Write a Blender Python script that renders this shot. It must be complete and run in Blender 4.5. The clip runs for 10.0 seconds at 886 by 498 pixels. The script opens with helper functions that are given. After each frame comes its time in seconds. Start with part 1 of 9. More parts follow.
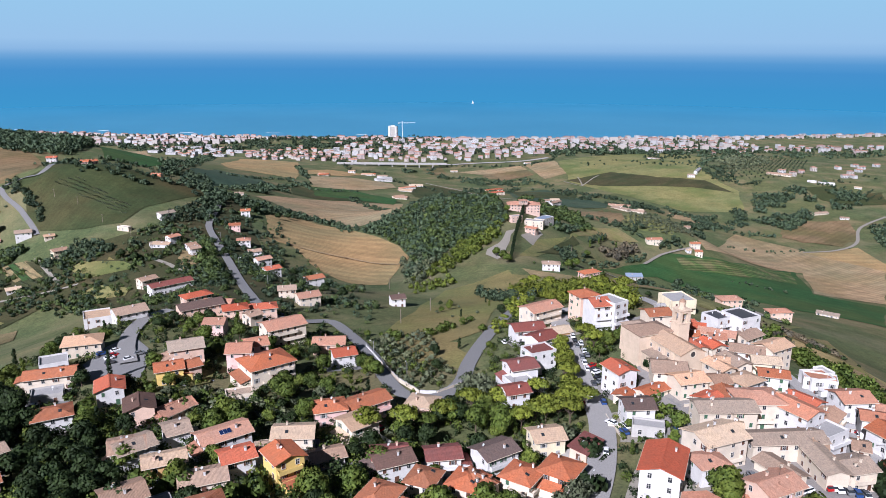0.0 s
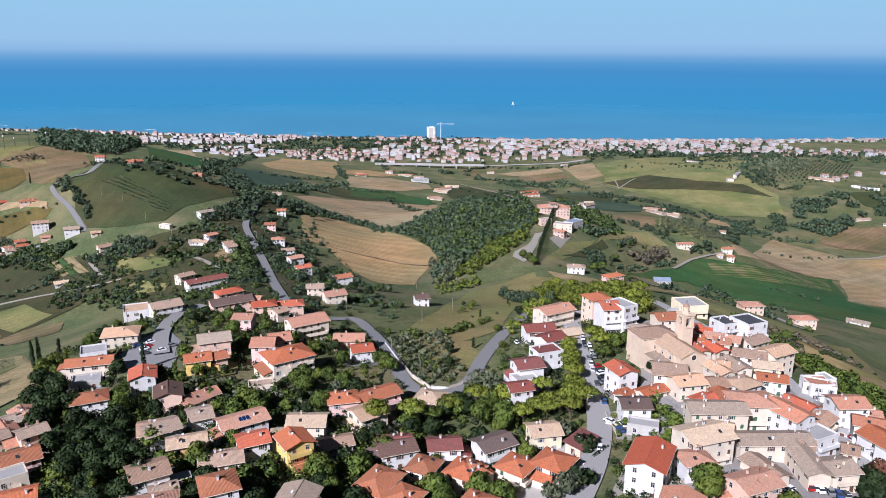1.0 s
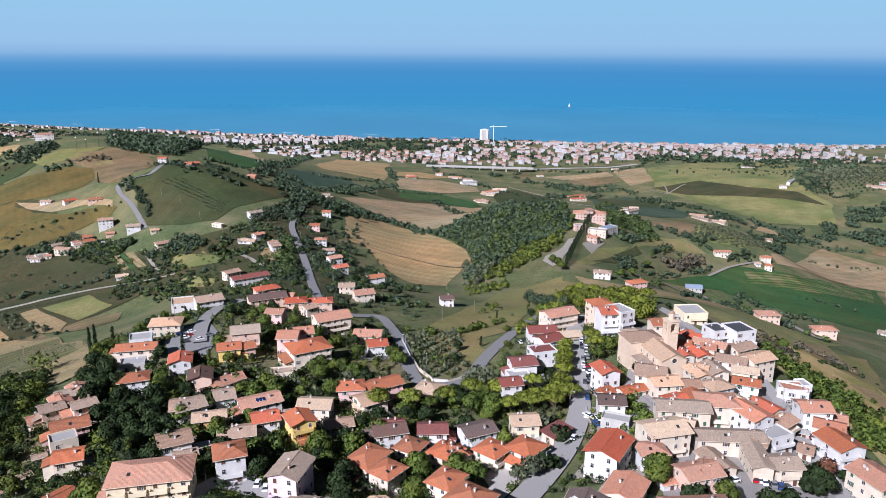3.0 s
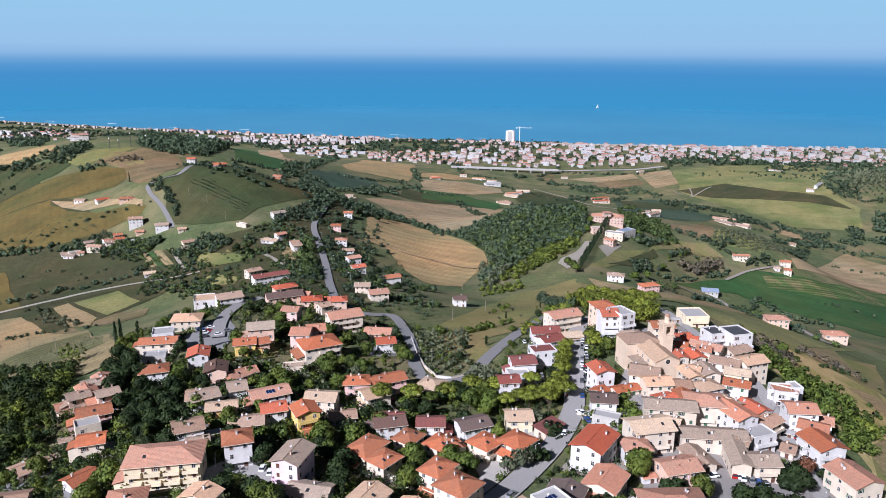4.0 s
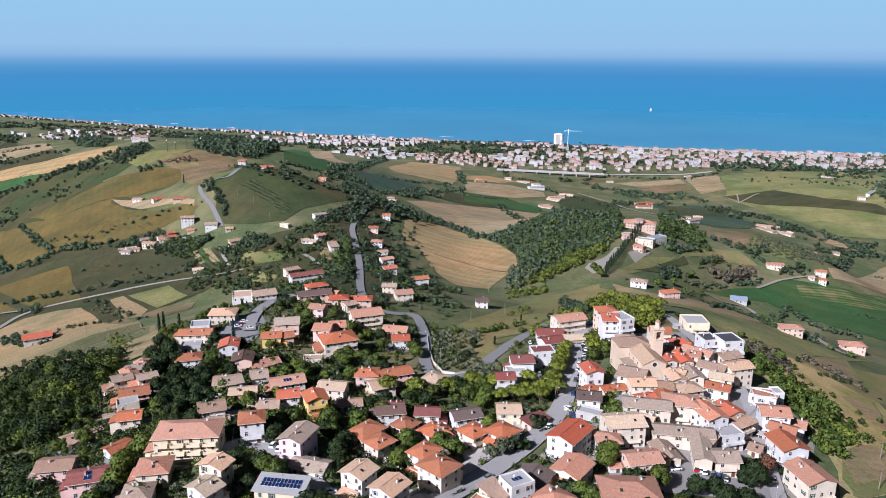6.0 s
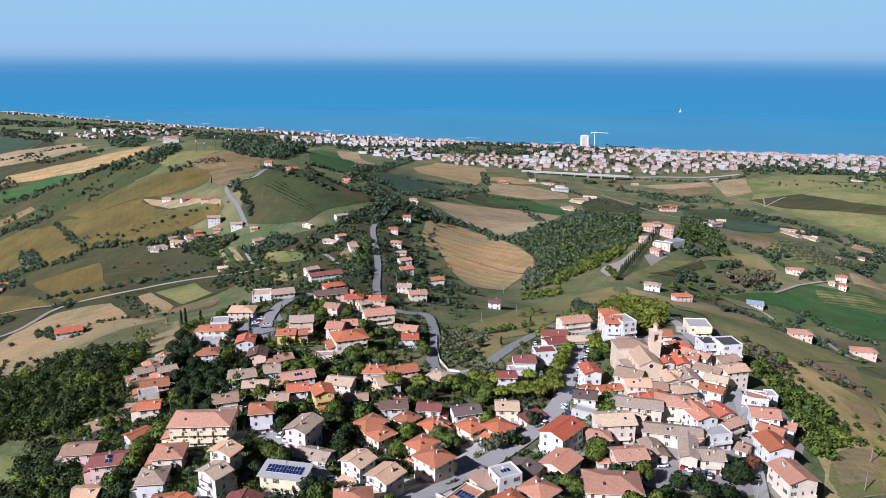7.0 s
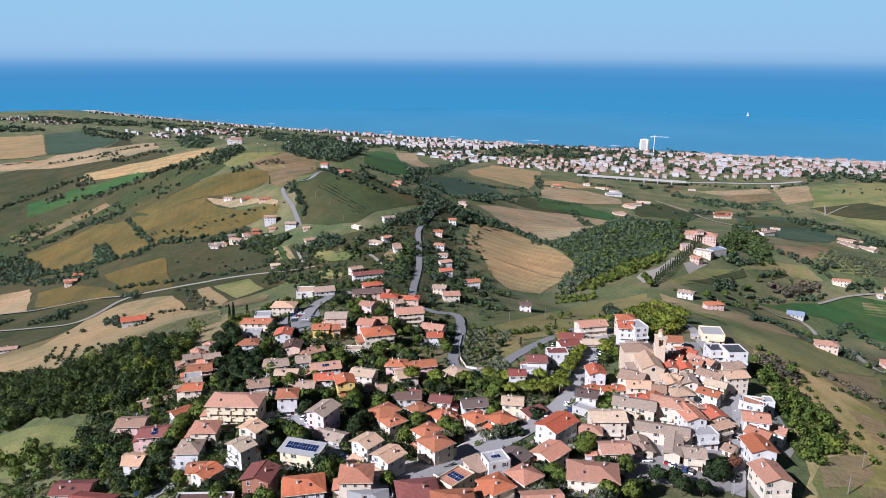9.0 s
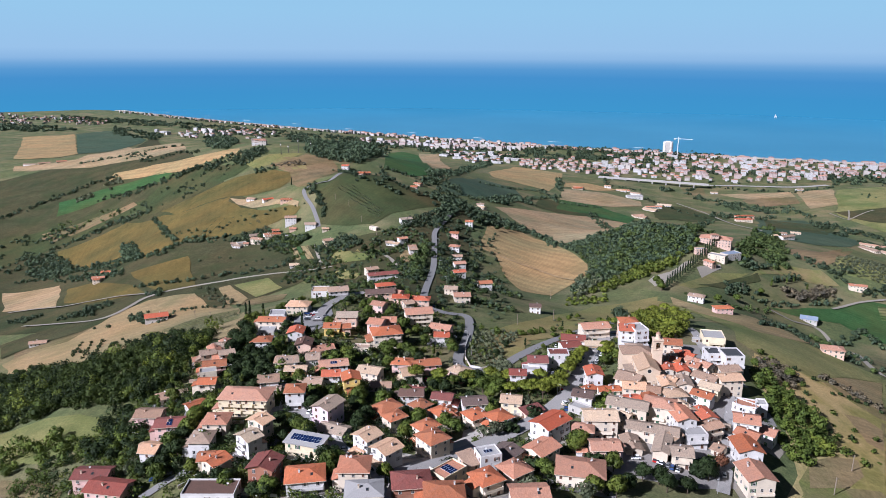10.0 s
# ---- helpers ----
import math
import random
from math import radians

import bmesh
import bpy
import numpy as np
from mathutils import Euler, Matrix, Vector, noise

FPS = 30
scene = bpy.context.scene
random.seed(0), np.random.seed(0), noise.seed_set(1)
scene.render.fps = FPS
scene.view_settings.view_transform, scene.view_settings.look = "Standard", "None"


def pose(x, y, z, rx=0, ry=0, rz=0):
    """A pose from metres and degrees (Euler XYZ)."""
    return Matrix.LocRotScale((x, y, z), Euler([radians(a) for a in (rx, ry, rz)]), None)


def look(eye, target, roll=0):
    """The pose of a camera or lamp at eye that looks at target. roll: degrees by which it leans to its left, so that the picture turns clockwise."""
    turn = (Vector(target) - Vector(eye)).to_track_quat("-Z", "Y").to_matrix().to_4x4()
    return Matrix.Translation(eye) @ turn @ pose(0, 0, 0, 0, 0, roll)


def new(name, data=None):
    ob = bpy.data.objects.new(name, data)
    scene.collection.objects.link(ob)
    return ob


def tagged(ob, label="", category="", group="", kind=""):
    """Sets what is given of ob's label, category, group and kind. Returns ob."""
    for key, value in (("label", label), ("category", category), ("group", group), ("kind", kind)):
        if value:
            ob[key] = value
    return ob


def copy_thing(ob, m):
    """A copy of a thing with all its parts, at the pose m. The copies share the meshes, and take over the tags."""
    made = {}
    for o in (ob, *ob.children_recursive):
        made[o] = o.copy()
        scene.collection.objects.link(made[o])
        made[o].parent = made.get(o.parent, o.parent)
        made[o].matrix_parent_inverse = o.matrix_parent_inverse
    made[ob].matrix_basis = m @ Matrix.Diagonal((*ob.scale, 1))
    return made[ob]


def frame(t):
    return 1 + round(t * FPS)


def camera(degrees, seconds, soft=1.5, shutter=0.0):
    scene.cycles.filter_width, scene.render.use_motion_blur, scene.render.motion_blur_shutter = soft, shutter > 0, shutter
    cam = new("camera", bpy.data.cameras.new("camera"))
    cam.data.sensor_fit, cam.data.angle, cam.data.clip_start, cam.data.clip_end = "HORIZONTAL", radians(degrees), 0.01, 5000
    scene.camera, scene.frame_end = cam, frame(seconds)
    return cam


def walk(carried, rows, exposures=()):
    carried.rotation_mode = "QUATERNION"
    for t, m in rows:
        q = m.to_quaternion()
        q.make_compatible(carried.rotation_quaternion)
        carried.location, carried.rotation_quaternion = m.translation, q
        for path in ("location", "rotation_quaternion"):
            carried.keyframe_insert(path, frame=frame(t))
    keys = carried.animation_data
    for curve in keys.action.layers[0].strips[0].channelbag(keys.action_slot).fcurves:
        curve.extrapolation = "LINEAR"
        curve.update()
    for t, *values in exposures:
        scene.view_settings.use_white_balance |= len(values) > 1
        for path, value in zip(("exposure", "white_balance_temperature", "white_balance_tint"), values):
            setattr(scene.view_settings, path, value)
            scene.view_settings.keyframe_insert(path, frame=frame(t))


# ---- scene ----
# camera: a drone drifting back, up and to the right while it turns left
cam = camera(62.995, 10.0, soft=0.65)
PATH = [
    (0, -43.20, 69.08, 306.51, -12.217),
    (0.5, -39.60, 62.05, 308.88, -10.508),
    (1, -35.64, 54.81, 311.11, -8.975),
    (1.5, -31.68, 47.81, 313.50, -7.824),
    (2, -27.47, 40.64, 315.93, -6.704),
    (2.5, -22.96, 33.39, 318.41, -5.538),
    (4, -9.40, 12.91, 325.39, -2.080),
    (4.5, -4.72, 6.45, 327.71, -1.040),
    (5, 0.00, -0.00, 330.00, 0.002),
    (5.5, 5.06, -6.39, 332.59, 1.071),
    (7, 21.28, -25.15, 340.06, 4.463),
    (7.5, 26.85, -31.29, 342.56, 5.626),
    (8, 32.56, -37.16, 345.09, 6.737),
    (8.5, 38.26, -42.95, 347.41, 8.049),
    (9, 44.27, -48.62, 349.86, 9.466),
    (9.5, 50.30, -54.06, 352.40, 10.484),
    (10, 56.48, -59.47, 355.04, 11.483),
]
TILT, ROLL = 15.236, 0.329
walk(cam, [(t, pose(x, y, z, 0, 0, turn) @ pose(0, 0, 0, 90 - TILT) @ pose(0, 0, 0, 0, 0, ROLL)) for t, x, y, z, turn in PATH], exposures=[(0, 0.74, 5620, 20), (10, 0.74, 5620, 20)])

# ---- world, sun, exposure ----
SUN_FROM = Vector((-0.64, -0.77, 0.0)).normalized()
SUN_UP = 35.0
world = bpy.data.worlds.new("world")
scene.world = world
world.use_nodes = True
wn = world.node_tree.nodes
sky = wn.new("ShaderNodeTexSky")
sky.sky_type, sky.sun_disc = "NISHITA", False
sky.sun_elevation, sky.sun_rotation = radians(SUN_UP), math.atan2(SUN_FROM.x, SUN_FROM.y)
sky.altitude, sky.air_density, sky.dust_density = 300, 1.0, 1.2
wn["Background"].inputs["Strength"].default_value = 0.015
world.node_tree.links.new(sky.outputs["Color"], wn["Background"].inputs["Color"])
lamp = bpy.data.lights.new("sun", "SUN")
lamp.energy, lamp.angle, lamp.color = 5.0, radians(0.5), (1.0, 0.97, 0.93)
sun = new("sun", lamp)
sun.matrix_world = look(SUN_FROM * 100 + Vector((0, 0, 100 * math.tan(radians(SUN_UP)))), (0, 0, 0))


# ---- materials ----
def shader(name, rough=0.8, spec=0.3):
    m = bpy.data.materials.new(name)
    m.use_nodes = True
    b = m.node_tree.nodes["Principled BSDF"]
    b.inputs["Roughness"].default_value = rough
    b.inputs["Specular IOR Level"].default_value = spec
    return m, m.node_tree, b


def node(nt, kind, **values):
    n = nt.nodes.new("ShaderNode" + kind)
    for k, v in values.items():
        n.inputs[k.replace("_", " ")].default_value = v
    return n


def link(nt, a, b):
    nt.links.new(a, b)


def noise_tex(nt, scale, detail=3.0, coords="Object", rough=0.55):
    c = nt.nodes.new("ShaderNodeTexCoord")
    n = node(nt, "TexNoise", Scale=scale, Detail=detail, Roughness=rough)
    link(nt, c.outputs[coords], n.inputs["Vector"])
    return n.outputs["Fac"]


def ramp(nt, fac, stops):
    r = nt.nodes.new("ShaderNodeValToRGB")
    e = r.color_ramp.elements
    while len(e) < len(stops):
        e.new(0.5)
    for k, (p, c) in zip(e, stops):
        k.position, k.color = p, (*c, 1)
    link(nt, fac, r.inputs["Fac"])
    return r.outputs["Color"]


def mix(nt, kind, fac, a, b):
    n = nt.nodes.new("ShaderNodeMix")
    n.data_type, n.blend_type = "RGBA", kind
    for value, socket in ((fac, n.inputs[0]), (a, n.inputs[6]), (b, n.inputs[7])):
        if isinstance(value, bpy.types.NodeSocket):
            link(nt, value, socket)
        elif isinstance(value, tuple):
            socket.default_value = (*value, 1)
        else:
            socket.default_value = value
    return n.outputs[2]


def bump(nt, b, height, strength, distance):
    n = node(nt, "Bump", Strength=strength, Distance=distance)
    link(nt, height, n.inputs["Height"])
    link(nt, n.outputs["Normal"], b.inputs["Normal"])


def tint(nt, amount):
    """A grey factor that differs from object to object."""
    o = nt.nodes.new("ShaderNodeObjectInfo")
    return ramp(nt, o.outputs["Random"], [(0, (1 - amount,) * 3), (1, (1 + amount * 0.4,) * 3)])


def island(nt, a, b):
    g = nt.nodes.new("ShaderNodeNewGeometry")
    return ramp(nt, g.outputs["Random Per Island"], [(0, a), (1, b)])


def scaled(c, k):
    return tuple(min(1, v * k) for v in c)


def plaster(name, c):
    m, nt, b = shader(name, 0.9, 0.2)
    stain = ramp(nt, noise_tex(nt, 0.35, 5), [(0.3, scaled(c, 0.84)), (0.6, c)])
    fine = ramp(nt, noise_tex(nt, 6, 3), [(0.3, (0.88,) * 3), (0.7, (1.04,) * 3)])
    link(nt, mix(nt, "MULTIPLY", 1.0, mix(nt, "MULTIPLY", 1.0, stain, fine), tint(nt, 0.12)), b.inputs["Base Color"])
    bump(nt, b, noise_tex(nt, 9, 2), 0.15, 0.03)
    return m


def tiles(name, c, worn):
    """Clay pantiles: courses and columns in fine relief, tiles of uneven shade, patches of lichen."""
    m, nt, b = shader(name, 0.85, 0.2)
    co = nt.nodes.new("ShaderNodeTexCoord")
    sc = nt.nodes.new("ShaderNodeMapping")
    sc.inputs["Scale"].default_value = (3.6, 2.4, 2.4)
    link(nt, co.outputs["Object"], sc.inputs["Vector"])
    v = node(nt, "TexVoronoi", Scale=1.0)
    link(nt, sc.outputs["Vector"], v.inputs["Vector"])
    each = ramp(nt, v.outputs["Color"], [(0.1, scaled(c, 0.76)), (0.5, c), (0.95, scaled(c, 1.18))])
    patch = ramp(nt, noise_tex(nt, 0.45, 5), [(0.38, (0, 0, 0)), (0.68, (1, 1, 1))])
    both = mix(nt, "MIX", mix(nt, "MULTIPLY", 1.0, patch, (0.55,) * 3), each, worn)
    o = nt.nodes.new("ShaderNodeObjectInfo")
    spin = nt.nodes.new("ShaderNodeMath")
    spin.operation = "MULTIPLY"
    spin.inputs[1].default_value = 7.31
    link(nt, o.outputs["Random"], spin.inputs[0])
    part_of = nt.nodes.new("ShaderNodeMath")
    part_of.operation = "FRACT"
    link(nt, spin.outputs[0], part_of.inputs[0])
    hue = ramp(nt, part_of.outputs[0], [(0.0, (1.08, 0.94, 0.86)), (0.5, (1.0, 1.0, 1.0)), (1.0, (0.96, 1.08, 1.14))])
    both = mix(nt, "MULTIPLY", 1.0, both, hue)
    link(nt, mix(nt, "MULTIPLY", 1.0, both, tint(nt, 0.22)), b.inputs["Base Color"])
    w = node(nt, "TexWave", Scale=1.1, Distortion=0.4)
    link(nt, co.outputs["Object"], w.inputs["Vector"])
    bump(nt, b, w.outputs["Fac"], 0.5, 0.06)
    return m


def plain(name, c, rough=0.6, metal=0.0, spec=0.4, vary=0.1):
    m, nt, b = shader(name, rough, spec)
    b.inputs["Metallic"].default_value = metal
    link(nt, mix(nt, "MULTIPLY", 1.0, ramp(nt, noise_tex(nt, 3.0, 4), [(0.3, scaled(c, 1 - 2 * vary)), (0.7, c)]), tint(nt, vary)), b.inputs["Base Color"])
    return m


def earth(name, dark, light, other, big=0.012, fine=0.25, share=(0.45, 0.62), lines=None, relief=0.35):
    """Open ground in two or three colours; lines: (degrees, spacing, strength) of drill or tractor rows."""
    m, nt, b = shader(name, 0.95, 0.1)
    c = ramp(nt, noise_tex(nt, fine, 6, rough=0.7), [(0.3, dark), (0.7, light)])
    c = mix(nt, "MIX", ramp(nt, noise_tex(nt, big, 6), [(share[0], (0, 0, 0)), (share[1], (1, 1, 1))]), c, other)
    if lines:
        co = nt.nodes.new("ShaderNodeTexCoord")
        turn = nt.nodes.new("ShaderNodeMapping")
        turn.inputs["Rotation"].default_value = (0, 0, radians(-lines[0]))
        link(nt, co.outputs["Object"], turn.inputs["Vector"])
        w = node(nt, "TexWave", Scale=0.314 / lines[1], Distortion=1.2, Detail=2.0, Detail_Scale=0.6)
        w.bands_direction = "Y"
        link(nt, turn.outputs["Vector"], w.inputs["Vector"])
        c = mix(nt, "MULTIPLY", lines[2], c, ramp(nt, w.outputs["Fac"], [(0.25, (0.62,) * 3), (0.6, (1.05,) * 3)]))
        wide = node(nt, "TexWave", Scale=0.085 / lines[1], Distortion=7.0, Detail=4.0, Detail_Scale=0.5)
        wide.bands_direction = "Y"
        link(nt, turn.outputs["Vector"], wide.inputs["Vector"])
        c = mix(nt, "MULTIPLY", min(1.0, lines[2] * 1.3), c, ramp(nt, wide.outputs["Fac"], [(0.15, (0.84, 0.85, 0.84)), (0.55, (1.0,) * 3), (0.95, (1.14, 1.13, 1.1))]))
    c = mix(nt, "MULTIPLY", 0.6, c, ramp(nt, noise_tex(nt, 0.03, 8, rough=0.75), [(0.32, (0.55,) * 3), (0.62, (1.1,) * 3)]))
    c = mix(nt, "MULTIPLY", 0.8, c, ramp(nt, noise_tex(nt, 0.9, 5, rough=0.7), [(0.33, (0.6, 0.62, 0.6)), (0.62, (1.2, 1.16, 1.1))]))
    c = mix(nt, "MULTIPLY", 0.7, c, ramp(nt, noise_tex(nt, 0.009, 5, rough=0.65), [(0.38, (0.78, 0.9, 0.85)), (0.62, (1.2, 1.06, 0.95))]))
    link(nt, c, b.inputs["Base Color"])
    bump(nt, b, noise_tex(nt, 0.5, 5), relief, 0.8)
    return m


def foliage(name, dark, light, cast=0.14):
    m, nt, b = shader(name, 0.7, 0.2)
    dark = tuple(p * 0.6 + q * 0.4 for p, q in zip(dark, light))
    c = mix(nt, "MULTIPLY", 1.0, island(nt, dark, light), tint(nt, 0.3))
    c = mix(nt, "MULTIPLY", 1.0, c, ramp(nt, noise_tex(nt, 0.13, 2), [(0.36, (0.66, 0.72, 0.76)), (0.64, (1.25, 1.18, 1.0))]))
    link(nt, c, b.inputs["Base Color"])
    t = nt.nodes.new("ShaderNodeBsdfTranslucent")
    link(nt, c, t.inputs["Color"])
    s = nt.nodes.new("ShaderNodeMixShader")
    s.inputs[0].default_value = cast
    link(nt, b.outputs[0], s.inputs[1])
    link(nt, t.outputs[0], s.inputs[2])
    link(nt, s.outputs[0], nt.nodes["Material Output"].inputs["Surface"])
    return m


WHITE = plaster("white plaster", (0.62, 0.60, 0.58))
CREAM = plaster("cream plaster", (0.655, 0.565, 0.45))
YELLOW = plaster("yellow plaster", (0.66, 0.48, 0.16))
OCHRE = plaster("ochre plaster", (0.55, 0.33, 0.14))
PINK = plaster("pink plaster", (0.66, 0.45, 0.40))
LILAC = plaster("lilac pink plaster", (0.66, 0.50, 0.54))
SALMON = plaster("salmon plaster", (0.67, 0.47, 0.36))
GREY = plaster("grey plaster", (0.42, 0.40, 0.37))
BRICK = plaster("old pale brick", (0.58, 0.455, 0.335))
STONE = plaster("buff stone render", (0.62, 0.525, 0.41))
BROWN = plaster("brown plaster", (0.30, 0.14, 0.09))
BUTTER = plaster("butter-yellow plaster", (0.70, 0.60, 0.42))
VILLA = plaster("pale pink villa plaster", (0.56, 0.40, 0.32))
# Distance haze over the coast is put into these muted renders and tiles
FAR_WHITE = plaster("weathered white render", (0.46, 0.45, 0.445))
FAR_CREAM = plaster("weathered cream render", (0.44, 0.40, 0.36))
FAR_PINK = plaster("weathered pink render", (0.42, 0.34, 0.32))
FAR_TILE = tiles("hazed terracotta tiles", (0.40, 0.22, 0.165), (0.33, 0.215, 0.17))
FAR_BUFF = tiles("hazed buff tiles", (0.37, 0.30, 0.255), (0.33, 0.28, 0.245))
ORANGE_TILE = tiles("orange clay tiles", (0.385, 0.132, 0.062), (0.29, 0.125, 0.075))
RED_TILE = tiles("new red clay tiles", (0.45, 0.115, 0.06), (0.34, 0.11, 0.065))
OLD_TILE = tiles("weathered pantiles", (0.343, 0.242, 0.175), (0.262, 0.196, 0.15))
PALE_TILE = tiles("pale buff pantiles", (0.51, 0.355, 0.235), (0.42, 0.31, 0.225))
PINK_TILE = tiles("pinkish clay tiles", (0.43, 0.205, 0.13), (0.33, 0.185, 0.13))
DARK_TILE = tiles("dark brown tiles", (0.13, 0.085, 0.07), (0.10, 0.075, 0.065))
MAROON_TILE = tiles("maroon tiles", (0.22, 0.07, 0.055), (0.16, 0.07, 0.06))
FLAT_GREY = plain("grey roof felt", (0.33, 0.32, 0.31), 0.9)
BLUE_ROOF = plain("blue-grey metal roof", (0.22, 0.27, 0.35), 0.5)
CONCRETE = plain("pale concrete", (0.38, 0.365, 0.34), 0.9)
PAVING = plain("light paving", (0.27, 0.25, 0.232), 0.9, vary=0.15)
YARD = plain("pale concrete yard", (0.44, 0.41, 0.37), 0.9, vary=0.12)
STREET = plain("pale street asphalt", (0.33, 0.315, 0.30), 0.9, vary=0.15)
ROOF_DARK = plain("dark roof membrane", (0.06, 0.062, 0.068), 0.6)
ASPHALT = plain("worn asphalt", (0.24, 0.235, 0.23), 0.9, vary=0.15)
GRAVEL = plain("white gravel", (0.31, 0.28, 0.23), 0.95, vary=0.15)
GLASS = plain("dark window glass", (0.03, 0.035, 0.04), 0.12, spec=0.6)
FRAME = plain("window frame", (0.55, 0.52, 0.48), 0.6)
SHUTTER_BROWN = plain("brown shutter", (0.11, 0.05, 0.03), 0.6)
SHUTTER_GREEN = plain("green shutter", (0.05, 0.11, 0.06), 0.6)
SHUTTER_GREY = plain("grey shutter", (0.30, 0.30, 0.29), 0.6)
RAIL = plain("railing metal", (0.10, 0.09, 0.08), 0.5, 0.5)
WHITE_METAL = plain("white painted metal", (0.75, 0.75, 0.74), 0.45)
PANEL_BLUE = plain("solar cells", (0.012, 0.025, 0.075), 0.15, spec=0.7)
TRUNK = plain("bark", (0.10, 0.07, 0.05), 0.95)
POLE_WOOD = plain("grey pole wood", (0.26, 0.21, 0.16), 0.9)
GROUND = earth("rough grassland", (0.068, 0.090, 0.042), (0.134, 0.150, 0.070), (0.170, 0.155, 0.088), 0.02)
STUBBLE = earth("straw stubble", (0.32, 0.222, 0.112), (0.41, 0.295, 0.158), (0.345, 0.245, 0.128), lines=(-22, 5, 0.38))
STUBBLE_B = earth("pale stubble", (0.30, 0.225, 0.14), (0.385, 0.295, 0.19), (0.28, 0.215, 0.125), lines=(24, 5, 0.35))
OCHRE_FIELD = earth("ochre pasture", (0.112, 0.085, 0.028), (0.152, 0.116, 0.043), (0.090, 0.080, 0.031), lines=(115, 9, 0.12))
OLIVE_DARK = earth("dull green-brown hill pasture", (0.048, 0.048, 0.025), (0.084, 0.078, 0.041), (0.046, 0.056, 0.026), 0.025)
OLIVE_FIELD = earth("dry olive-green pasture", (0.165, 0.172, 0.070), (0.250, 0.234, 0.108), (0.13, 0.155, 0.058))
GREEN_FIELD = earth("green crop", (0.038, 0.054, 0.024), (0.062, 0.077, 0.033), (0.074, 0.070, 0.033), lines=(75, 5, 0.15))
DEEP_GREEN = earth("deep green crop", (0.030, 0.082, 0.028), (0.050, 0.115, 0.042), (0.055, 0.095, 0.034), lines=(160, 6, 0.2))
MEADOW = earth("sunny meadow", (0.145, 0.158, 0.058), (0.205, 0.202, 0.084), (0.185, 0.160, 0.075))
BROWN_FIELD = earth("brown fallow", (0.17, 0.125, 0.075), (0.235, 0.175, 0.105), (0.14, 0.12, 0.06), lines=(30, 10, 0.25))
SLATE_FIELD = earth("dark green-grey field", (0.046, 0.080, 0.056), (0.074, 0.110, 0.072), (0.058, 0.086, 0.056))
SLOPE_GRASS = earth("dry yellow-green grass", (0.23, 0.22, 0.070), (0.35, 0.30, 0.12), (0.38, 0.30, 0.15), 0.03, share=(0.42, 0.56))
HAY = earth("rows of cut hay", (0.055, 0.115, 0.036), (0.10, 0.145, 0.052), (0.17, 0.165, 0.085), 0.05, lines=(9, 6, 0.95))
SAND = plain("beach sand", (0.50, 0.42, 0.31), 0.95)
LEAF = foliage("broadleaf foliage", (0.026, 0.050, 0.008), (0.118, 0.160, 0.030))
LEAF_DARK = foliage("dark foliage", (0.008, 0.018, 0.007), (0.036, 0.058, 0.018))
# Paler, greyer copy of the dark leaves: distance haze put into the colour
LEAF_DARK_HAZY = foliage("hazed dark foliage", (0.034, 0.058, 0.034), (0.078, 0.112, 0.064))
# Darker copy of the broadleaf green, with the slope wood's shade in its colour
LEAF_SHADE = foliage("shaded wood foliage", (0.014, 0.030, 0.006), (0.066, 0.096, 0.020))
# Far copy of the broadleaf green, also with haze in its colour
LEAF_HAZY = foliage("hazed broadleaf foliage", (0.036, 0.064, 0.020), (0.100, 0.140, 0.044))
LEAF_LIGHT = foliage("yellow-green foliage", (0.055, 0.085, 0.012), (0.14, 0.172, 0.030))
LEAF_PINE = foliage("pine foliage", (0.095, 0.125, 0.014), (0.215, 0.245, 0.034))
LEAF_OLIVE = foliage("olive foliage", (0.07, 0.085, 0.05), (0.15, 0.17, 0.10))
LEAF_CYPRESS = foliage("cypress foliage", (0.012, 0.026, 0.012), (0.03, 0.05, 0.02), 0.1)
LEAF_DRY = foliage("dry brown foliage", (0.10, 0.085, 0.06), (0.18, 0.155, 0.11))
DRY_STRAW = earth("dry straw-coloured grass", (0.27, 0.20, 0.11), (0.37, 0.28, 0.165), (0.22, 0.175, 0.095), 0.03, lines=(24, 4, 0.22))
VINE_GROUND = earth("dry vineyard soil", (0.15, 0.135, 0.07), (0.22, 0.19, 0.10), (0.12, 0.12, 0.05), lines=(24, 3.4, 0.9))
DRY_GRASS = earth("dry grass slope", (0.19, 0.16, 0.075), (0.30, 0.24, 0.13), (0.16, 0.17, 0.06), 0.03)
LEAF_RED = foliage("reddish foliage", (0.09, 0.035, 0.02), (0.17, 0.075, 0.045))

# sea, and a glowing backdrop with far sea, horizon haze and sky painted on
m, nt, b = shader("sea water", 0.45, 0.25)
c = ramp(nt, noise_tex(nt, 0.0016, 3), [(0.35, (0.033, 0.172, 0.28)), (0.65, (0.041, 0.192, 0.305))])
link(nt, c, b.inputs["Base Color"])
bump(nt, b, noise_tex(nt, 0.05, 4), 0.3, 1.0)
SEA = m
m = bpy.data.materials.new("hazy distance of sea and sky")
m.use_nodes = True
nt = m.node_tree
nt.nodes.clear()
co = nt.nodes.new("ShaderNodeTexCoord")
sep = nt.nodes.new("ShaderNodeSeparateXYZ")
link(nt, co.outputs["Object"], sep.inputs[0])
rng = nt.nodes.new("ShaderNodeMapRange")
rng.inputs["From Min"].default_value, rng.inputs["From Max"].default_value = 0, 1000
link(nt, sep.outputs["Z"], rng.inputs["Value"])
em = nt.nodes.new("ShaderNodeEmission")
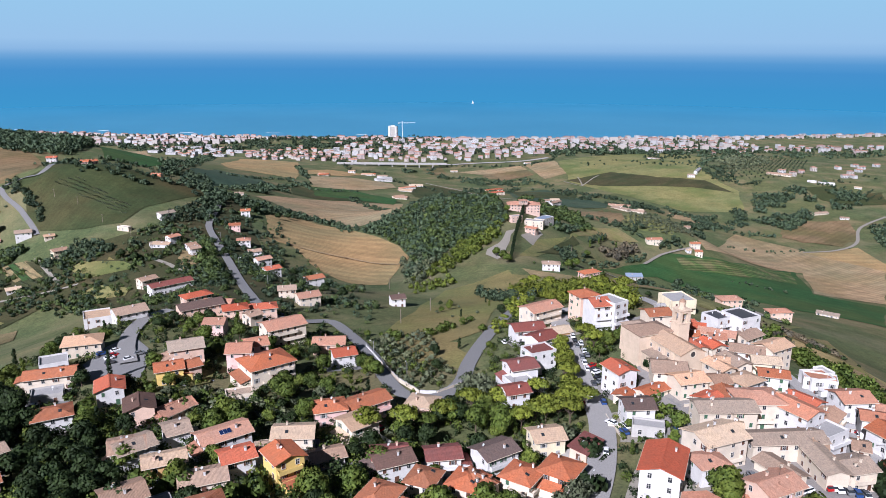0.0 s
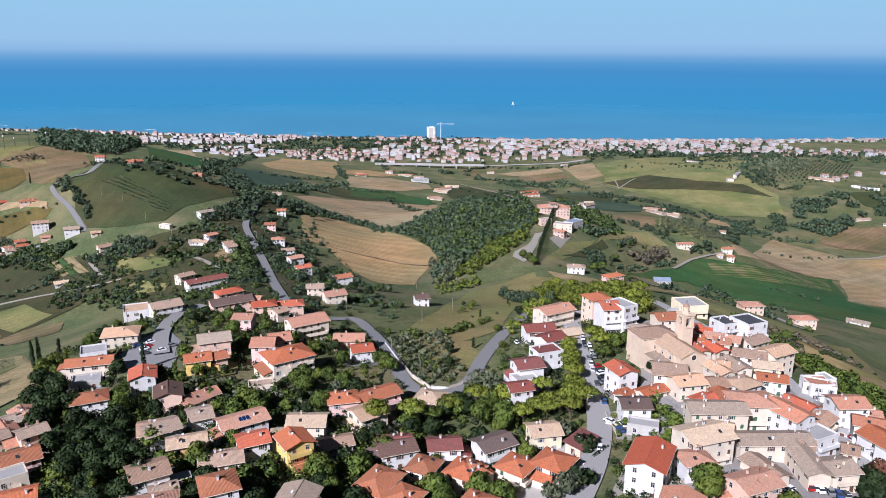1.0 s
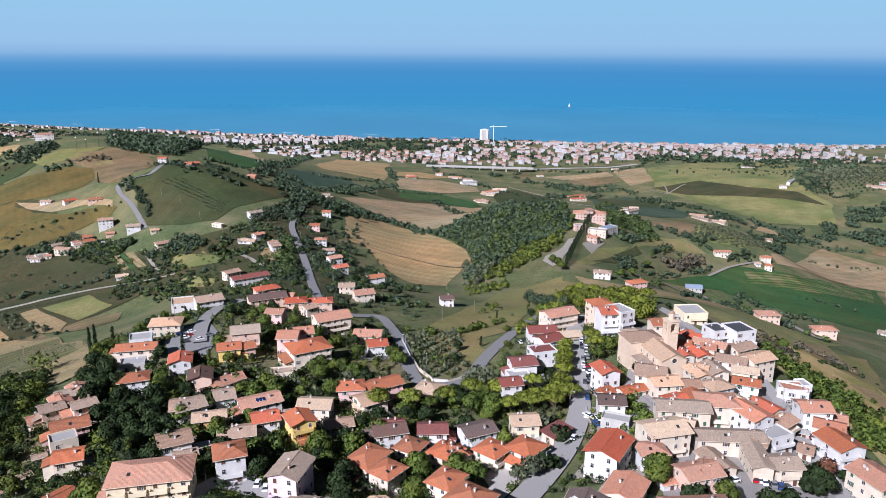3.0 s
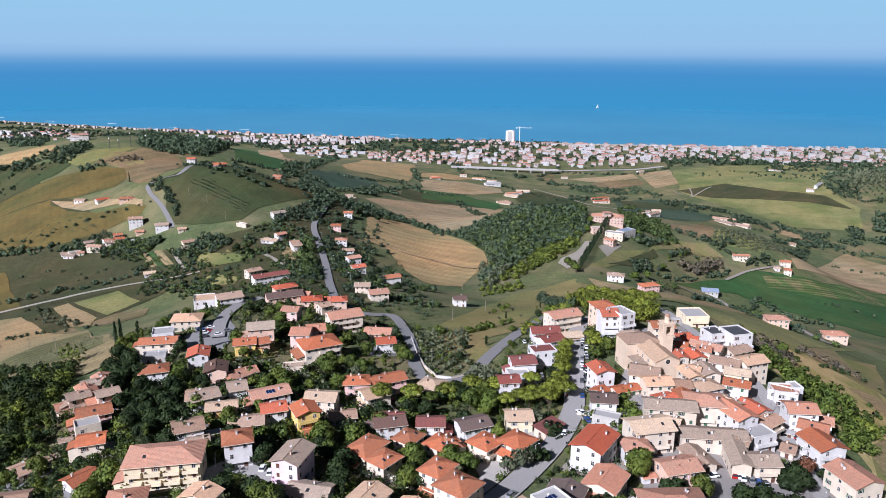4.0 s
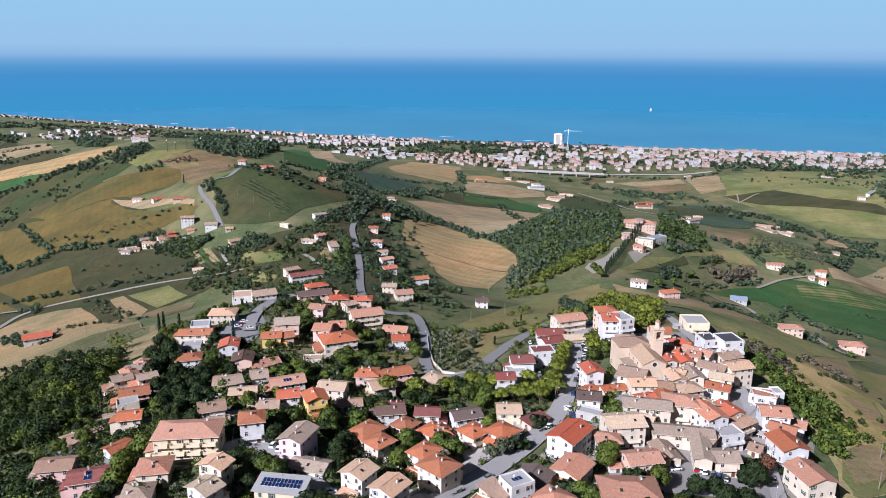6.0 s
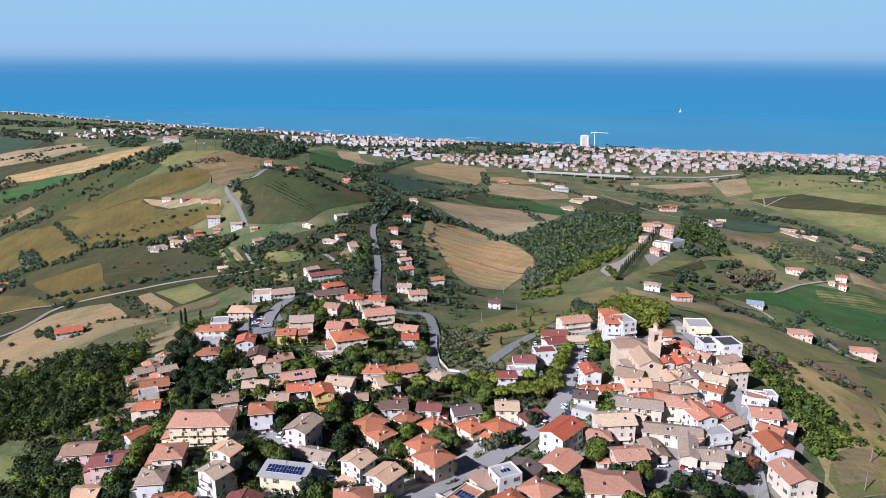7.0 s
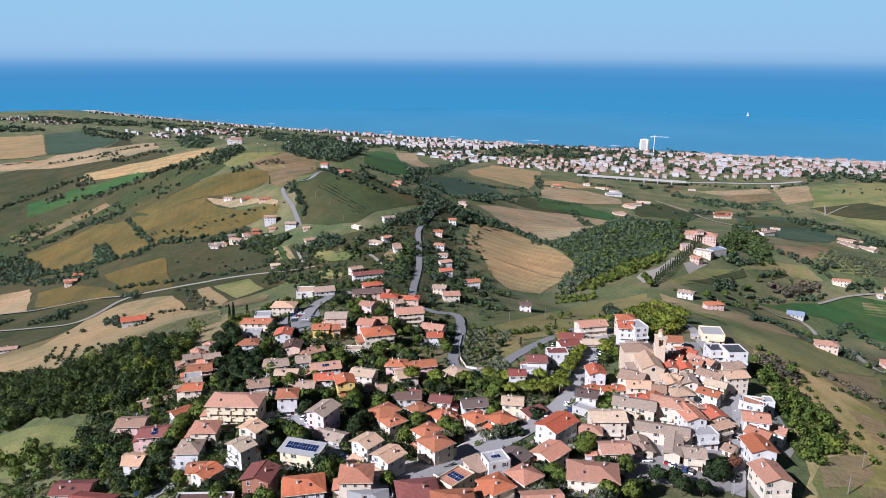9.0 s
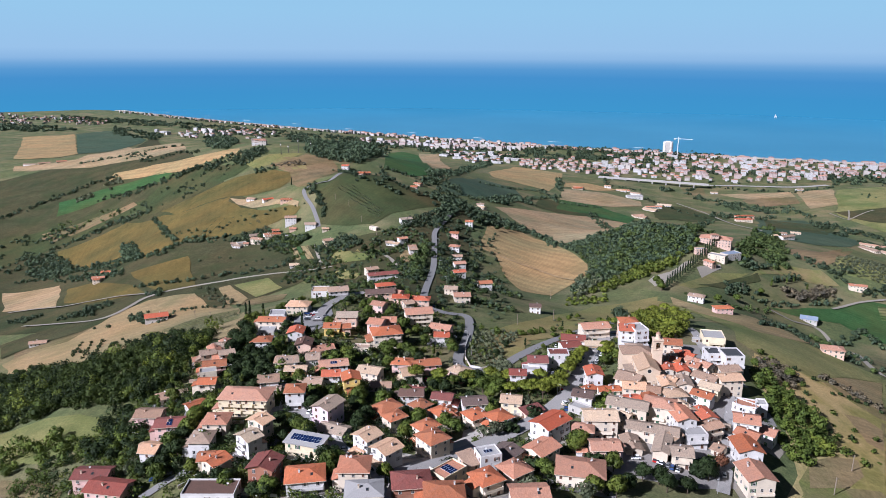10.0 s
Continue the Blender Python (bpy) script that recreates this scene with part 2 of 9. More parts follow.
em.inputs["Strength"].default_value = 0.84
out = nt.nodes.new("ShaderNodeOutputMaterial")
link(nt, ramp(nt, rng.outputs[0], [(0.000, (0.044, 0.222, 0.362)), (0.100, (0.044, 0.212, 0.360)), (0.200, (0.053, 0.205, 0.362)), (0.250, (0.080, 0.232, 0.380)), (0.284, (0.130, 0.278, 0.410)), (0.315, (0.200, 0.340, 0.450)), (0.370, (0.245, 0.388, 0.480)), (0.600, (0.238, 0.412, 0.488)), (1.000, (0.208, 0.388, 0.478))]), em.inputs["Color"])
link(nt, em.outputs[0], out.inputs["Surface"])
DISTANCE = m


# ---- building helpers ----
def mesh(name, verts, faces, mats, index=None, smooth=False):
    me = bpy.data.meshes.new(name)
    me.from_pydata([tuple(v) for v in verts], [], [tuple(f) for f in faces])
    for k in mats:
        me.materials.append(k)
    if index is not None:
        me.polygons.foreach_set("material_index", list(index))
    if smooth:
        me.polygons.foreach_set("use_smooth", [True] * len(me.polygons))
    me.update()
    return me


def part(name, me, parent, at=None, label=""):
    ob = new(name, me)
    ob.parent = parent
    if at is not None:
        ob.matrix_basis = at
    return tagged(ob, label) if label else ob


class Solid:
    """Gathers boxes and faces into one mesh."""

    def __init__(self):
        self.v, self.f, self.i = [], [], []

    def face(self, pts, k=0):
        n = len(self.v)
        self.v += [tuple(p) for p in pts]
        self.f.append(tuple(range(n, n + len(pts))))
        self.i.append(k)
        return self

    def box(self, x0, y0, z0, x1, y1, z1, k=0):
        n = len(self.v)
        self.v += [(x0, y0, z0), (x1, y0, z0), (x1, y1, z0), (x0, y1, z0), (x0, y0, z1), (x1, y0, z1), (x1, y1, z1), (x0, y1, z1)]
        self.f += [(n, n + 3, n + 2, n + 1), (n + 4, n + 5, n + 6, n + 7), (n, n + 1, n + 5, n + 4), (n + 1, n + 2, n + 6, n + 5), (n + 2, n + 3, n + 7, n + 6), (n + 3, n, n + 4, n + 7)]
        self.i += [k] * 6
        return self

    def slab(self, pts, thick, k=0):
        """A flat polygon with thickness downwards."""
        n, c = len(self.v), len(pts)
        self.v += [tuple(p) for p in pts] + [(p[0], p[1], p[2] - thick) for p in pts]
        self.f += [tuple(range(n, n + c)), tuple(range(n + 2 * c - 1, n + c - 1, -1))]
        self.f += [(n + j, n + c + j, n + c + (j + 1) % c, n + (j + 1) % c) for j in range(c)]
        self.i += [k] * (c + 2)
        return self

    def mesh(self, name, *mats):
        return mesh(name, self.v, self.f, mats, self.i)


# ---- ground ----
# relief: broad, middle and small swells (x, y, radius, height) added on the coastal plain
SWELLS_BROAD_a = [(-2000, 400, 520, 30.8), (-1360, 400, 520, 56.4), (-720, 400, 520, 22.4), (-80, 400, 520, 401.6), (560, 400, 520, 125.4), (1200, 400, 520, 6.2), (1840, 400, 520, 51.9), (-1680, 954, 520, 15.8), (-1040, 954, 520, -35.3), (-400, 954, 520, -11.3), (240, 954, 520, -101.1), (880, 954, 520, -13.3), (1520, 954, 520, -6.4), (-2000, 1508, 520, 35.0), (-1360, 1508, 520, 23.8), (-720, 1508, 520, 147.7), (-80, 1508, 520, 50.3), (560, 1508, 520, 32.5), (1200, 1508, 520, 25.3), (1840, 1508, 520, 25.5), (-1680, 2062, 520, 5.4), (-1040, 2062, 520, 4.2), (-400, 2062, 520, -14.6), (240, 2062, 520, -8.4)]
SWELLS_BROAD_b = [(880, 2062, 520, -6.6), (1520, 2062, 520, -8.5)]
SWELLS_MIDDLE_a = [(-750, 300, 250, 2.9), (-420, 300, 250, -120.5), (-90, 300, 250, -132.8), (240, 300, 250, -112.1), (570, 300, 250, -74.9), (900, 300, 250, -18.4), (-585, 585, 250, -60.9), (-255, 585, 250, -111.6), (75, 585, 250, -117.5), (405, 585, 250, -63.6), (735, 585, 250, -47.3), (-750, 871, 250, -44.4), (-420, 871, 250, 33.4), (-90, 871, 250, -3.2), (240, 871, 250, 68.4), (570, 871, 250, -11.1), (900, 871, 250, 14.0), (-585, 1157, 250, 63.8), (-255, 1157, 250, 62.4), (75, 1157, 250, 16.2), (405, 1157, 250, 61.2), (735, 1157, 250, -2.1), (-750, 1443, 250, -12.2), (-420, 1443, 250, -3.2)]
SWELLS_MIDDLE_b = [(-90, 1443, 250, -9.1), (570, 1443, 250, -13.1), (900, 1443, 250, 14.2), (-585, 1728, 250, -38.1), (-255, 1728, 250, -6.9), (75, 1728, 250, -9.9), (405, 1728, 250, -32.9), (735, 1728, 250, 4.2)]
SWELLS_SMALL_a = [(-330, 60, 95, -16.6), (-195, 60, 95, -17.7), (-60, 60, 95, -11.6), (75, 60, 95, -10.1), (210, 60, 95, -8.9), (345, 60, 95, -3.4), (-262, 176, 95, -15.0), (-127, 176, 95, -14.8), (7, 176, 95, -2.5), (142, 176, 95, -12.0), (277, 176, 95, -17.8), (412, 176, 95, -2.6), (-330, 293, 95, -8.2), (-195, 293, 95, 3.5), (-60, 293, 95, -9.0), (75, 293, 95, 3.8), (345, 293, 95, -12.2), (-262, 410, 95, -6.1), (-127, 410, 95, 5.0), (7, 410, 95, -17.0), (142, 410, 95, 18.1), (277, 410, 95, -2.6), (412, 410, 95, -9.9), (-195, 527, 95, -15.3)]
SWELLS_SMALL_b = [(75, 527, 95, -16.0), (210, 527, 95, 8.2), (345, 527, 95, 2.0), (-262, 644, 95, -6.1), (-127, 644, 95, 8.8), (7, 644, 95, -18.0), (142, 644, 95, 11.5), (277, 644, 95, -29.1), (-330, 761, 95, -12.3), (-195, 761, 95, 12.3), (-60, 761, 95, -4.5), (75, 761, 95, -15.6), (210, 761, 95, 4.8), (345, 761, 95, -17.3), (-262, 878, 95, 36.1), (-127, 878, 95, 16.8), (7, 878, 95, -16.7), (142, 878, 95, 17.3), (277, 878, 95, -10.1), (412, 878, 95, 27.8)]
SWELLS_TOWN_a = [(-125, 140, 58, -2.0), (-43, 140, 58, -1.5), (39, 140, 58, -1.1), (121, 140, 58, 2.0), (-84, 211, 58, 8.5), (-2, 211, 58, -11.3), (80, 211, 58, -1.2), (-125, 282, 58, 3.5), (39, 282, 58, -8.9), (121, 282, 58, 4.6), (-84, 353, 58, 2.5), (80, 353, 58, 1.2)]
SWELLS = np.array(SWELLS_BROAD_a + SWELLS_BROAD_b + SWELLS_MIDDLE_a + SWELLS_MIDDLE_b + SWELLS_SMALL_a + SWELLS_SMALL_b + SWELLS_TOWN_a)


def shore(x):
    """Where the waterline runs, seaward of the town."""
    return 2767 - 0.2524 * x + 0.0000577 * x * x


def height(x, y):
    x, y = np.asarray(x, float), np.asarray(y, float)
    p = np.zeros(np.broadcast(x, y).shape) + 12.0
    for cx, cy, r, a in SWELLS:
        p = p + a * np.exp(-((x - cx) ** 2 + (y - cy) ** 2) / (r * r))
    p = 6 + 8 * np.logaddexp(0, (p - 6) / 8)
    near = np.clip((shore(x) - y) / 160, -0.4, 1)
    return np.where(near < 1, p * np.maximum(near, 0) ** 0.7 + np.minimum(near, 0) * 12 - 0.6 * (near <= 0), p)


def hz(x, y):
    return float(height(x, y))


def stretch(lo, hi, fine_lo, fine_hi, step, growth):
    """Grid lines, close in the middle and wider outwards."""
    out = list(np.arange(fine_lo, fine_hi + 0.1, step))
    s, v = step, fine_hi
    while v < hi:
        s *= growth
        v += s
        out.append(min(v, hi))
    s, v = step, fine_lo
    while v > lo:
        s *= growth
        v -= s
        out.insert(0, max(v, lo))
    return np.array(out)


gx = stretch(-4600, 4600, -420, 460, 7, 1.035)
gy = stretch(-500, 4300, 60, 900, 7, 1.02)
GX, GY = np.meshgrid(gx, gy)
GZ = height(GX, GY)
nx, ny = len(gx), len(gy)
quads = [(j * nx + i, j * nx + i + 1, (j + 1) * nx + i + 1, (j + 1) * nx + i) for j in range(ny - 1) for i in range(nx - 1)]
ground = new("ground", mesh("ground", np.column_stack([GX.ravel(), GY.ravel(), GZ.ravel()]), quads, [GROUND], smooth=True))
tagged(ground, "rolling hill country of rough olive-green grass", "ground", kind="structure")
sea = new("water", mesh("water", [(-4700, 1900, 0), (4700, 1900, 0), (4700, 4620, 0), (-4700, 4620, 0)], [(0, 1, 2, 3)], [SEA]))
tagged(sea, "calm blue sea reaching the hazy horizon", "sea", kind="structure")
# emissive wall that stands in for the sky and the sea beyond the sheet
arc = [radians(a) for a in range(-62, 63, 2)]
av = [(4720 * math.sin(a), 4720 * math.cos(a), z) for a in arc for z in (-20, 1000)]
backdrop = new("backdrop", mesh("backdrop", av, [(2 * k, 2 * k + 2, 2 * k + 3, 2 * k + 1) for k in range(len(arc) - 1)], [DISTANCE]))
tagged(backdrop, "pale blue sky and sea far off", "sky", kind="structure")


def on_ground(x, y):
    """The height of the ground sheet itself, between its grid lines."""
    i = np.clip(np.searchsorted(gx, x) - 1, 0, nx - 2)
    j = np.clip(np.searchsorted(gy, y) - 1, 0, ny - 2)
    u, v = (x - gx[i]) / (gx[i + 1] - gx[i]), (y - gy[j]) / (gy[j + 1] - gy[j])
    return (GZ[j, i] * (1 - u) + GZ[j, i + 1] * u) * (1 - v) + (GZ[j + 1, i] * (1 - u) + GZ[j + 1, i + 1] * u) * v


from mathutils.geometry import delaunay_2d_cdt


def inside(poly, x, y):
    hit = np.zeros(np.shape(x), bool)
    for (x0, y0), (x1, y1) in zip(poly, poly[1:] + poly[:1]):
        if y0 != y1:
            hit ^= ((y0 > y) != (y1 > y)) & (x < (x1 - x0) * (y - y0) / (y1 - y0) + x0)
    return hit


def soft_outline(poly, step, wobble):
    """The outline cut into short pieces that wander a little."""
    out = []
    for (x0, y0), (x1, y1) in zip(poly, poly[1:] + poly[:1]):
        n = max(1, int(math.hypot(x1 - x0, y1 - y0) / step))
        for k in range(n):
            x, y = x0 + (x1 - x0) * k / n, y0 + (y1 - y0) * k / n
            w = noise.noise_vector((x * 0.02, y * 0.02, 0.5)) * wobble
            out.append((x + w.x, y + w.y))
    return out


def field(name, label, category, material, poly, lift=0.35, wobble=4.5, kind="structure"):
    """A patch of land laid on the ground sheet."""
    far = math.hypot(*np.mean(poly, 0))
    step = max(4.0, far * 0.013)
    rim = soft_outline(poly, step, wobble)
    xs, ys = [p[0] for p in rim], [p[1] for p in rim]
    px, py = np.meshgrid(np.arange(min(xs), max(xs), step), np.arange(min(ys), max(ys), step))
    px, py = px.ravel(), py.ravel()
    keep = inside(rim, px, py)
    pts = [Vector(p) for p in rim] + [Vector((a, b)) for a, b in zip(px[keep], py[keep])]
    n = len(rim)
    if name in ("parking_lot", "pavement"):
        LANES.extend((a, b, step * 0.75) for a, b in zip(px[keep], py[keep]))
    v, e, f, *_ = delaunay_2d_cdt(pts, [(k, (k + 1) % n) for k in range(n)], [list(range(n))], 1, 0.01)
    x, y = np.array([p.x for p in v]), np.array([p.y for p in v])
    z = on_ground(x, y) + lift * 0.5 + far * 0.0003
    me = mesh(name, np.column_stack([x, y, z]), f, [material], smooth=True)
    if len(me.polygons) and me.polygons[0].normal.z < 0:
        me.flip_normals()
    return tagged(new(name, me), label, category, kind=kind)


LANES = []


def ribbon(name, label, category, material, line, width, lift=0.55, kind="structure"):
    """A road or path laid along a line, with a thin edge."""
    pts = [Vector(p) for p in line]
    way = []
    for k in range(len(pts) - 1):
        a, b, c, d = pts[max(k - 1, 0)], pts[k], pts[k + 1], pts[min(k + 2, len(pts) - 1)]
        n = max(2, int((c - b).length / 4))
        for j in range(n):
            t = j / n
            way.append(0.5 * (2 * b + (c - a) * t + (2 * a - 5 * b + 4 * c - d) * t * t + (3 * b - a - 3 * c + d) * t ** 3))
    way.append(pts[-1])
    LANES.extend((p.x, p.y, width / 2 + 1.5) for p in way)
    v, f = [], []
    for k, p in enumerate(way):
        t = (way[min(k + 1, len(way) - 1)] - way[max(k - 1, 0)]).normalized()
        s = Vector((-t.y, t.x)) * width / 2
        z = float(on_ground(p.x, p.y)) + lift + p.length * 0.0005
        for q in (p + s, p - s):
            v.append((q.x, q.y, max(z, float(on_ground(q.x, q.y)) + lift * 0.6 + p.length * 0.0003)))
    f = [(2 * k, 2 * k + 1, 2 * k + 3, 2 * k + 2) for k in range(len(way) - 1)]
    me = mesh(name, v, f, [material], smooth=True)
    if me.polygons[0].normal.z < 0:
        me.flip_normals()
    return tagged(new(name, me), label, category, kind=kind)


# ---- houses: builder ----
rng = random.Random(7)
SHUTTERS = {"brown": SHUTTER_BROWN, "green": SHUTTER_GREEN, "grey": SHUTTER_GREY}


def window_mesh(name, w, h, shutter, state):
    """A window seen from outside, in one stepped body: sill, surround, panes, shutters. The wall is at y = 0, outside is -y."""
    xs = [-w / 2 - 0.1, -w / 2, -0.03, 0.03, w / 2, w / 2 + 0.1]
    cols = [(0.07, 0), (0.02, 1), (0.04, 0), (0.02, 1), (0.07, 0)]
    if state == "closed":
        cols = [(0.07, 0), (0.06, 2), (0.05, 2), (0.06, 2), (0.07, 0)]
    if state == "open":
        xs, cols = [-w - 0.08] + xs + [w + 0.08], [(0.1, 2)] + cols + [(0.1, 2)]
    zs = [-0.14, -0.06, h * 0.6, h * 0.6 + 0.05, h, h + 0.1]
    n, m = len(cols), len(zs) - 1

    def cell(i, j):
        if not (0 <= i < n and 0 <= j < m):
            return (-0.02, 0)
        deep, k = cols[i]
        if j == 0:
            return (0.16, 0)
        if k == 1 and j == 2:
            return (0.04, 0)
        if j == m - 1 and k != 2 or j == m - 1 and state == "closed":
            return (0.07, 0)
        return (deep, k)

    verts, faces, index = {}, [], []

    def put(pts, k):
        faces.append([verts.setdefault(tuple(round(c, 4) for c in p), len(verts)) for p in pts])
        index.append(k)

    for i in range(n):
        for j in range(m):
            d, k = cell(i, j)
            x0, x1, z0, z1 = xs[i], xs[i + 1], zs[j], zs[j + 1]
            put([(x0, -d, z0), (x1, -d, z0), (x1, -d, z1), (x0, -d, z1)], k)
            for (di, dj), (p, q) in (((1, 0), ((x1, z0), (x1, z1))), ((0, 1), ((x1, z1), (x0, z1))), ((-1, 0), ((x0, z1), (x0, z0))), ((0, -1), ((x0, z0), (x1, z0)))):
                e, k2 = cell(i + di, j + dj)
                if e < d:
                    put([(p[0], -d, p[1]), (p[0], -e, p[1]), (q[0], -e, q[1]), (q[0], -d, q[1])], k if k != 1 else 0)
    return mesh(name, list(verts), faces, [FRAME, GLASS, SHUTTERS[shutter]], index)


WINDOWS = {(c, st): window_mesh("window", 0.95, 1.3, c, st) for c in SHUTTERS for st in ("open", "closed", "none")}
DOORS = {c: window_mesh("door", 1.2, 2.2, c, "closed") for c in SHUTTERS}
PANEL = Solid().box(-0.5, -0.85, 0.06, 0.5, 0.85, 0.1, 0).box(-0.53, -0.88, 0.0, 0.53, 0.88, 0.06, 1).mesh("solar_panel", PANEL_BLUE, WHITE_METAL)
CHIMNEY = {}
for wall_mat in (WHITE, STONE, SALMON):
    c = Solid().box(-0.35, -0.3, -0.9, 0.35, 0.3, 1.1, 0).box(-0.45, -0.4, 1.1, 0.45, 0.4, 1.2, 0)
    for cx in (-0.33, 0.23):
        for cy in (-0.28, 0.18):
            c.box(cx, cy, 1.2, cx + 0.1, cy + 0.1, 1.5, 0)
    c.slab([(-0.5, -0.45, 1.62), (0.5, -0.45, 1.62), (0.5, 0.45, 1.62), (-0.5, 0.45, 1.62)], 0.12, 1)
    CHIMNEY[wall_mat.name] = c.mesh("chimney", wall_mat, OLD_TILE)
AERIAL = Solid().box(-0.03, -0.03, 0, 0.03, 0.03, 2.6).box(-0.6, -0.02, 2.3, 0.6, 0.02, 2.34).box(-0.4, -0.02, 2.0, 0.4, 0.02, 2.04).mesh("aerial", RAIL)
SKYLIGHT = Solid().box(-0.45, -0.6, 0.0, 0.45, 0.6, 0.09, 0).box(-0.37, -0.52, 0.09, 0.37, 0.52, 0.11, 1).mesh("skylight", RAIL, GLASS)
dish = Solid().box(-0.03, -0.03, -0.6, 0.03, 0.03, 0.55)
for k in range(10):
    a, b = k * math.tau / 10, (k + 1) * math.tau / 10
    dish.face([(0, 0.02, 0.7), (0.42 * math.cos(a), -0.12, 0.7 + 0.42 * math.sin(a)), (0.42 * math.cos(b), -0.12, 0.7 + 0.42 * math.sin(b))])
DISH = dish.mesh("satellite_dish", WHITE_METAL)
NUMBER = {1: "single-storey", 2: "two-storey", 3: "three-storey", 4: "four-storey"}


def roof_solid(kind, w, d, h, over=0.75, pitch=0.32, thick=0.22):
    """Roof of a w by d block with its eaves at height h; the ridge runs along x."""
    s = Solid()
    a, b = w / 2 + over, d / 2 + over
    e, t = h - over * pitch + thick, h + (d / 2) * pitch + thick
    if kind == "gable":
        for g in (-1, 1):
            s.slab([(-a, g * b, e), (a, g * b, e), (a, 0, t), (-a, 0, t)][::g], thick)
        s.box(-a, -0.16, t - 0.04, a, 0.16, t + 0.1)
        s.box(-a, -b - 0.1, e - thick - 0.02, a, -b, e - thick + 0.12, 1).box(-a, b, e - thick - 0.02, a, b + 0.1, e - thick + 0.12, 1)
    elif kind == "hip":
        r = max(0.3, w / 2 - d / 2)
        for g in (-1, 1):
            s.slab([(-a, g * b, e), (a, g * b, e), (r, 0, t), (-r, 0, t)][::-g], thick)
            s.slab([(g * a, -b, e), (g * a, b, e), (g * r, 0, t)][::g], thick)
        s.box(-r, -0.15, t - 0.06, r, 0.15, t + 0.08)
        s.box(-a, -b - 0.1, e - thick - 0.02, a, -b, e - thick + 0.12, 1).box(-a, b, e - thick - 0.02, a, b + 0.1, e - thick + 0.12, 1)
    elif kind == "shed":
        s.slab([(-a, -b, h + thick), (a, -b, h + thick), (a, b, h + thick + d * 0.14), (-a, b, h + thick + d * 0.14)], thick)
    else:
        s.box(-w / 2 + 0.25, -d / 2 + 0.25, h, w / 2 - 0.25, d / 2 - 0.25, h + 0.12)
        for x0, y0, x1, y1 in ((-w / 2, -d / 2, w / 2, -d / 2 + 0.25), (-w / 2, d / 2 - 0.25, w / 2, d / 2), (-w / 2, -d / 2 + 0.25, -w / 2 + 0.25, d / 2 - 0.25), (w / 2 - 0.25, -d / 2 + 0.25, w / 2, d / 2 - 0.25)):
            s.box(x0, y0, h, x1, y1, h + 0.7, 1)
    return s


def wall_solid(kind, w, d, h, deep, pitch=0.32):
    s = Solid()
    x, y = w / 2, d / 2
    lo = -deep
    top = {"gable": (d / 2) * pitch}.get(kind, 0)
    rise = d * 0.14 if kind == "shed" else 0
    s.face([(-x, -y, lo), (x, -y, lo), (x, -y, h), (-x, -y, h)]).face([(x, y, lo), (-x, y, lo), (-x, y, h + rise), (x, y, h + rise)])
    if top:
        s.face([(x, -y, lo), (x, y, lo), (x, y, h), (x, 0, h + top), (x, -y, h)]).face([(-x, y, lo), (-x, -y, lo), (-x, -y, h), (-x, 0, h + top), (-x, y, h)])
    else:
        s.face([(x, -y, lo), (x, y, lo), (x, y, h + rise), (x, -y, h)]).face([(-x, y, lo), (-x, -y, lo), (-x, -y, h), (-x, y, h + rise)])
    s.face([(-x, -y, h), (x, -y, h), (x, y, h), (-x, y, h)])
    s.face([(-x, y, lo), (x, y, lo), (x, -y, lo), (-x, -y, lo)])
    return s


def balcony_solid(length, deep):
    s = Solid().box(-length / 2, -deep, -0.18, length / 2, 0.02, 0.0, 0)
    s.box(-length / 2, -deep, 0, length / 2, -deep + 0.1, 0.95, 0)
    s.box(-length / 2, -deep + 0.1, 0, -length / 2 + 0.1, 0.0, 0.95, 0).box(length / 2 - 0.1, -deep + 0.1, 0, length / 2, 0.0, 0.95, 0)
    return s


PALE_WALLS = (WHITE, CREAM, BUTTER, VILLA)


FOOT, PLOTS = [], []


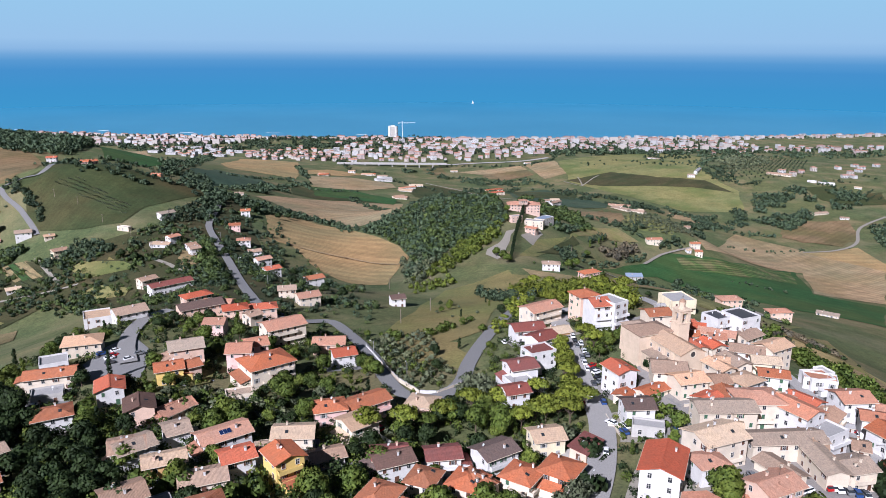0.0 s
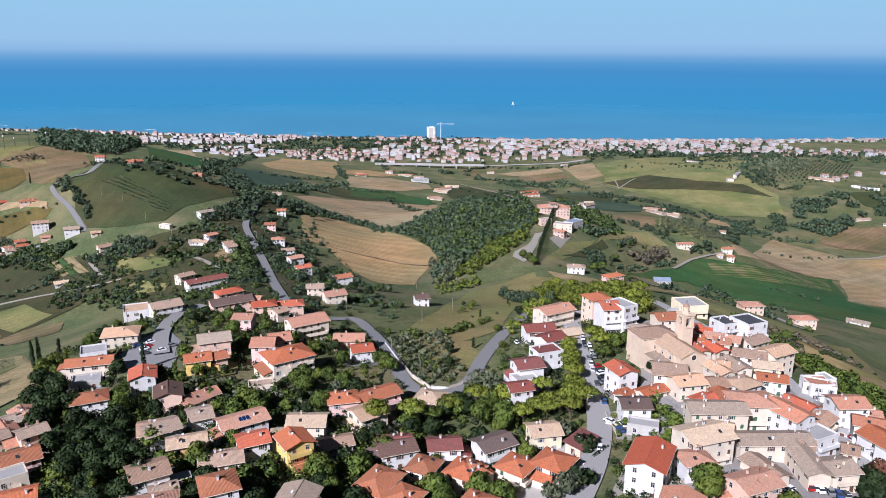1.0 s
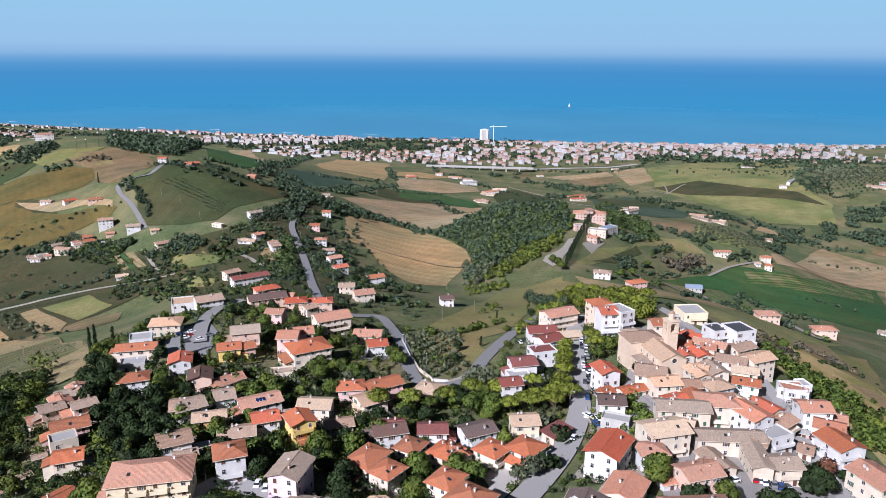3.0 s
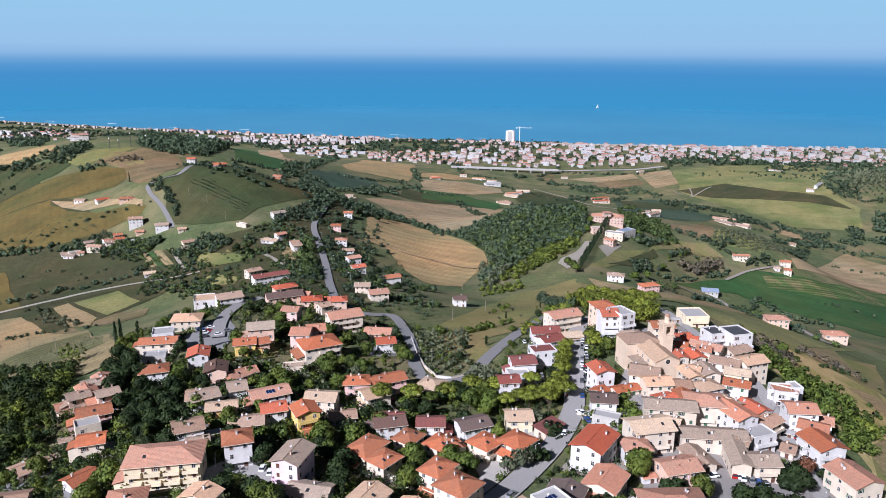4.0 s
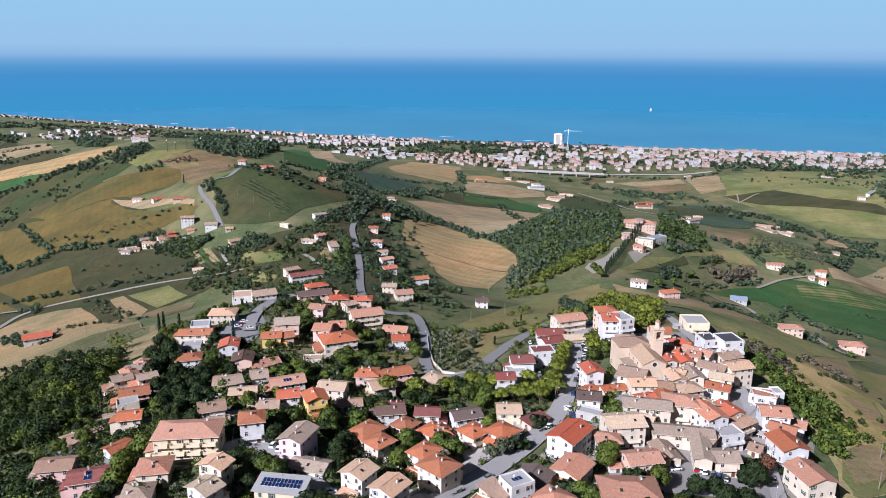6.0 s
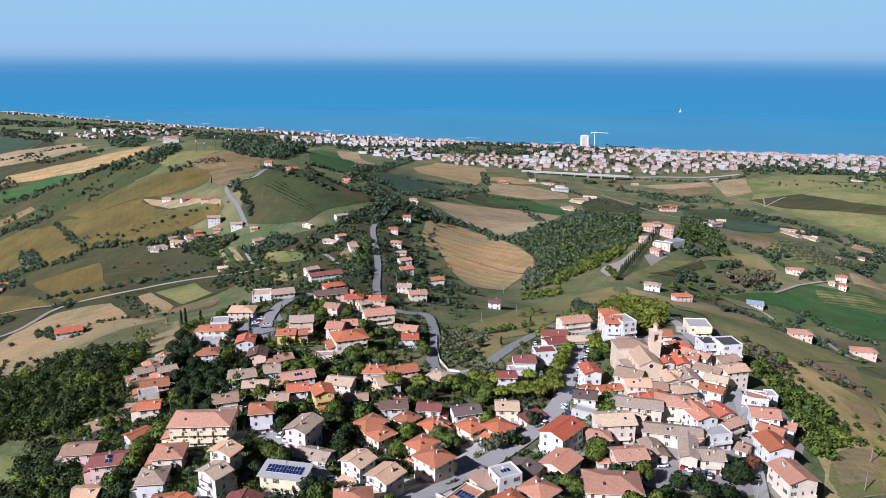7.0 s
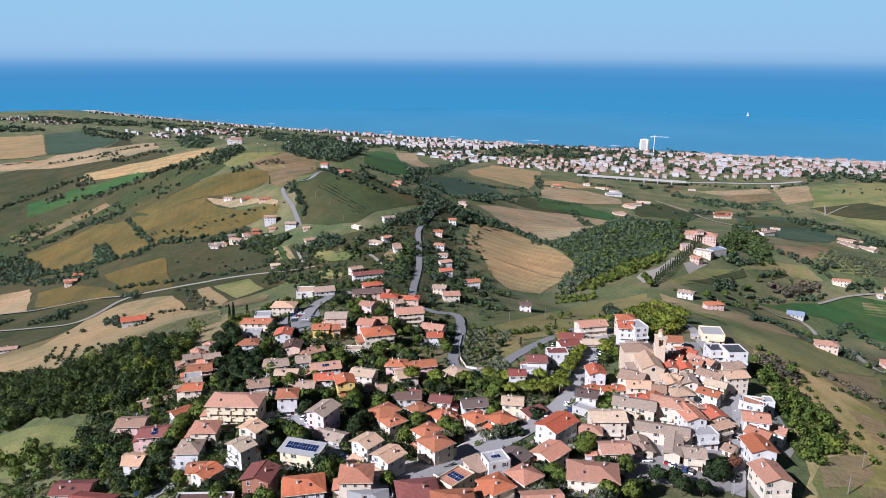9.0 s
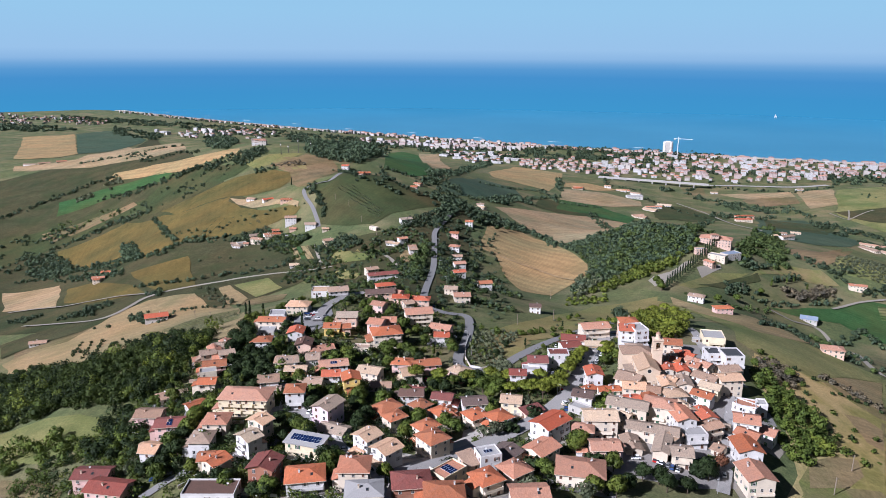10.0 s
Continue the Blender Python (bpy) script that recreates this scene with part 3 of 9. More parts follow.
def house(x, y, w, d, turn, floors, kind, wall, tile, balconies=0, shutters="", solar=0, label="", category="house", bare=False, dz=0.0, bays=0):
    """A village house on the ground at x, y; w is along the ridge."""
    FOOT.append((x, y, 0.5 * math.hypot(w, d)))
    PLOTS.append((x, y, w, d, turn))
    z = hz(x, y) + dz
    a = radians(turn)
    ux, uy = math.cos(a), math.sin(a)
    low = min(hz(x + sx * w / 2 * ux - sy * d / 2 * uy, y + sx * w / 2 * uy + sy * d / 2 * ux) for sx in (-1, 1) for sy in (-1, 1))
    h = floors * 2.9 + 0.2
    deep = max(0.5, z - low + 0.4)
    far = y > 900
    top = new("house" if category == "house" else category.replace(" ", "_"))
    top.matrix_basis = pose(x, y, z, 0, 0, turn)
    shape = {"gable": "gabled", "hip": "hipped", "flat": "flat", "shed": "sloping"}[kind]
    tagged(top, label or f"{wall.name.replace(' plaster', '').replace(' render', '')} {NUMBER[floors]} house with {shape} roof of {tile.name}", category, group="houses of the hill town" if y < 700 else "houses in the country")
    part("wall", wall_solid(kind, w, d, h, deep).mesh("wall", wall), top)
    roof = part("roof", roof_solid(kind, w, d, h).mesh("roof", tile, wall if kind == "flat" else STONE), top)
    if far and bare:
        return top
    rise = 0.32
    hue = shutters or rng.choice(["brown", "brown", "green", "grey"])
    for _ in range(rng.choice([1, 1, 2]) if kind in ("gable", "hip") else 0):
        cx, cy = rng.uniform(-0.3, 0.3) * w, rng.choice([-1, 1]) * rng.uniform(0.1, 0.28) * d
        part("chimney", CHIMNEY[(WHITE if wall in PALE_WALLS else STONE if wall in (STONE, BRICK, GREY) else SALMON).name], roof, pose(cx, cy, h + 0.22 + (d / 2 - abs(cy)) * rise) @ Matrix.Scale(0.72, 4))
    if y < 420 and rng.random() < 0.5 and kind != "flat":
        part("aerial", AERIAL, roof, pose(rng.uniform(-0.3, 0.3) * w, 0, h + 0.3 + d / 2 * rise))
    if y < 340 and not solar and kind in ("gable", "hip") and rng.random() < 0.45:
        part("skylight", SKYLIGHT, roof, pose(rng.uniform(-0.28, 0.28) * w, -0.25 * d, h + 0.24 + 0.25 * d * rise) @ pose(0, 0, 0, math.degrees(math.atan(rise))))
    if y < 340 and rng.random() < 0.4:
        part("satellite_dish", DISH, roof, pose(rng.uniform(-0.35, 0.35) * w, 0.1 * d, h + (0.25 + 0.4 * d * rise if kind in ("gable", "hip") else 0.6), 0, 0, -turn + 20))
    wing_rng = random.Random(int(x * 31 + y * 17))
    if y < 345 and x < 45 and floors > 1 and kind in ("gable", "hip") and wing_rng.random() < 0.6:
        side = wing_rng.choice([-1, 1])
        a0, a1 = wing_rng.uniform(2.4, 3.6), d * wing_rng.uniform(0.55, 0.85)
        hh = wing_rng.choice([2.8, 3.0, 4.4])
        x0, x1 = sorted((side * (w / 2 - 0.02), side * (w / 2 + a0)))
        part("lean_to", Solid().box(x0, -a1 / 2, -deep, x1, a1 / 2, hh).mesh("lean_to", wall), top)
        e0, e1 = (hh + 1.0, hh) if side > 0 else (hh, hh + 1.0)
        p0, p1 = (x0, x1 + 0.4) if side > 0 else (x0 - 0.4, x1)
        part("lean_to_roof", Solid().slab([(p0, -a1 / 2 - 0.3, e0 + 0.2), (p1, -a1 / 2 - 0.3, e1 + 0.2), (p1, a1 / 2 + 0.3, e1 + 0.2), (p0, a1 / 2 + 0.3, e0 + 0.2)], 0.16).mesh("lean_to_roof", tile), top)
    sides = [(w, d / 2, 0), (d, w / 2, 90), (w, d / 2, 180), (d, w / 2, 270)]
    for k, (run, off, face) in enumerate(sides):
        g = radians(turn + face)
        toward = math.cos(g)
        if toward < (-0.35 if y < 330 else 0.1):
            continue
        n = max(1, int(run / 3.3))
        for f in range(floors):
            for j in range(n):
                if rng.random() < (0.12 if toward > 0.5 else 0.4):
                    continue
                u = (j + 0.5 - n / 2) * (run / n)
                m = pose(0, 0, 0, 0, 0, face) @ pose(u, -off - 0.005, f * 3.0 + 1.0)
                if f == 0 and j == n // 2 and toward > 0.6:
                    part("door", DOORS[hue], top, pose(0, 0, 0, 0, 0, face) @ pose(u, -off - 0.005, 0.1))
                else:
                    part("window", WINDOWS[hue, rng.choice(["open", "closed", "none", "none"])], top, m)
        if toward > 0.7 and floors > 1 and (balconies or (y < 420 and rng.random() < 0.3)):
            if bays:
                for f in range(1, floors):
                    for k2 in range(bays):
                        part("balcony", balcony_solid(run / bays * 0.84, 1.5).mesh("balcony", wall), top, pose(0, 0, 0, 0, 0, face) @ pose((k2 + 0.5 - bays / 2) * run / bays, -off - 0.01, f * 3.0))
                continue
            length = run * rng.uniform(0.55, 0.95)
            for f in range(1, min(floors, (balconies or 1) + 1)):
                part("balcony", balcony_solid(length, 1.2).mesh("balcony", wall), top, pose(0, 0, 0, 0, 0, face) @ pose(rng.uniform(-0.5, 0.5) * (run - length), -off - 0.01, f * 3.0))
    if solar:
        cols = max(1, (solar + 1) // 2) if solar > 3 else solar
        face = min(range(4), key=lambda k: -math.cos(radians(turn + sides[k][2])))
        tilt = math.degrees(math.atan({"flat": 0.0, "shed": 0.14}.get(kind, rise)))
        fw, off = sides[face][0], sides[face][1]
        base = h + 0.3 + (0.5 * sides[face][1] * (rise if kind in ("gable", "hip") else 0.0)) + (d * 0.07 if kind == "shed" else 0)
        for k in range(solar):
            px, py = (k % cols - (cols - 1) / 2) * 1.1, (k // cols - 0.5 * ((solar - 1) // cols)) * 1.8
            m = pose(0, 0, 0, 0, 0, sides[face][2]) @ pose(0, -off * (0.5 if kind in ("gable", "hip") else 0.0), base) @ pose(0, 0, 0, tilt) @ pose(px, py, 0)
            part("solar_panel", PANEL, roof, m)
    return top


# ---- trees: builder ----
nr = np.random.RandomState(11)


def leaf_quads(centres, out, size):
    """Small leafy quads at the centres, roughly facing outwards, each with the soft normal of its clump."""
    n = len(centres)
    nrm = out + nr.normal(0, 0.42, (n, 3))
    nrm /= np.linalg.norm(nrm, axis=1, keepdims=True) + 1e-9
    ref = nr.normal(0, 1, (n, 3))
    a = np.cross(nrm, ref)
    a /= np.linalg.norm(a, axis=1, keepdims=True) + 1e-9
    b = np.cross(nrm, a)
    s = size * nr.uniform(0.6, 1.25, (n, 1))
    k = nr.uniform(0.55, 1.0, (n, 1))
    v = np.stack([centres - a * s - b * s * k * 0.6, centres + a * s * 0.7 - b * s * k, centres + a * s + b * s * k * 0.7, centres - a * s * 0.6 + b * s * k], 1)
    soft = out + nr.normal(0, 0.22, (n, 3))
    soft /= np.linalg.norm(soft, axis=1, keepdims=True) + 1e-9
    return np.hstack([v.reshape(-1, 3), np.repeat(soft, 4, axis=0)])


def clump(centre, radii, n, size, flat=0.0):
    d = nr.normal(0, 1, (n, 3))
    d /= np.linalg.norm(d, axis=1, keepdims=True)
    if flat:
        d[:, 2] = np.where(d[:, 2] < -flat, -d[:, 2] * 0.3, d[:, 2])
    r = nr.uniform(0.62, 1.06, (n, 1))
    return leaf_quads(np.array(centre) + d * r * np.array(radii), d, size)


def quads_mesh(name, v, mat):
    n = len(v) // 4
    me = bpy.data.meshes.new(name)
    me.vertices.add(len(v))
    me.vertices.foreach_set("co", np.asarray(v[:, :3], np.float32).ravel())
    me.loops.add(4 * n)
    me.loops.foreach_set("vertex_index", np.arange(4 * n))
    me.polygons.add(n)
    me.polygons.foreach_set("loop_start", np.arange(0, 4 * n, 4))
    me.materials.append(mat)
    me.update(calc_edges=True)
    me.attributes.new("custom_normal", "FLOAT_VECTOR", "POINT").data.foreach_set("vector", np.asarray(v[:, 3:], np.float32).ravel())
    return me


def trunk_mesh(h, r, limbs, spread):
    s = Solid()

    def limb(p, q, r0, r1):
        p, q = Vector(p), Vector(q)
        t = (q - p).normalized()
        a = t.orthogonal().normalized()
        b = t.cross(a)
        n = len(s.v)
        for c, rr in ((p, r0), (q, r1)):
            s.v += [tuple(c + (a * math.cos(k * math.tau / 6) + b * math.sin(k * math.tau / 6)) * rr) for k in range(6)]
        s.f += [(n + k, n + (k + 1) % 6, n + 6 + (k + 1) % 6, n + 6 + k) for k in range(6)]
        s.i += [0] * 6

    limb((0, 0, -0.5), (0.05 * h, 0.03 * h, h * 0.6), r, r * 0.7)
    for k in range(limbs):
        a = k * math.tau / limbs + 0.4
        limb((0.05 * h, 0.03 * h, h * 0.55), (math.cos(a) * spread, math.sin(a) * spread, h), r * 0.55, r * 0.2)
    return s.mesh("trunk", TRUNK)


TREES = {}


def tree_kind(kind):
    if kind == "broad":
        trunk = trunk_mesh(4.0, 0.22, 5, 1.8)
        v = [clump((math.cos(k * 1.9) * r, math.sin(k * 1.9) * r, z), (2.0, 2.0, 1.7), 170, 0.34) for k, (r, z) in enumerate(((0.2, 6.2), (1.7, 4.6), (1.8, 5.0), (1.6, 4.2), (1.9, 4.8), (1.4, 5.6), (1.7, 3.9)))]
        return trunk, np.concatenate(v), (LEAF, LEAF_DARK, LEAF_LIGHT, LEAF_RED)
    if kind == "pine":
        trunk = trunk_mesh(5.0, 0.25, 6, 2.6)
        v = [clump((math.cos(k * 2.4) * r, math.sin(k * 2.4) * r, 5.6 + 0.5 * math.sin(k * 3.1) + (0.9 if r < 1 else 0)), (1.9, 1.9, 1.25), 170, 0.29, 0.25) for k, r in enumerate((0.3, 2.4, 2.6, 2.2, 2.7, 2.5, 2.3, 1.2))]
        return trunk, np.concatenate(v), (LEAF_PINE, LEAF, LEAF_LIGHT)
    if kind == "cypress":
        trunk = trunk_mesh(1.5, 0.2, 2, 0.2)
        v = [clump((0.12 * math.sin(k), 0.12 * math.cos(k), 1.2 + k * 1.15), (0.95 * (1 - (k / 10.5) ** 2) + 0.15, 0.95 * (1 - (k / 10.5) ** 2) + 0.15, 0.95), 60, 0.3) for k in range(10)]
        return trunk, np.concatenate(v), (LEAF_CYPRESS,)
    if kind == "olive":
        trunk = trunk_mesh(2.0, 0.18, 4, 0.9)
        v = [clump((math.cos(k * 2.1) * r, math.sin(k * 2.1) * r, z), (1.3, 1.3, 1.0), 90, 0.24) for k, (r, z) in enumerate(((0.1, 3.2), (1.1, 2.5), (1.0, 2.7), (1.2, 2.3), (1.0, 2.6)))]
        return trunk, np.concatenate(v), (LEAF_OLIVE,)
    if kind == "poplar":
        trunk = trunk_mesh(3.0, 0.2, 4, 0.8)
        v = [clump((math.sin(k * 2.2) * 0.6, math.cos(k * 2.2) * 0.6, 2.5 + k * 1.2), (1.5 - k * 0.08, 1.5 - k * 0.08, 1.3), 110, 0.30) for k in range(8)]
        return trunk, np.concatenate(v), (LEAF, LEAF_DARK, LEAF_LIGHT)
    trunk = trunk_mesh(0.8, 0.08, 4, 0.5)
    v = [clump((math.cos(k * 2.1) * 0.7, math.sin(k * 2.1) * 0.7, 0.9 + 0.2 * (k % 3)), (0.9, 0.9, 0.8), 60, 0.26) for k in range(5)]
    return trunk, np.concatenate(v), (LEAF, LEAF_DARK, LEAF_LIGHT, LEAF_RED)


WORDS = {LEAF: "green", LEAF_DARK: "dark green", LEAF_LIGHT: "yellow-green", LEAF_PINE: "bright green", LEAF_CYPRESS: "blackish green", LEAF_OLIVE: "silver-green", LEAF_RED: "reddish", LEAF_DRY: "brown"}
SORTS = {"broad": ("tree", "broadleaf tree with a rounded uneven crown"), "pine": ("pine", "umbrella pine with a broad flat crown"), "cypress": ("cypress", "slender upright cypress"), "olive": ("olive_tree", "low olive tree with a loose crown"), "poplar": ("tree", "tall narrow leafy tree"), "bush": ("bush", "rounded leafy garden bush")}
SHAPES = {}


def tree(kind, x, y, size=1.0, leaf=0):
    """A tree of the kind on the ground at x, y."""
    m = Matrix.Translation((x, y, hz(x, y) + 0.1)) @ Matrix.Rotation(rng.uniform(0, math.tau), 4, "Z") @ Matrix.Diagonal((size * rng.uniform(0.92, 1.08), size, size * rng.uniform(0.9, 1.1), 1))
    if (kind, leaf) in TREES:
        return copy_thing(TREES[kind, leaf], m)
    if kind not in SHAPES:
        SHAPES[kind] = tree_kind(kind)
    trunk, v, mats = SHAPES[kind]
    mat = mats[leaf % len(mats)]
    name, words = SORTS[kind]
    top = tagged(new(name), f"{WORDS[mat]} {words}", name.replace("_", " "), group="trees of the hill town")
    part("trunk", trunk, top)
    part("crown", quads_mesh("crown", v, mat), top)
    TREES[kind, leaf] = top
    top.matrix_basis = m
    return top


def strewn(name, label, category, mat, spots, crown=(3.2, 2.8), leaves=0, size=0.0):
    """Many trees or bushes as one body of leaves; spots: x, y and a size factor."""
    out = []
    # Far spots get the haze-toned leaves instead of the near ones
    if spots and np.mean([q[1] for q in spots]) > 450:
        mat = {LEAF_DARK: LEAF_DARK_HAZY, LEAF: LEAF_HAZY}.get(mat, mat)
    for x, y, k in spots:
        z = float(on_ground(x, y))
        grain = size or max(0.42, math.hypot(x, y) * 0.00105)
        many = leaves or int(min(260, 4.2 * (crown[0] / grain) ** 2))
        r, h = crown[0] * k, crown[1] * k
        for j in range(3):
            a, q = nr.uniform(0, math.tau), r * nr.uniform(0.15, 0.5)
            out.append(clump((x + math.cos(a) * q, y + math.sin(a) * q, z + h * nr.uniform(0.7, 1.15)), (r * 0.72, r * 0.72, h * 0.8), max(4, many // 3), grain * k ** 0.5))
    if out:
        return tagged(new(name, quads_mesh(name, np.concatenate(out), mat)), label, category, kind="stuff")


def wood(label, mat, poly, spacing=6.0, **shape):
    xs, ys = [p[0] for p in poly], [p[1] for p in poly]
    loose = spacing >= 9
    spacing = spacing * 0.66 if loose else spacing
    gx_, gy_ = np.meshgrid(np.arange(min(xs), max(xs), float(spacing)), np.arange(min(ys), max(ys), spacing * 0.87))
    gx_[1::2] += spacing / 2
    gx_ = gx_ + nr.uniform(-0.38, 0.38, gx_.shape) * spacing
    gy_ = gy_ + nr.uniform(-0.38, 0.38, gy_.shape) * spacing
    keep = inside(poly, gx_, gy_)
    if loose:
        keep &= np.array([noise.noise((a * 0.03, b * 0.03, 3.0)) + 0.5 * noise.noise((a * 0.011, b * 0.011, 9.0)) > 0.06 for a, b in zip(gx_.ravel(), gy_.ravel())]).reshape(gx_.shape)
    return strewn("woodland", label, "woodland", mat, [(a, b, nr.choice([0.6, 0.8, 0.95, 1.1, 1.45]) * nr.uniform(0.9, 1.1)) for a, b in zip(gx_[keep], gy_[keep])], **shape)


def hedge(label, mat, line, spacing=4.0, spread=1.5, name="hedge", **shape):
    spots = []
    for (x0, y0), (x1, y1) in zip(line, line[1:]):
        n = max(1, int(math.hypot(x1 - x0, y1 - y0) / spacing))
        spots += [(x0 + (x1 - x0) * (k + nr.uniform(0, 0.8)) / n + nr.normal(0, spread), y0 + (y1 - y0) * k / n + nr.normal(0, spread), nr.uniform(0.55, 1.25)) for k in range(n)]
    return strewn(name, label, name, mat, spots, **shape)


def rows(label, name, mat, poly, turn, gap, step, **shape):
    """Planted rows inside a plot."""
    c, s = math.cos(radians(turn)), math.sin(radians(turn))
    mx, my = np.mean(poly, 0)
    R = max(math.hypot(x - mx, y - my) for x, y in poly)
    spots = []
    for u in np.arange(-R, R, gap):
        for v in np.arange(-R, R, step):
            x, y = mx + v * c - u * s + nr.normal(0, 0.3), my + v * s + u * c + nr.normal(0, 0.3)
            if inside(poly, np.array([x]), np.array([y]))[0]:
                spots.append((x, y, nr.uniform(0.75, 1.2)))
    return strewn(name, label, name.replace("_", " "), mat, spots, **shape)


def gardens(poly, count, seed, sizes=(0.5, 0.95), kinds=("broad", "broad", "broad", "olive", "poplar"), clear=0.8, far=False):
    """Garden trees in the gaps between the houses."""
    pick = random.Random(seed)
    xs, ys = [p[0] for p in poly], [p[1] for p in poly]
    made = tries = 0
    put = []
    while made < count and tries < count * 60:
        tries += 1
        x, y, k = pick.uniform(min(xs), max(xs)), pick.uniform(min(ys), max(ys)), pick.uniform(*sizes)
        if not inside(poly, np.array([x]), np.array([y]))[0] or any(math.hypot(x - a, y - b) < r * clear + 2.2 * k for a, b, r in FOOT) or any(math.hypot(x - a, y - b) < r for a, b, r in LANES) or any(math.hypot(x - a, y - b) < 3.2 for a, b in put):
            continue
        put.append((x, y))
        made += 1
        if far:
            continue
        tree(pick.choice(kinds), x, y, k, pick.choice([0, 1, 1, 2]))
    if far:
        strewn("garden_trees", "mixed dark garden trees between the road houses", "garden trees", LEAF_DARK if seed % 2 else LEAF, [(x, y, pick.uniform(0.6, 1.1)) for x, y in put])


def yards(share, seed):
    """Paved or trodden ground round the town houses."""
    pick = random.Random(seed)
    for x, y, w, d, turn in PLOTS:
        if y < 345 and pick.random() < share:
            a, b = w / 2 + pick.uniform(1.5, 4.5), d / 2 + pick.uniform(1.5, 4.5)
            c, s = math.cos(radians(turn)), math.sin(radians(turn))
            mat, words = pick.choice([(PAVING, "pale paved yard"), (ASPHALT, "grey asphalt yard"), (GRAVEL, "gravel yard")])
            field("yard", words + " round a town house", "yard", mat, [(x + p * c - q * s, y + p * s + q * c) for p, q in ((-a, -b), (a, -b), (a, b), (-a, b))], lift=pick.uniform(0.12, 0.3), wobble=0.8)


def garden_wall(x, y, length, turn, h=1.2):
    top = new("garden_wall")
    top.matrix_basis = pose(x, y, hz(x, y), 0, 0, turn)
    tagged(top, "low plastered garden wall with a coping", "garden wall", group="garden walls")
    c, s = math.cos(radians(turn)), math.sin(radians(turn))
    n = max(2, int(length / 4))
    body, cap = Solid(), Solid()
    for k in range(n):
        u0, u1 = (k / n - 0.5) * length, ((k + 1) / n - 0.5) * length
        lift = hz(x + (u0 + u1) / 2 * c, y + (u0 + u1) / 2 * s) - hz(x, y)
        body.box(u0, -0.12, lift - 1.0, u1, 0.12, lift + h)
        cap.box(u0, -0.17, lift + h, u1, 0.17, lift + h + 0.08)
    part("wall", body.mesh("wall", WHITE if rng.random() < 0.5 else STONE), top)
    part("coping", cap.mesh("coping", CONCRETE), top)



def shrubs(poly, count, seed, words, mat, sizes=(0.3, 0.75), clear=0.72):
    """Garden bushes and small trees that fill the gaps between the houses."""
    pick = np.random.RandomState(seed)
    xs, ys = [p[0] for p in poly], [p[1] for p in poly]
    x, y = pick.uniform(min(xs), max(xs), count), pick.uniform(min(ys), max(ys), count)
    keep = inside(poly, x, y)
    for a, b, r in FOOT:
        keep &= (x - a) ** 2 + (y - b) ** 2 > (r * clear + 1) ** 2
    for a, b, r in LANES:
        keep &= (x - a) ** 2 + (y - b) ** 2 > (r - 0.5) ** 2
    strewn("garden_shrubs", words, "shrubs", mat, [(p, q, k) for p, q, k in zip(x[keep], y[keep], pick.uniform(*sizes, len(x))[keep])], crown=(3.0, 2.6), leaves=66, size=0.36)


def garden_shed(x, y, turn, wall, tile, words):
    top = tagged(new("garden_shed"), words, "shed", group="garden sheds")
    top.matrix_basis = pose(x, y, hz(x, y), 0, 0, turn)
    part("wall", wall_solid("gable", 4.2, 3.2, 2.2, 0.8).mesh("wall", wall), top)
    part("roof", roof_solid("gable", 4.2, 3.2, 2.2, 0.3, 0.32, 0.1).mesh("roof", tile, STONE), top)
    part("door", DOORS["brown"], top, pose(0.6, -1.605, 0.0))


def clipped_hedge(x, y, length, turn):
    """A trimmed garden hedge: a dense box of leaves."""
    n = int(length * 26)
    p = np.column_stack([nr.uniform(-length / 2, length / 2, n), nr.uniform(-0.5, 0.5, n), nr.uniform(0.0, 1.3, n)])
    side = nr.randint(0, 3, n)
    p[:, 1] = np.where(side == 1, -0.5, np.where(side == 2, 0.5, p[:, 1]))
    p[:, 2] = np.where(side == 0, 1.3, p[:, 2])
    out = np.column_stack([np.zeros(n), np.where(side == 1, -1, np.where(side == 2, 1, 0)), np.where(side == 0, 1, 0.2)])
    top = new("garden_hedge")
    top.matrix_basis = pose(x, y, hz(x, y), 0, 0, turn)
    tagged(top, "trimmed dark green garden hedge beside a house", "hedge", group="garden hedges")
    part("foliage", quads_mesh("foliage", leaf_quads(p, out, 0.24), LEAF if rng.random() < 0.5 else LEAF_DARK), top)


def lamp_post(x, y, turn):
    top = tagged(new("street_lamp"), "grey metal street lamp with a short arm", "street lamp", group="street lamps")
    top.matrix_basis = pose(x, y, hz(x, y), 0, 0, turn)
    part("post", Solid().box(-0.07, -0.07, -0.5, 0.07, 0.07, 7.0).mesh("post", SHUTTER_GREY), top)
    part("arm", Solid().box(-0.04, -1.3, 6.9, 0.04, 0.07, 7.0).mesh("arm", SHUTTER_GREY), top)
    part("lamp_head", Solid().box(-0.14, -1.9, 6.88, 0.14, -1.3, 7.02).mesh("lamp_head", WHITE_METAL), top)

# ---- cars: builder ----
PAINTS = {"white": plain("white car paint", (0.75, 0.75, 0.74), 0.25), "silver": plain("silver car paint", (0.42, 0.43, 0.44), 0.25, 0.6), "dark grey": plain("dark grey car paint", (0.07, 0.07, 0.075), 0.25), "black": plain("black car paint", (0.015, 0.015, 0.017), 0.2), "blue": plain("blue car paint", (0.03, 0.07, 0.20), 0.25), "red": plain("red car paint", (0.35, 0.015, 0.015), 0.25)}
RUBBER = plain("black rubber", (0.02, 0.02, 0.02), 0.9)
CARS = {}


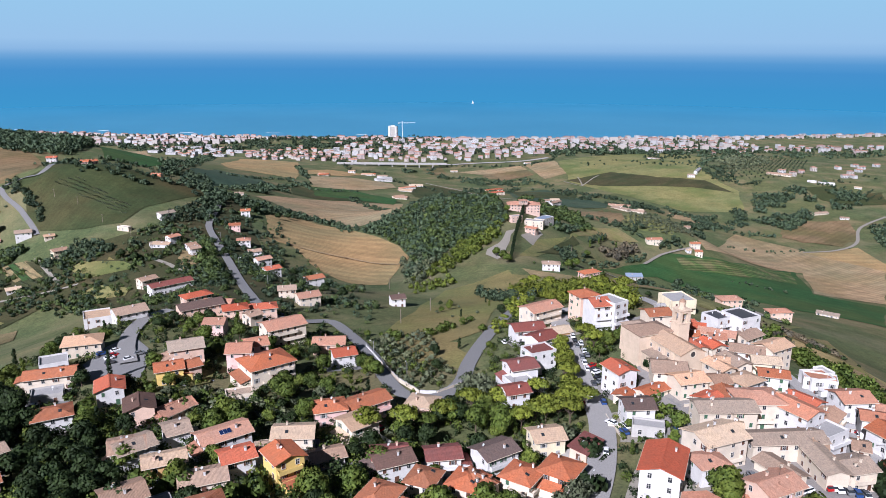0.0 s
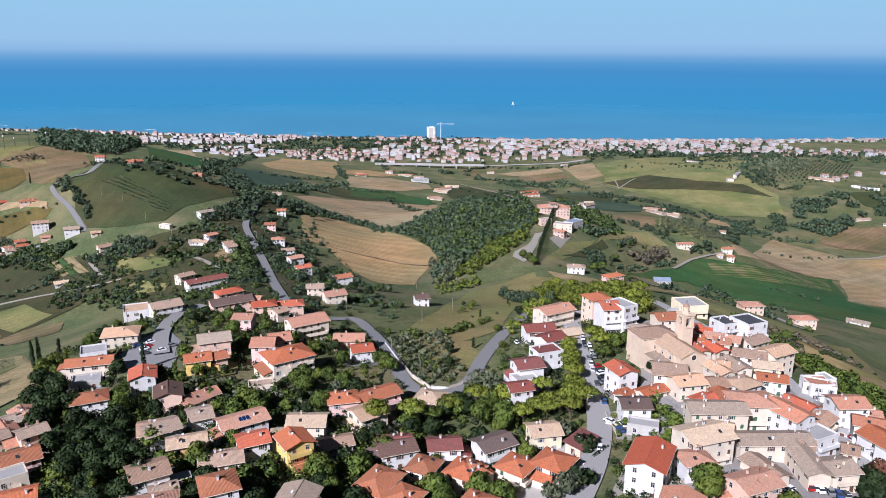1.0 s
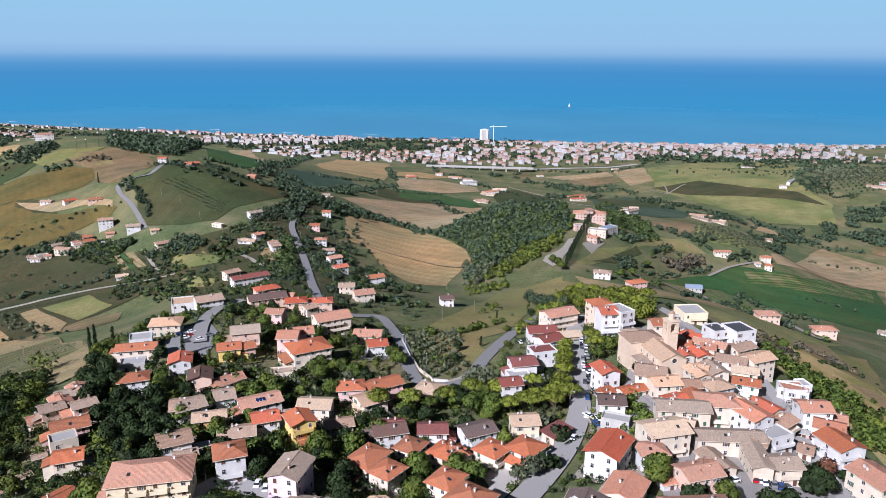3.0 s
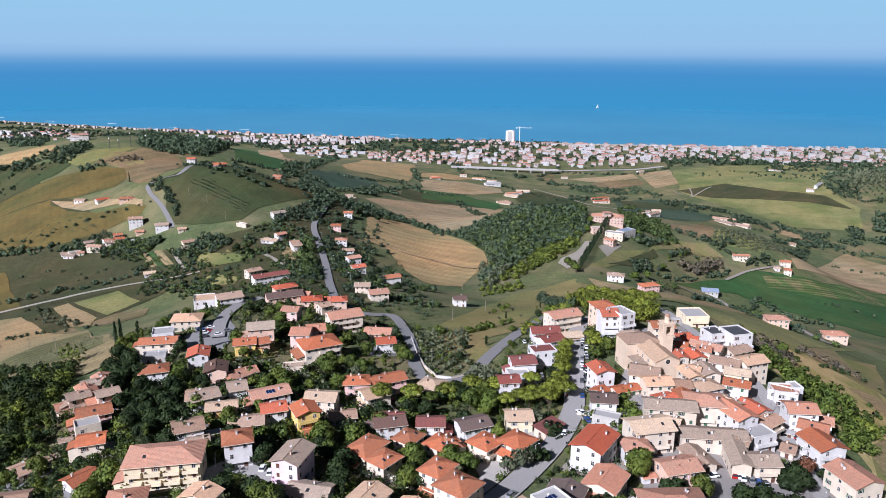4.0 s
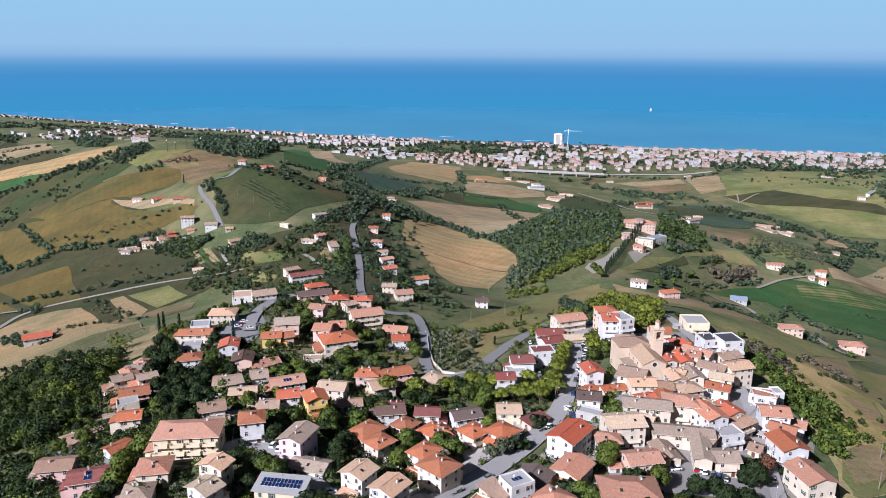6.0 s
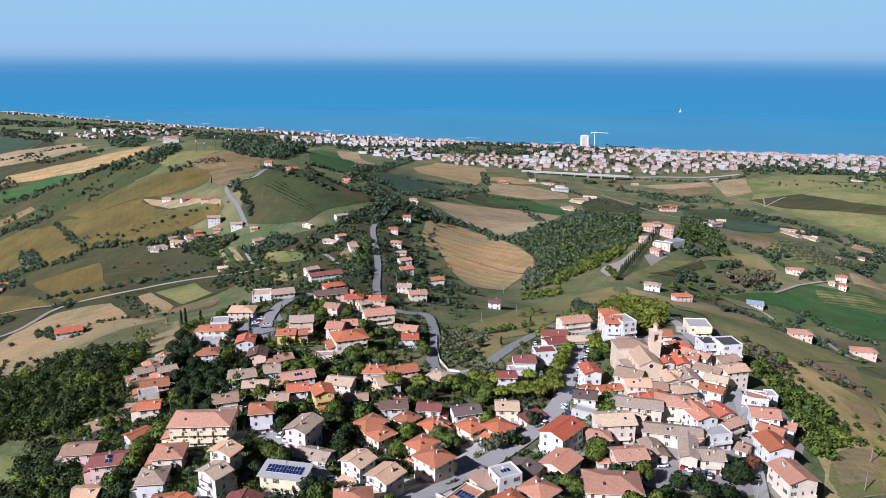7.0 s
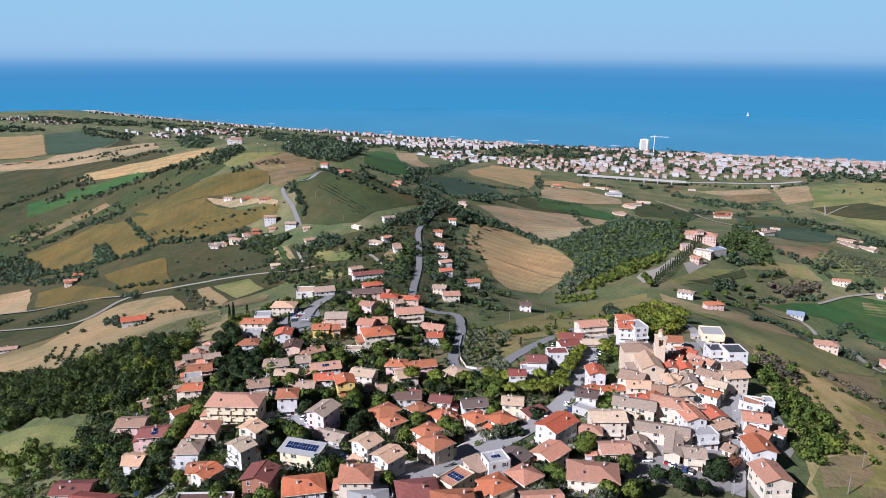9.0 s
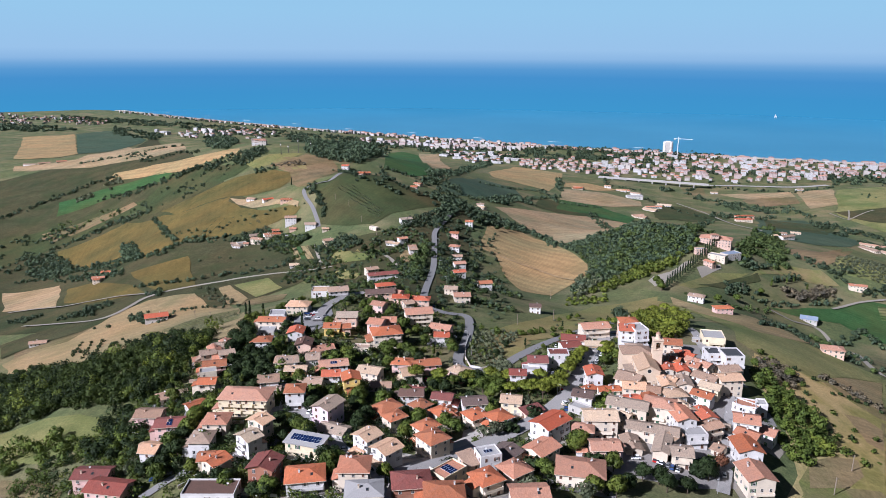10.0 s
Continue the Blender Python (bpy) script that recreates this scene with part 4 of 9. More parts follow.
def loft(sections, mats, k=0):
    """Joins cross-sections, each a ring of points, and closes the ends."""
    s = Solid()
    n = len(sections[0])
    for ring in sections:
        s.v += ring
    for a in range(len(sections) - 1):
        for j in range(n):
            s.f.append((a * n + j, a * n + (j + 1) % n, (a + 1) * n + (j + 1) % n, (a + 1) * n + j))
            s.i.append(k)
    s.f += [tuple(range(n))[::-1], tuple((len(sections) - 1) * n + j for j in range(n))]
    s.i += [k, k]
    return s


def car(x, y, turn, colour):
    m = pose(x, y, float(on_ground(x, y)) + 0.62, 0, 0, turn)
    if colour in CARS:
        return copy_thing(CARS[colour], m)
    top = tagged(new("car"), f"{colour} compact car parked at the street side", "car", group="parked cars")
    ring = lambda px, w, z0, z1: [(px, -w, z0), (px, w, z0), (px, w * 1.02, (z0 + z1) / 2), (px, w * 0.92, z1), (px, -w * 0.92, z1), (px, -w * 1.02, (z0 + z1) / 2)]
    body = loft([ring(-2.05, 0.72, 0.35, 0.75), ring(-1.9, 0.84, 0.25, 0.92), ring(-0.6, 0.87, 0.22, 0.95), ring(0.8, 0.87, 0.22, 0.93), ring(1.75, 0.82, 0.25, 0.8), ring(2.05, 0.68, 0.35, 0.62)], None)
    part("body", body.mesh("body", PAINTS[colour]), top)
    part("cabin", loft([ring(-1.75, 0.72, 0.9, 0.98), ring(-1.3, 0.72, 0.9, 1.4), ring(0.2, 0.72, 0.9, 1.46), ring(1.0, 0.74, 0.88, 0.95)], None).mesh("cabin", GLASS), top)
    part("roof_panel", Solid().slab([(-1.3, -0.62, 1.46), (0.15, -0.62, 1.5), (0.15, 0.62, 1.5), (-1.3, 0.62, 1.46)], 0.05).mesh("roof_panel", PAINTS[colour]), top)
    wheel = loft([[(0.3 * math.cos(a), s_, 0.3 + 0.3 * math.sin(a)) for a in [k * math.tau / 10 for k in range(10)]] for s_ in (-0.1, 0.1)], None).mesh("wheel", RUBBER)
    for wx in (-1.3, 1.3):
        for wy in (-0.78, 0.78):
            part("wheel", wheel, top, pose(wx, wy, 0))
    top.matrix_basis = m
    CARS[colour] = top
    return top


# ---- fields ----
field("field", "mown ochre pasture on the hill crest", "field", OCHRE_FIELD, [(-619, 972), (-555, 984), (-506, 1011), (-442, 1020), (-405, 1003), (-382, 941), (-384, 908), (-423, 905), (-464, 924), (-492, 927), (-533, 923), (-566, 931)])
field("field", "ochre pasture below the hilltop cottages", "field", OCHRE_FIELD, [(-566, 931), (-531, 920), (-490, 924), (-466, 923), (-461, 902), (-421, 858), (-375, 831), (-319, 819), (-309, 812), (-312, 800), (-328, 797), (-358, 781), (-389, 771), (-444, 772), (-473, 773), (-542, 864), (-620, 955)])
field("field", "deep ochre pasture down to the hedges", "field", OCHRE_FIELD, [(-797, 941), (-749, 959), (-689, 978), (-616, 947), (-531, 845), (-475, 773), (-486, 756), (-505, 749), (-588, 852), (-633, 881), (-548, 765), (-607, 803), (-679, 833), (-746, 876)])
field("field", "brown ploughed plot on the hilltop", "field", BROWN_FIELD, [(-440, 1027), (-422, 1113), (-368, 1090), (-331, 1016), (-320, 872), (-342, 880), (-382, 941), (-405, 1003)])
field("field", "dark green crop behind the hill", "field", DEEP_GREEN, [(-619, 2326), (-592, 2401), (-512, 2318), (-248, 1325), (-210, 1158), (-228, 1092), (-279, 1095)])
field("field", "green slope beside the hill road", "field", GREEN_FIELD, [(-317, 865), (-284, 878), (-296, 1041), (-205, 896), (-134, 887), (-130, 842), (-157, 806), (-176, 778), (-190, 740), (-218, 740), (-262, 760), (-283, 795), (-288, 822)])
field("field", "pale straw wedge near the coast", "field", STUBBLE_B, [(-525, 2371), (-455, 2375), (-248, 1526), (-211, 1204)])
field("field", "dark slate-green field in the plain", "field", SLATE_FIELD, [(-2046, 2605), (-2001, 2748), (-1891, 2699), (-1646, 2484), (-1584, 2369), (-1432, 1925), (-1446, 1837)])
field("field", "tan field in the plain", "field", STUBBLE, [(-2173, 2456), (-2066, 2536), (-2052, 2603), (-1446, 1837), (-1351, 1648), (-1493, 1641)])
field("field", "long tan strip of stubble", "field", STUBBLE_B, [(-1161, 1479), (-1614, 2298), (-911, 1534), (-831, 1412), (-874, 1353), (-1022, 1339), (-1126, 1369), (-1276, 1397), (-1341, 1471)])
field("field", "tan strip along the valley", "field", STUBBLE, [(-902, 1257), (-807, 1248), (-697, 1207), (-585, 1186), (-559, 1140), (-615, 1131), (-661, 1120), (-724, 1148), (-881, 1205)])
field("field", "bright green strip in the valley", "field", DEEP_GREEN, [(-939, 1129), (-869, 1158), (-731, 1159), (-651, 1102), (-768, 1110), (-829, 1100), (-896, 1071)])
field("field", "brown strip beside the valley hedge", "field", BROWN_FIELD, [(-883, 1005), (-805, 1037), (-730, 1052), (-737, 1032), (-789, 1015), (-865, 982)])
field("field", "green slope under the ridge", "field", GREEN_FIELD, [(-703, 1029), (-686, 1095), (-582, 1092), (-498, 1067), (-510, 1019), (-559, 991), (-619, 972), (-663, 985)])
field("field", "dry tan field with vine rows", "field", BROWN_FIELD, [(-432, 494), (-415, 531), (-411, 550), (-379, 562), (-333, 568), (-274, 542), (-166, 372), (-163, 329), (-177, 323), (-208, 320), (-290, 383), (-338, 382), (-383, 393), (-456, 474)])
field("field", "grassy meadow above the dark wood", "field", OLIVE_FIELD, [(-225, 214), (-203, 225), (-182, 224), (-159, 214), (-152, 196), (-154, 186), (-166, 174), (-187, 175)])
field("field", "dry track ground by the wood", "field", BROWN_FIELD, [(-176, 163), (-150, 162), (-135, 153), (-132, 146), (-161, 147)])
field("field", "big straw stubble field over the gully", "field", STUBBLE, [(-71, 845), (-54, 887), (-25, 896), (0, 870), (24, 836), (47, 795), (62, 749), (62, 701), (47, 670), (28, 605), (0, 604), (-10, 634), (-29, 677), (-45, 732), (-64, 743)])
field("field", "rolling straw field behind the hedge", "field", STUBBLE_B, [(-91, 1072), (-58, 1134), (0, 1229), (57, 1289), (147, 1282), (80, 859), (51, 869), (26, 858), (-3, 920), (-26, 937), (-63, 1031)])
field("field", "wide straw field toward the coast", "field", STUBBLE, [(-185, 1684), (-167, 2110), (-17, 1983), (-11, 1723), (-28, 1534), (-80, 1555), (-162, 1574)])
field("field", "dark grove plot with fine rows", "field", SLATE_FIELD, [(-186, 1096), (-180, 1474), (-96, 1461), (-69, 1335), (-96, 1137), (-154, 1053)])
field("field", "straw plots in the valley floor", "field", STUBBLE_B, [(-1, 1610), (101, 1652), (174, 1599), (174, 1527), (104, 1460), (-1, 1439)])
field("field", "straw strip along the stream", "field", STUBBLE, [(-1, 1736), (50, 1794), (132, 1749), (78, 1668), (-1, 1649)])
field("field", "green crop strip in the valley", "field", GREEN_FIELD, [(-41, 1418), (-1, 1404), (39, 1379), (129, 1359), (150, 1308), (61, 1294), (0, 1247), (-36, 1247)])
field("field", "green crop strip beside the farm track", "field", GREEN_FIELD, [(188, 1462), (307, 1535), (301, 1434), (195, 1359)])
field("field", "brown fallow plot", "field", BROWN_FIELD, [(429, 1813), (555, 1835), (545, 1742), (453, 1705)])
field("field", "brown plot by the viaduct", "field", BROWN_FIELD, [(294, 1892), (351, 1912), (345, 1826), (299, 1807)])
field("field", "pale bare rectangular field", "field", STUBBLE_B, [(574, 1892), (666, 1923), (617, 1708), (549, 1677)])
field("field", "broad dry olive hillside", "field", OLIVE_FIELD, [(667, 1901), (797, 1991), (957, 2033), (1103, 2039), (1092, 1883), (868, 1525), (841, 1411), (840, 1343), (773, 1224), (715, 1236), (657, 1239), (637, 1327), (607, 1461), (582, 1590)])
field("field", "greener band across the hillside", "field", OLIVE_DARK, [(586, 1623), (699, 1639), (756, 1514), (824, 1441), (825, 1336), (772, 1406), (697, 1462), (620, 1512), (595, 1562)], lift=0.9)
field("field", "blue-green plot below the villa", "field", SLATE_FIELD, [(389, 1430), (495, 1527), (512, 1371), (528, 1278), (479, 1173), (408, 1115), (324, 1124)])
field("field", "brown grass knoll", "field", BROWN_FIELD, [(326, 941), (467, 1141), (357, 868), (334, 850)])
field("field", "olive grove floor", "field", OLIVE_FIELD, [(357, 868), (521, 1122), (539, 1078), (560, 1067), (403, 828), (365, 834)])
field("field", "tan strip between hedges", "field", STUBBLE_B, [(617, 1217), (660, 1164), (638, 1133), (599, 1168)])
field("field", "deep green crop below the old town", "field", DEEP_GREEN, [(242, 683), (371, 786), (454, 789), (606, 868), (512, 716), (585, 693), (458, 563), (395, 590), (362, 669), (319, 713)])
field("field", "rows of cut hay in the green crop", "field", HAY, [(378, 779), (451, 785), (588, 850), (527, 763), (430, 742), (372, 750)], lift=0.9)
field("field", "straw field along the lane", "field", STUBBLE_B, [(441, 838), (661, 1084), (700, 996), (731, 847), (600, 708), (519, 725), (608, 853), (542, 857), (434, 807)])
field("field", "brown ploughed field by the wood", "field", BROWN_FIELD, [(811, 1159), (898, 1112), (818, 995), (741, 1023), (742, 1080)])
field("field", "tan field beside the lane", "field", STUBBLE, [(698, 968), (793, 966), (756, 875), (731, 847), (713, 917)])
field("field", "sunny meadow on the spur", "field", MEADOW, [(0, 388), (3, 410), (46, 524), (114, 592), (157, 559), (116, 494), (94, 492), (41, 375), (19, 361)])
field("field", "dry straw slope under the town", "field", DRY_GRASS, [(188, 368), (242, 414), (292, 438), (235, 349), (204, 346), (185, 353)])
field("field", "olive-green plot under the town", "field", OLIVE_FIELD, [(227, 523), (210, 416), (298, 474), (274, 449), (188, 368), (186, 407)])
field("field", "rough meadow on the town's outer slope", "field", SLOPE_GRASS, [(177, 358), (204, 385), (244, 380), (207, 298), (183, 278), (194, 328), (188, 347)])
field("field", "dry trodden grass by the power poles", "field", DRY_GRASS, [(165, 252), (208, 299), (180, 235), (145, 214), (156, 235)])
field("field", "tan dug plot by the white road", "field", BROWN_FIELD, [(-320, 600), (-297, 598), (-253, 549), (-220, 550), (-215, 528), (-237, 514), (-262, 524)])
field("field", "dry plot with a footpath", "field", BROWN_FIELD, [(-374, 576), (-330, 573), (-281, 527), (-293, 492), (-322, 491)])
field("field", "small bright grass plot", "field", MEADOW, [(-293, 593), (-264, 613), (-239, 589), (-257, 560)])
field("field", "small grass plot among the gardens", "field", MEADOW, [(-224, 680), (-187, 670), (-164, 629), (-197, 632)])
field("field", "brown kitchen garden plot", "field", BROWN_FIELD, [(-283, 707), (-259, 707), (-218, 645), (-227, 635)])
field("field", "bright grass bank below the lower road", "field", MEADOW, [(2, 378), (12, 385), (27, 358), (19, 325), (6, 326)])
field("field", "wide meadow of the spur", "field", MEADOW, [(-5, 389), (23, 458), (65, 570), (125, 597), (121, 575), (85, 511), (52, 409), (31, 369), (9, 365)])
field("field", "rough brown scrub on the hilltop", "field", DRY_GRASS, [(-460, 1064), (-446, 1087), (-401, 1055), (-382, 1018), (-426, 1020)])
field("field", "dry slope above the straw field", "field", DRY_GRASS, [(229, 731), (287, 834), (333, 841), (347, 806), (284, 793)])
field("field", "grass plot under the villa", "field", MEADOW, [(146, 634), (190, 707), (233, 744), (207, 703), (163, 634)])
field("field", "dark grass band beside the lane", "field", OLIVE_FIELD, [(194, 448), (216, 430), (267, 456), (196, 373), (166, 364)])
field("field", "green strip in the far valley", "field", GREEN_FIELD, [(419, 1520), (496, 1492), (536, 1446), (486, 1330), (391, 1355)])
field("field", "pale plot in the far valley", "field", STUBBLE_B, [(377, 1847), (562, 1889), (555, 1823), (424, 1800)])
field("field", "brown plot in the far valley", "field", BROWN_FIELD, [(427, 1787), (550, 1806), (544, 1750), (432, 1738)])
field("field", "sunny rough grass of the outer slope", "field", SLOPE_GRASS, [(158, 368), (176, 350), (202, 371), (214, 360), (232, 361), (227, 327), (196, 246), (137, 207), (148, 231), (156, 288), (150, 317)], lift=0.3)
field("field", "dry trodden grass by the slope path", "field", DRY_GRASS, [(160, 250), (175, 266), (185, 270), (186, 259), (189, 244), (147, 213), (147, 226)], lift=0.6)
field("field", "dry grass rim above the olive plot", "field", DRY_GRASS, [(136, 596), (147, 579), (165, 564), (189, 491), (207, 455), (191, 417), (165, 423), (157, 523), (138, 567)], lift=0.6)
field("field", "dry tongue on the slope", "field", DRY_GRASS, [(205, 332), (225, 342), (215, 316), (200, 307)], lift=0.6)
field("field", "bright grass glade below the lower road", "field", MEADOW, [(7, 381), (20, 373), (27, 334), (22, 318), (12, 333)], lift=0.6)
field("field", "dull green grass of the left hillsides", "field", OLIVE_DARK, [(-1247, 1276), (-1136, 1423), (-1707, 2645), (-640, 1135), (-426, 896), (-314, 738), (-230, 686), (-176, 681), (-132, 536), (-218, 587), (-259, 525), (-322, 489), (-559, 539)], lift=0.18)
field("field", "dull green ground round the road houses", "field", OLIVE_DARK, [(-216, 696), (-155, 729), (-115, 777), (-117, 1018), (-75, 747), (-41, 484), (-61, 398), (-103, 412), (-184, 584)], lift=0.18)
field("field", "olive-brown grass plot under the town", "field", OLIVE_FIELD, [(168, 499), (172, 419), (194, 413), (222, 417), (264, 445), (237, 374), (215, 363), (202, 372), (176, 353), (158, 372), (150, 384)], lift=0.5)
field("field", "rough dark green gully slope", "field", GREEN_FIELD, [(-983, 978), (-898, 1011), (-810, 1055), (-678, 1045), (-579, 1052), (-551, 1022), (-639, 1002), (-673, 1009), (-744, 1006), (-806, 965), (-848, 907), (-867, 852)], lift=0.4)
field("field", "bare tan bank in the gully", "field", BROWN_FIELD, [(-863, 998), (-795, 1033), (-726, 1053), (-706, 1036), (-772, 1010), (-832, 974)], lift=0.9)
field("field", "olive strip across the left valley", "field", OLIVE_DARK, [(-1234, 1253), (-1163, 1279), (-1049, 1322), (-967, 1273), (-1005, 1143), (-1104, 1111)], lift=0.5)
field("field", "wide dry straw field under the village", "field", DRY_STRAW, [(-394, 489), (-395, 532), (-381, 568), (-353, 576), (-331, 577), (-271, 509), (-258, 501), (-246, 503), (-160, 358), (-148, 322), (-157, 307), (-187, 307), (-216, 314), (-228, 302), (-318, 362), (-388, 388), (-425, 427), (-420, 454), (-391, 463)], lift=0.9)
field("field", "vineyard ground with pale rows", "field", VINE_GROUND, [(-279, 441), (-270, 477), (-241, 493), (-171, 368), (-180, 352), (-201, 351)], lift=1.1)
field("field", "pinkish ploughed field with curved tracks", "field", STUBBLE_B, [(-754, 774), (-645, 763), (-581, 682), (-534, 619), (-644, 657)], lift=1.0)
field("field", "ochre grass field below the farm", "field", OCHRE_FIELD, [(-533, 631), (-595, 715), (-553, 704), (-450, 639), (-404, 601), (-444, 600), (-483, 603)], lift=1.0)
field("field", "ochre grass plot between the hedges", "field", OCHRE_FIELD, [(-490, 697), (-420, 717), (-345, 599), (-378, 595), (-419, 623)], lift=1.1)
field("field", "dull grey-green plot with bushes", "field", OLIVE_DARK, [(-418, 718), (-386, 740), (-332, 701), (-284, 656), (-265, 615), (-343, 599)], lift=1.1)
field("field", "green-brown strip of gardens", "field", OLIVE_DARK, [(-489, 491), (-475, 517), (-423, 526), (-394, 522), (-400, 489), (-434, 470), (-445, 445)], lift=1.1)
field("field", "tan dug plot beside the road", "field", DRY_STRAW, [(-312, 591), (-304, 598), (-255, 543), (-249, 518), (-264, 524)], lift=1.1)
field("field", "grass plot beside the road", "field", OLIVE_FIELD, [(-299, 597), (-270, 613), (-234, 575), (-249, 546)], lift=1.1)
field("field", "olive-green plot below the old town", "field", OLIVE_FIELD, [(154, 402), (159, 375), (181, 370), (199, 375), (234, 413), (259, 440), (265, 456), (242, 457), (224, 474), (207, 471), (180, 457), (166, 528), (152, 540)], lift=0.9)
field("field", "dry grass rim above the olive plot", "field", DRY_STRAW, [(137, 595), (166, 559), (208, 579), (218, 511), (225, 482), (205, 464), (178, 446), (164, 520), (135, 572)], lift=1.0)
field("field", "pale straw plot beyond the thorn hedge", "field", DRY_STRAW, [(201, 377), (225, 402), (259, 438), (229, 358), (220, 362), (206, 358)], lift=1.1)
field("field", "sunny yellow-green grass slope", "field", SLOPE_GRASS, [(155, 358), (180, 366), (196, 366), (208, 354), (224, 346), (190, 250), (165, 233), (163, 259), (171, 308), (156, 340)], lift=0.8)
field("field", "bare trodden ground by the poles", "field", DRY_STRAW, [(157, 246), (174, 262), (187, 271), (184, 256), (171, 237), (151, 224)], lift=1.1)
field("field", "dry brown patch on the slope", "field", DRY_STRAW, [(196, 322), (210, 331), (217, 325), (205, 295), (198, 296)], lift=1.1)
field("field", "pale dug garden strip", "field", DRY_STRAW, [(-283, 709), (-275, 708), (-251, 665), (-255, 662)], lift=1.2, wobble=1.5)
field("field", "green garden strip", "field", DEEP_GREEN, [(-275, 708), (-270, 708), (-243, 661), (-249, 661)], lift=1.2, wobble=1.5)
field("field", "pale garden strip with sheds", "field", DRY_STRAW, [(-269, 708), (-260, 705), (-233, 657), (-242, 660)], lift=1.2, wobble=1.5)
field("field", "white gravel garden path", "field", GRAVEL, [(-253, 705), (-250, 705), (-213, 632), (-216, 631)], lift=1.2, wobble=1.5)
field("field", "dull meadow between the trees", "field", OLIVE_FIELD, [(-214, 660), (-206, 669), (-171, 645), (-157, 621), (-196, 627)], lift=1.2, wobble=1.5)
field("field", "grass plot beside the lane", "field", OLIVE_FIELD, [(-192, 597), (-181, 605), (-154, 577), (-154, 562), (-182, 575)], lift=1.2, wobble=1.5)
field("field", "small lawn among the village houses", "field", MEADOW, [(-87, 326), (-83, 337), (-73, 336), (-74, 320), (-81, 316)], lift=1.2, wobble=1.5)
field("field", "pale bare plot by the upper road", "field", DRY_STRAW, [(-129, 630), (-129, 665), (-117, 660), (-111, 614), (-121, 597)], lift=1.2, wobble=1.5)
# ---- roads and paved ground ----
ribbon("road", "worn asphalt road climbing between the houses", "road", ASPHALT, [(-113, 846), (-115, 803), (-117, 748), (-104, 684), (-87, 600), (-69, 488), (-57, 433), (-41, 423), (-25, 427), (-17, 393), (-12, 347), (-11, 320), (-7, 301), (3, 296), (15, 307), (23, 326), (34, 348), (52, 381), (77, 425), (117, 539)], 6)
ribbon("road", "main street of the old town, grey asphalt", "road", STREET, [(-8, 168), (4, 183), (14, 197), (25, 213), (34, 227), (40, 238), (46, 251), (51, 265), (54, 280), (58, 298), (63, 320), (68, 341), (76, 366)], 8.0, lift=0.9)
ribbon("road", "narrow street on the town's outer edge", "road", STREET, [(68, 375), (95, 375), (123, 390), (126, 353), (129, 317), (130, 290), (127, 264), (121, 236), (118, 218), (113, 197)], 5, lift=0.5)
ribbon("road", "hill road past the cottages, pale asphalt", "road", ASPHALT, [(-301, 1033), (-285, 877), (-306, 864), (-323, 859), (-313, 834), (-291, 803), (-271, 768), (-264, 753)], 5)
ribbon("road", "white country road across the plots", "road", GRAVEL, [(-421, 603), (-382, 595), (-325, 612), (-301, 622), (-266, 627), (-216, 620), (-198, 619)], 4.5)
ribbon("road", "white gravel lane below the town", "road", GRAVEL, [(242, 678), (262, 677), (295, 666), (265, 479), (288, 475)], 4)
ribbon("road", "farm track between the crops", "road", GRAVEL, [(259, 1656), (307, 1535), (334, 1345), (354, 1233)], 4)
ribbon("road", "pale lane winding to the farm", "road", GRAVEL, [(419, 807), (371, 786), (350, 772), (322, 745)], 4)
ribbon("road", "pale lane across the straw fields", "road", GRAVEL, [(698, 968), (752, 964), (809, 990), (889, 1073), (990, 1128)], 5)
ribbon("road", "white chalk track on the hillside", "road", GRAVEL, [(573, 1617), (585, 1546), (599, 1573), (617, 1636)], 3)
ribbon("road", "chalk track curving uphill", "road", GRAVEL, [(586, 1538), (638, 1600), (661, 1619)], 3)
ribbon("road", "highway running along the coast town", "road", CONCRETE, [(349, 1951), (463, 1965), (590, 1958), (677, 1999)], 14)
ribbon("road", "asphalt lane among the front houses", "road", STREET, [(7, 189), (-6, 173), (-19, 163), (-34, 183), (-61, 207), (-72, 203), (-69, 183), (-69, 166)], 6)
ribbon("road", "gravel lane by the left gardens", "road", ASPHALT, [(-95, 142), (-90, 153), (-85, 159), (-90, 173), (-105, 188), (-113, 206)], 3.5)
ribbon("road", "pale unpaved lane through the lower fields", "road", GRAVEL, [(-379, 590), (-391, 577), (-392, 553), (-395, 532), (-412, 524), (-458, 536), (-521, 553)], 4, lift=1.3)
ribbon("road", "white country lane past the farm", "road", GRAVEL, [(-620, 640), (-576, 631), (-521, 613), (-479, 608), (-437, 604), (-398, 595)], 4, lift=1.3)
ribbon("road", "pale tractor track across the straw field", "road", STUBBLE_B, [(-46, 733), (-23, 721), (7, 708), (32, 687), (54, 672)], 2.5, lift=1.2)
ribbon("road", "grey village lane past the car park", "road", STREET, [(-107, 345), (-112, 367), (-115, 392), (-115, 422), (-111, 436), (-106, 444)], 7, lift=0.9)
ribbon("road", "pale lane between the hillside gardens", "road", GRAVEL, [(-144, 630), (-133, 614), (-122, 594), (-116, 593)], 4, lift=1.0)
field("parking_lot", "worn asphalt parking ground", "car park", ASPHALT, [(-125, 349), (-120, 374), (-113, 389), (-104, 365), (-99, 325), (-107, 320), (-117, 330)], lift=0.5)
field("pavement", "pale paved courtyard of flats", "courtyard", YARD, [(-18, 178), (-9, 189), (7, 185), (9, 178), (2, 166), (-12, 165)], lift=0.5)
